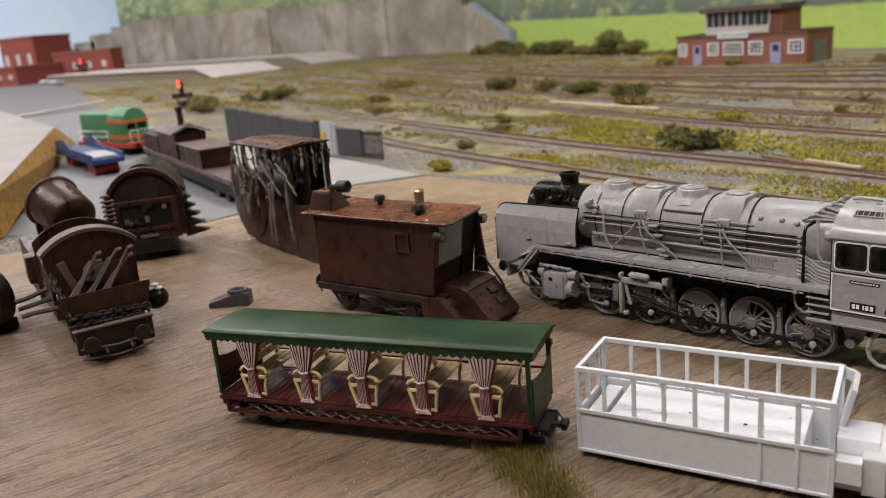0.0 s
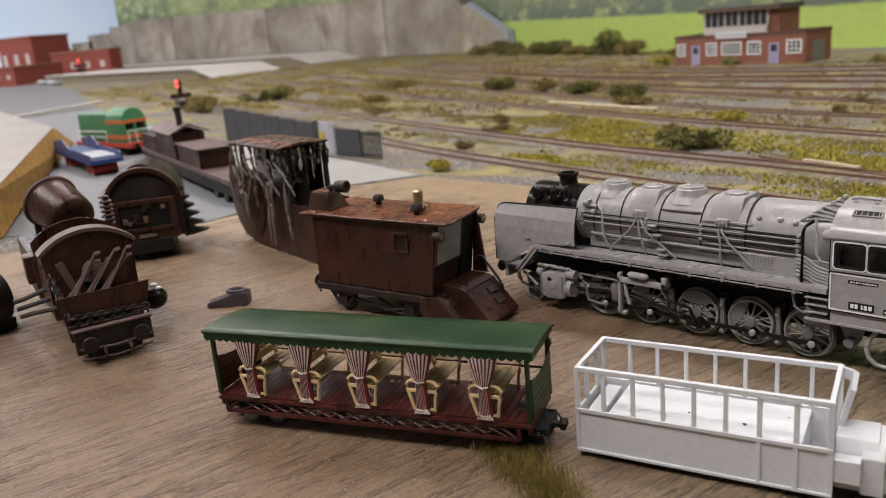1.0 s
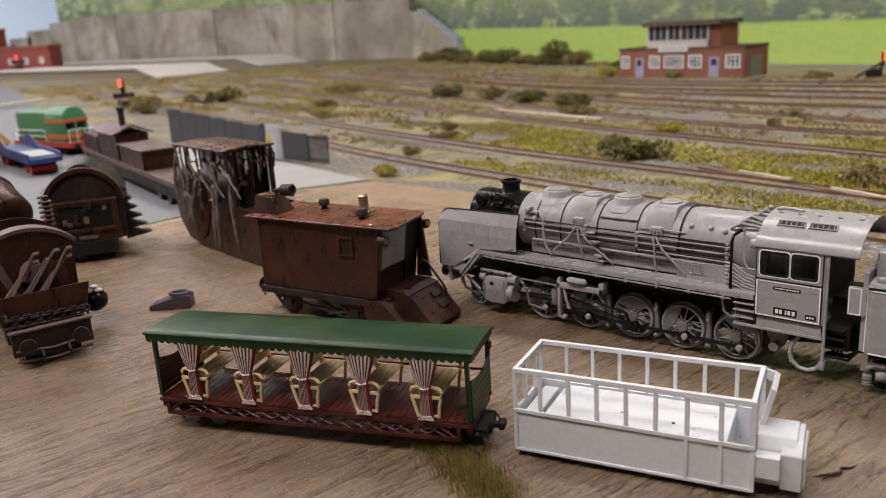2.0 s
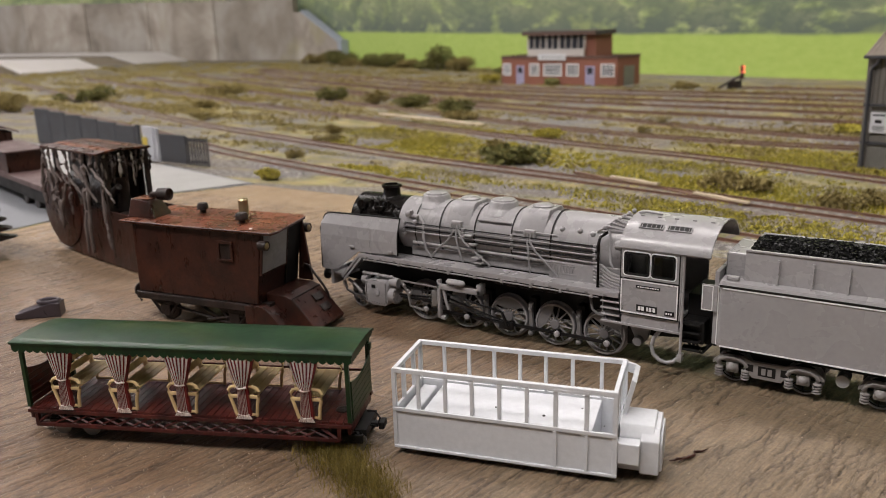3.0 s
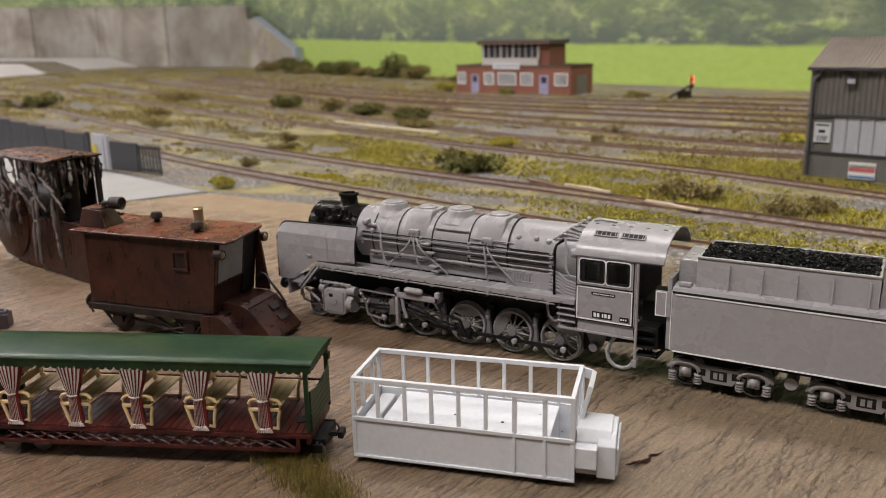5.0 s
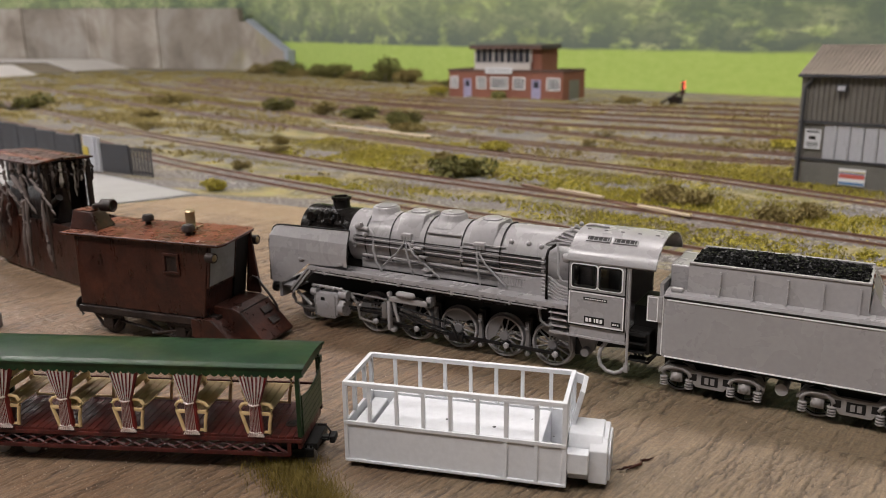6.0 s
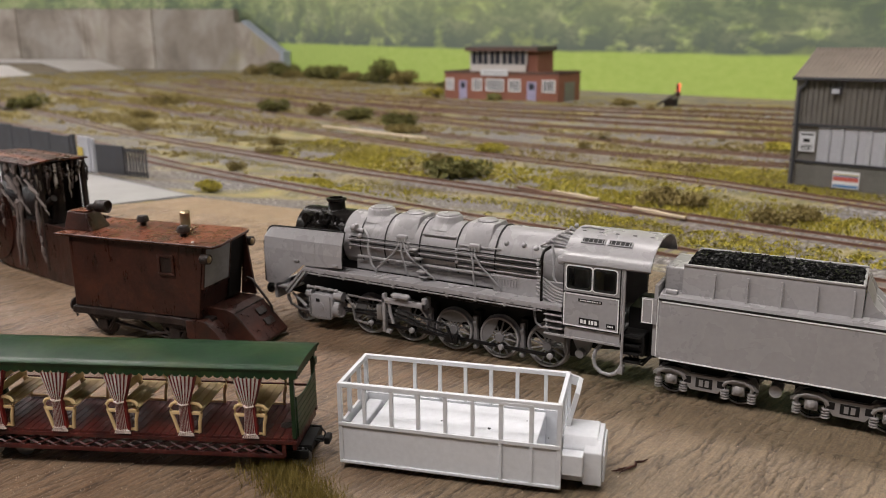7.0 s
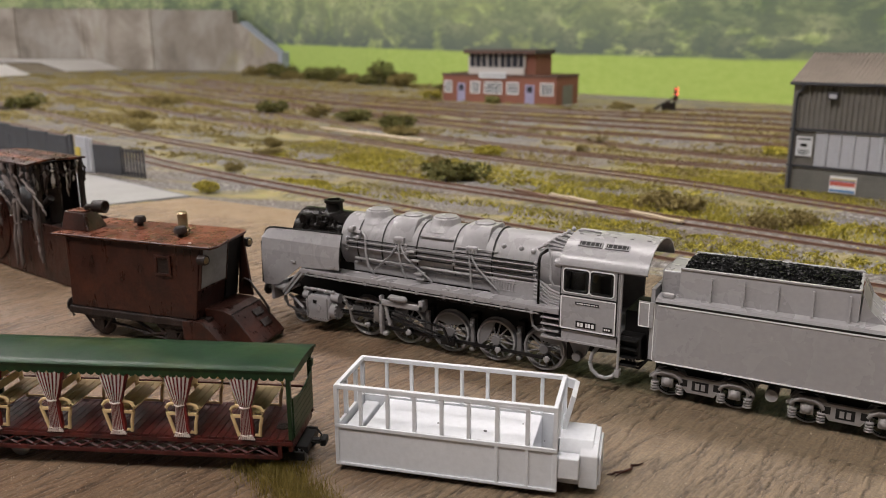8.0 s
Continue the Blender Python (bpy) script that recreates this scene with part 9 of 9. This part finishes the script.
def bush(x, y, r, h, mat, label, seed, z=0.0):
    """A clump of foam foliage: many small leaves round uneven lobes."""
    rnd = random.Random(seed)
    t = thing("bush", label, "bush", (x, y, z, rnd.uniform(0, 360)), "yard bushes")
    lobes = [(rnd.gauss(0, 0.42) * r, rnd.gauss(0, 0.42) * r, h * rnd.uniform(0.25, 0.62), r * rnd.uniform(0.32, 0.6)) for _ in range(7)]
    verts, faces = [], []
    for lx, ly, lz, lr in lobes:
        for _ in range(210):
            d = Vector((rnd.gauss(0, 1), rnd.gauss(0, 1), rnd.gauss(0, 1))).normalized()
            c = Vector((lx, ly, lz)) + d * lr * rnd.uniform(0.55, 1.05)
            c.z = max(0.05, lz + (c.z - lz) * h / (2.0 * r) * 1.3)
            s = lr * rnd.uniform(0.06, 0.15)
            a, b = frame_of(Vector((rnd.gauss(0, 1), rnd.gauss(0, 1), rnd.gauss(0, 1))))
            i = len(verts)
            for sa, sb in ((-1, -0.6), (0.3, -1), (1, 0.5), (-0.2, 1)):
                verts.append(tuple((c + a * s * sa + b * s * sb) * CM))
            faces.append((i, i + 1, i + 2, i + 3))
    me = bpy.data.meshes.new("foliage")
    me.from_pydata(verts, [], faces)
    me.materials.append(mat)
    ob = new("foliage", me)
    ob.parent = t
    bm = B()
    for k in range(4):
        tube(bm, [(0, 0, 0), (lobes[k][0] * 0.5, lobes[k][1] * 0.5, lobes[k][2] * 0.6), lobes[k][:3]], [0.12 * r, 0.08 * r, 0.04 * r], 5)
    part("stem", bm, M_SLEEPER, t)


BUSHES = [
    (-11.9, 36.4, 2.6, 1.9, 0), (-27.2, 21.6, 1.1, 1.1, 2), (-16.7, 52.4, 2.0, 1.3, 2), (-17.5, 44.0, 1.5, 1.0, 1), (-9.0, 66.5, 0.9, 1.9, 1), (-8.4, 58.0, 0.9, 1.4, 1),
    (11.0, 66.0, 2.6, 1.0, 2), (7.5, 33.0, 2.4, 1.2, 1), (14.8, 30.0, 1.6, 1.2, 1), (16.8, 31.2, 1.4, 1.0, 1), (-33.0, 31.0, 1.0, 0.9, 1), (-37.5, 41.5, 1.0, 1.0, 1), (-42.0, 47.0, 1.2, 1.1, 1),
    (-40.0, 71.0, 2.6, 2.0, 0), (-52.0, 77.0, 3.2, 2.2, 0), (-60.0, 79.0, 2.4, 2.6, 1), (-71.0, 81.0, 3.0, 2.8, 0), (-34.0, 62.5, 2.2, 1.4, 1), (-85.0, 66.0, 2.0, 1.5, 1), (-105.0, 88.0, 3.0, 2.0, 1),
    (-62.5, 122.0, 2.4, 2.6, 2), (-22.0, 118.0, 2.2, 1.3, 1), (-70.0, 52.0, 1.6, 1.2, 1), (-120.0, 66.0, 4.0, 3.0, 0), (-132.0, 60.0, 3.0, 2.4, 1), (-115.0, 50.0, 3.0, 3.0, 1),
]
NAMES = ("dark green foam bush beside the tracks", "olive brown foam bush beside the tracks", "yellow-green foam bush beside the tracks")
for k, (x, y, r, h, c) in enumerate(BUSHES):
    bush(x, y, r, h, (M_BUSH, M_BUSHOLIVE, M_BUSHYELLOW)[c], NAMES[c], 40 + k)
for k in range(13):
    u = k / 12
    bush(-176 + 108 * u, 197 - 45 * u + 2 * math.sin(k * 2.1), 4.0 if k > 8 else 5.0, 4.0 + 1.6 * math.sin(k * 1.7) + (2.0 if k == 8 else 0) - (2.2 if k > 9 else 0), M_BUSH if k % 3 else M_BUSHOLIVE, "dark hedge bush at the foot of the field", 90 + k)
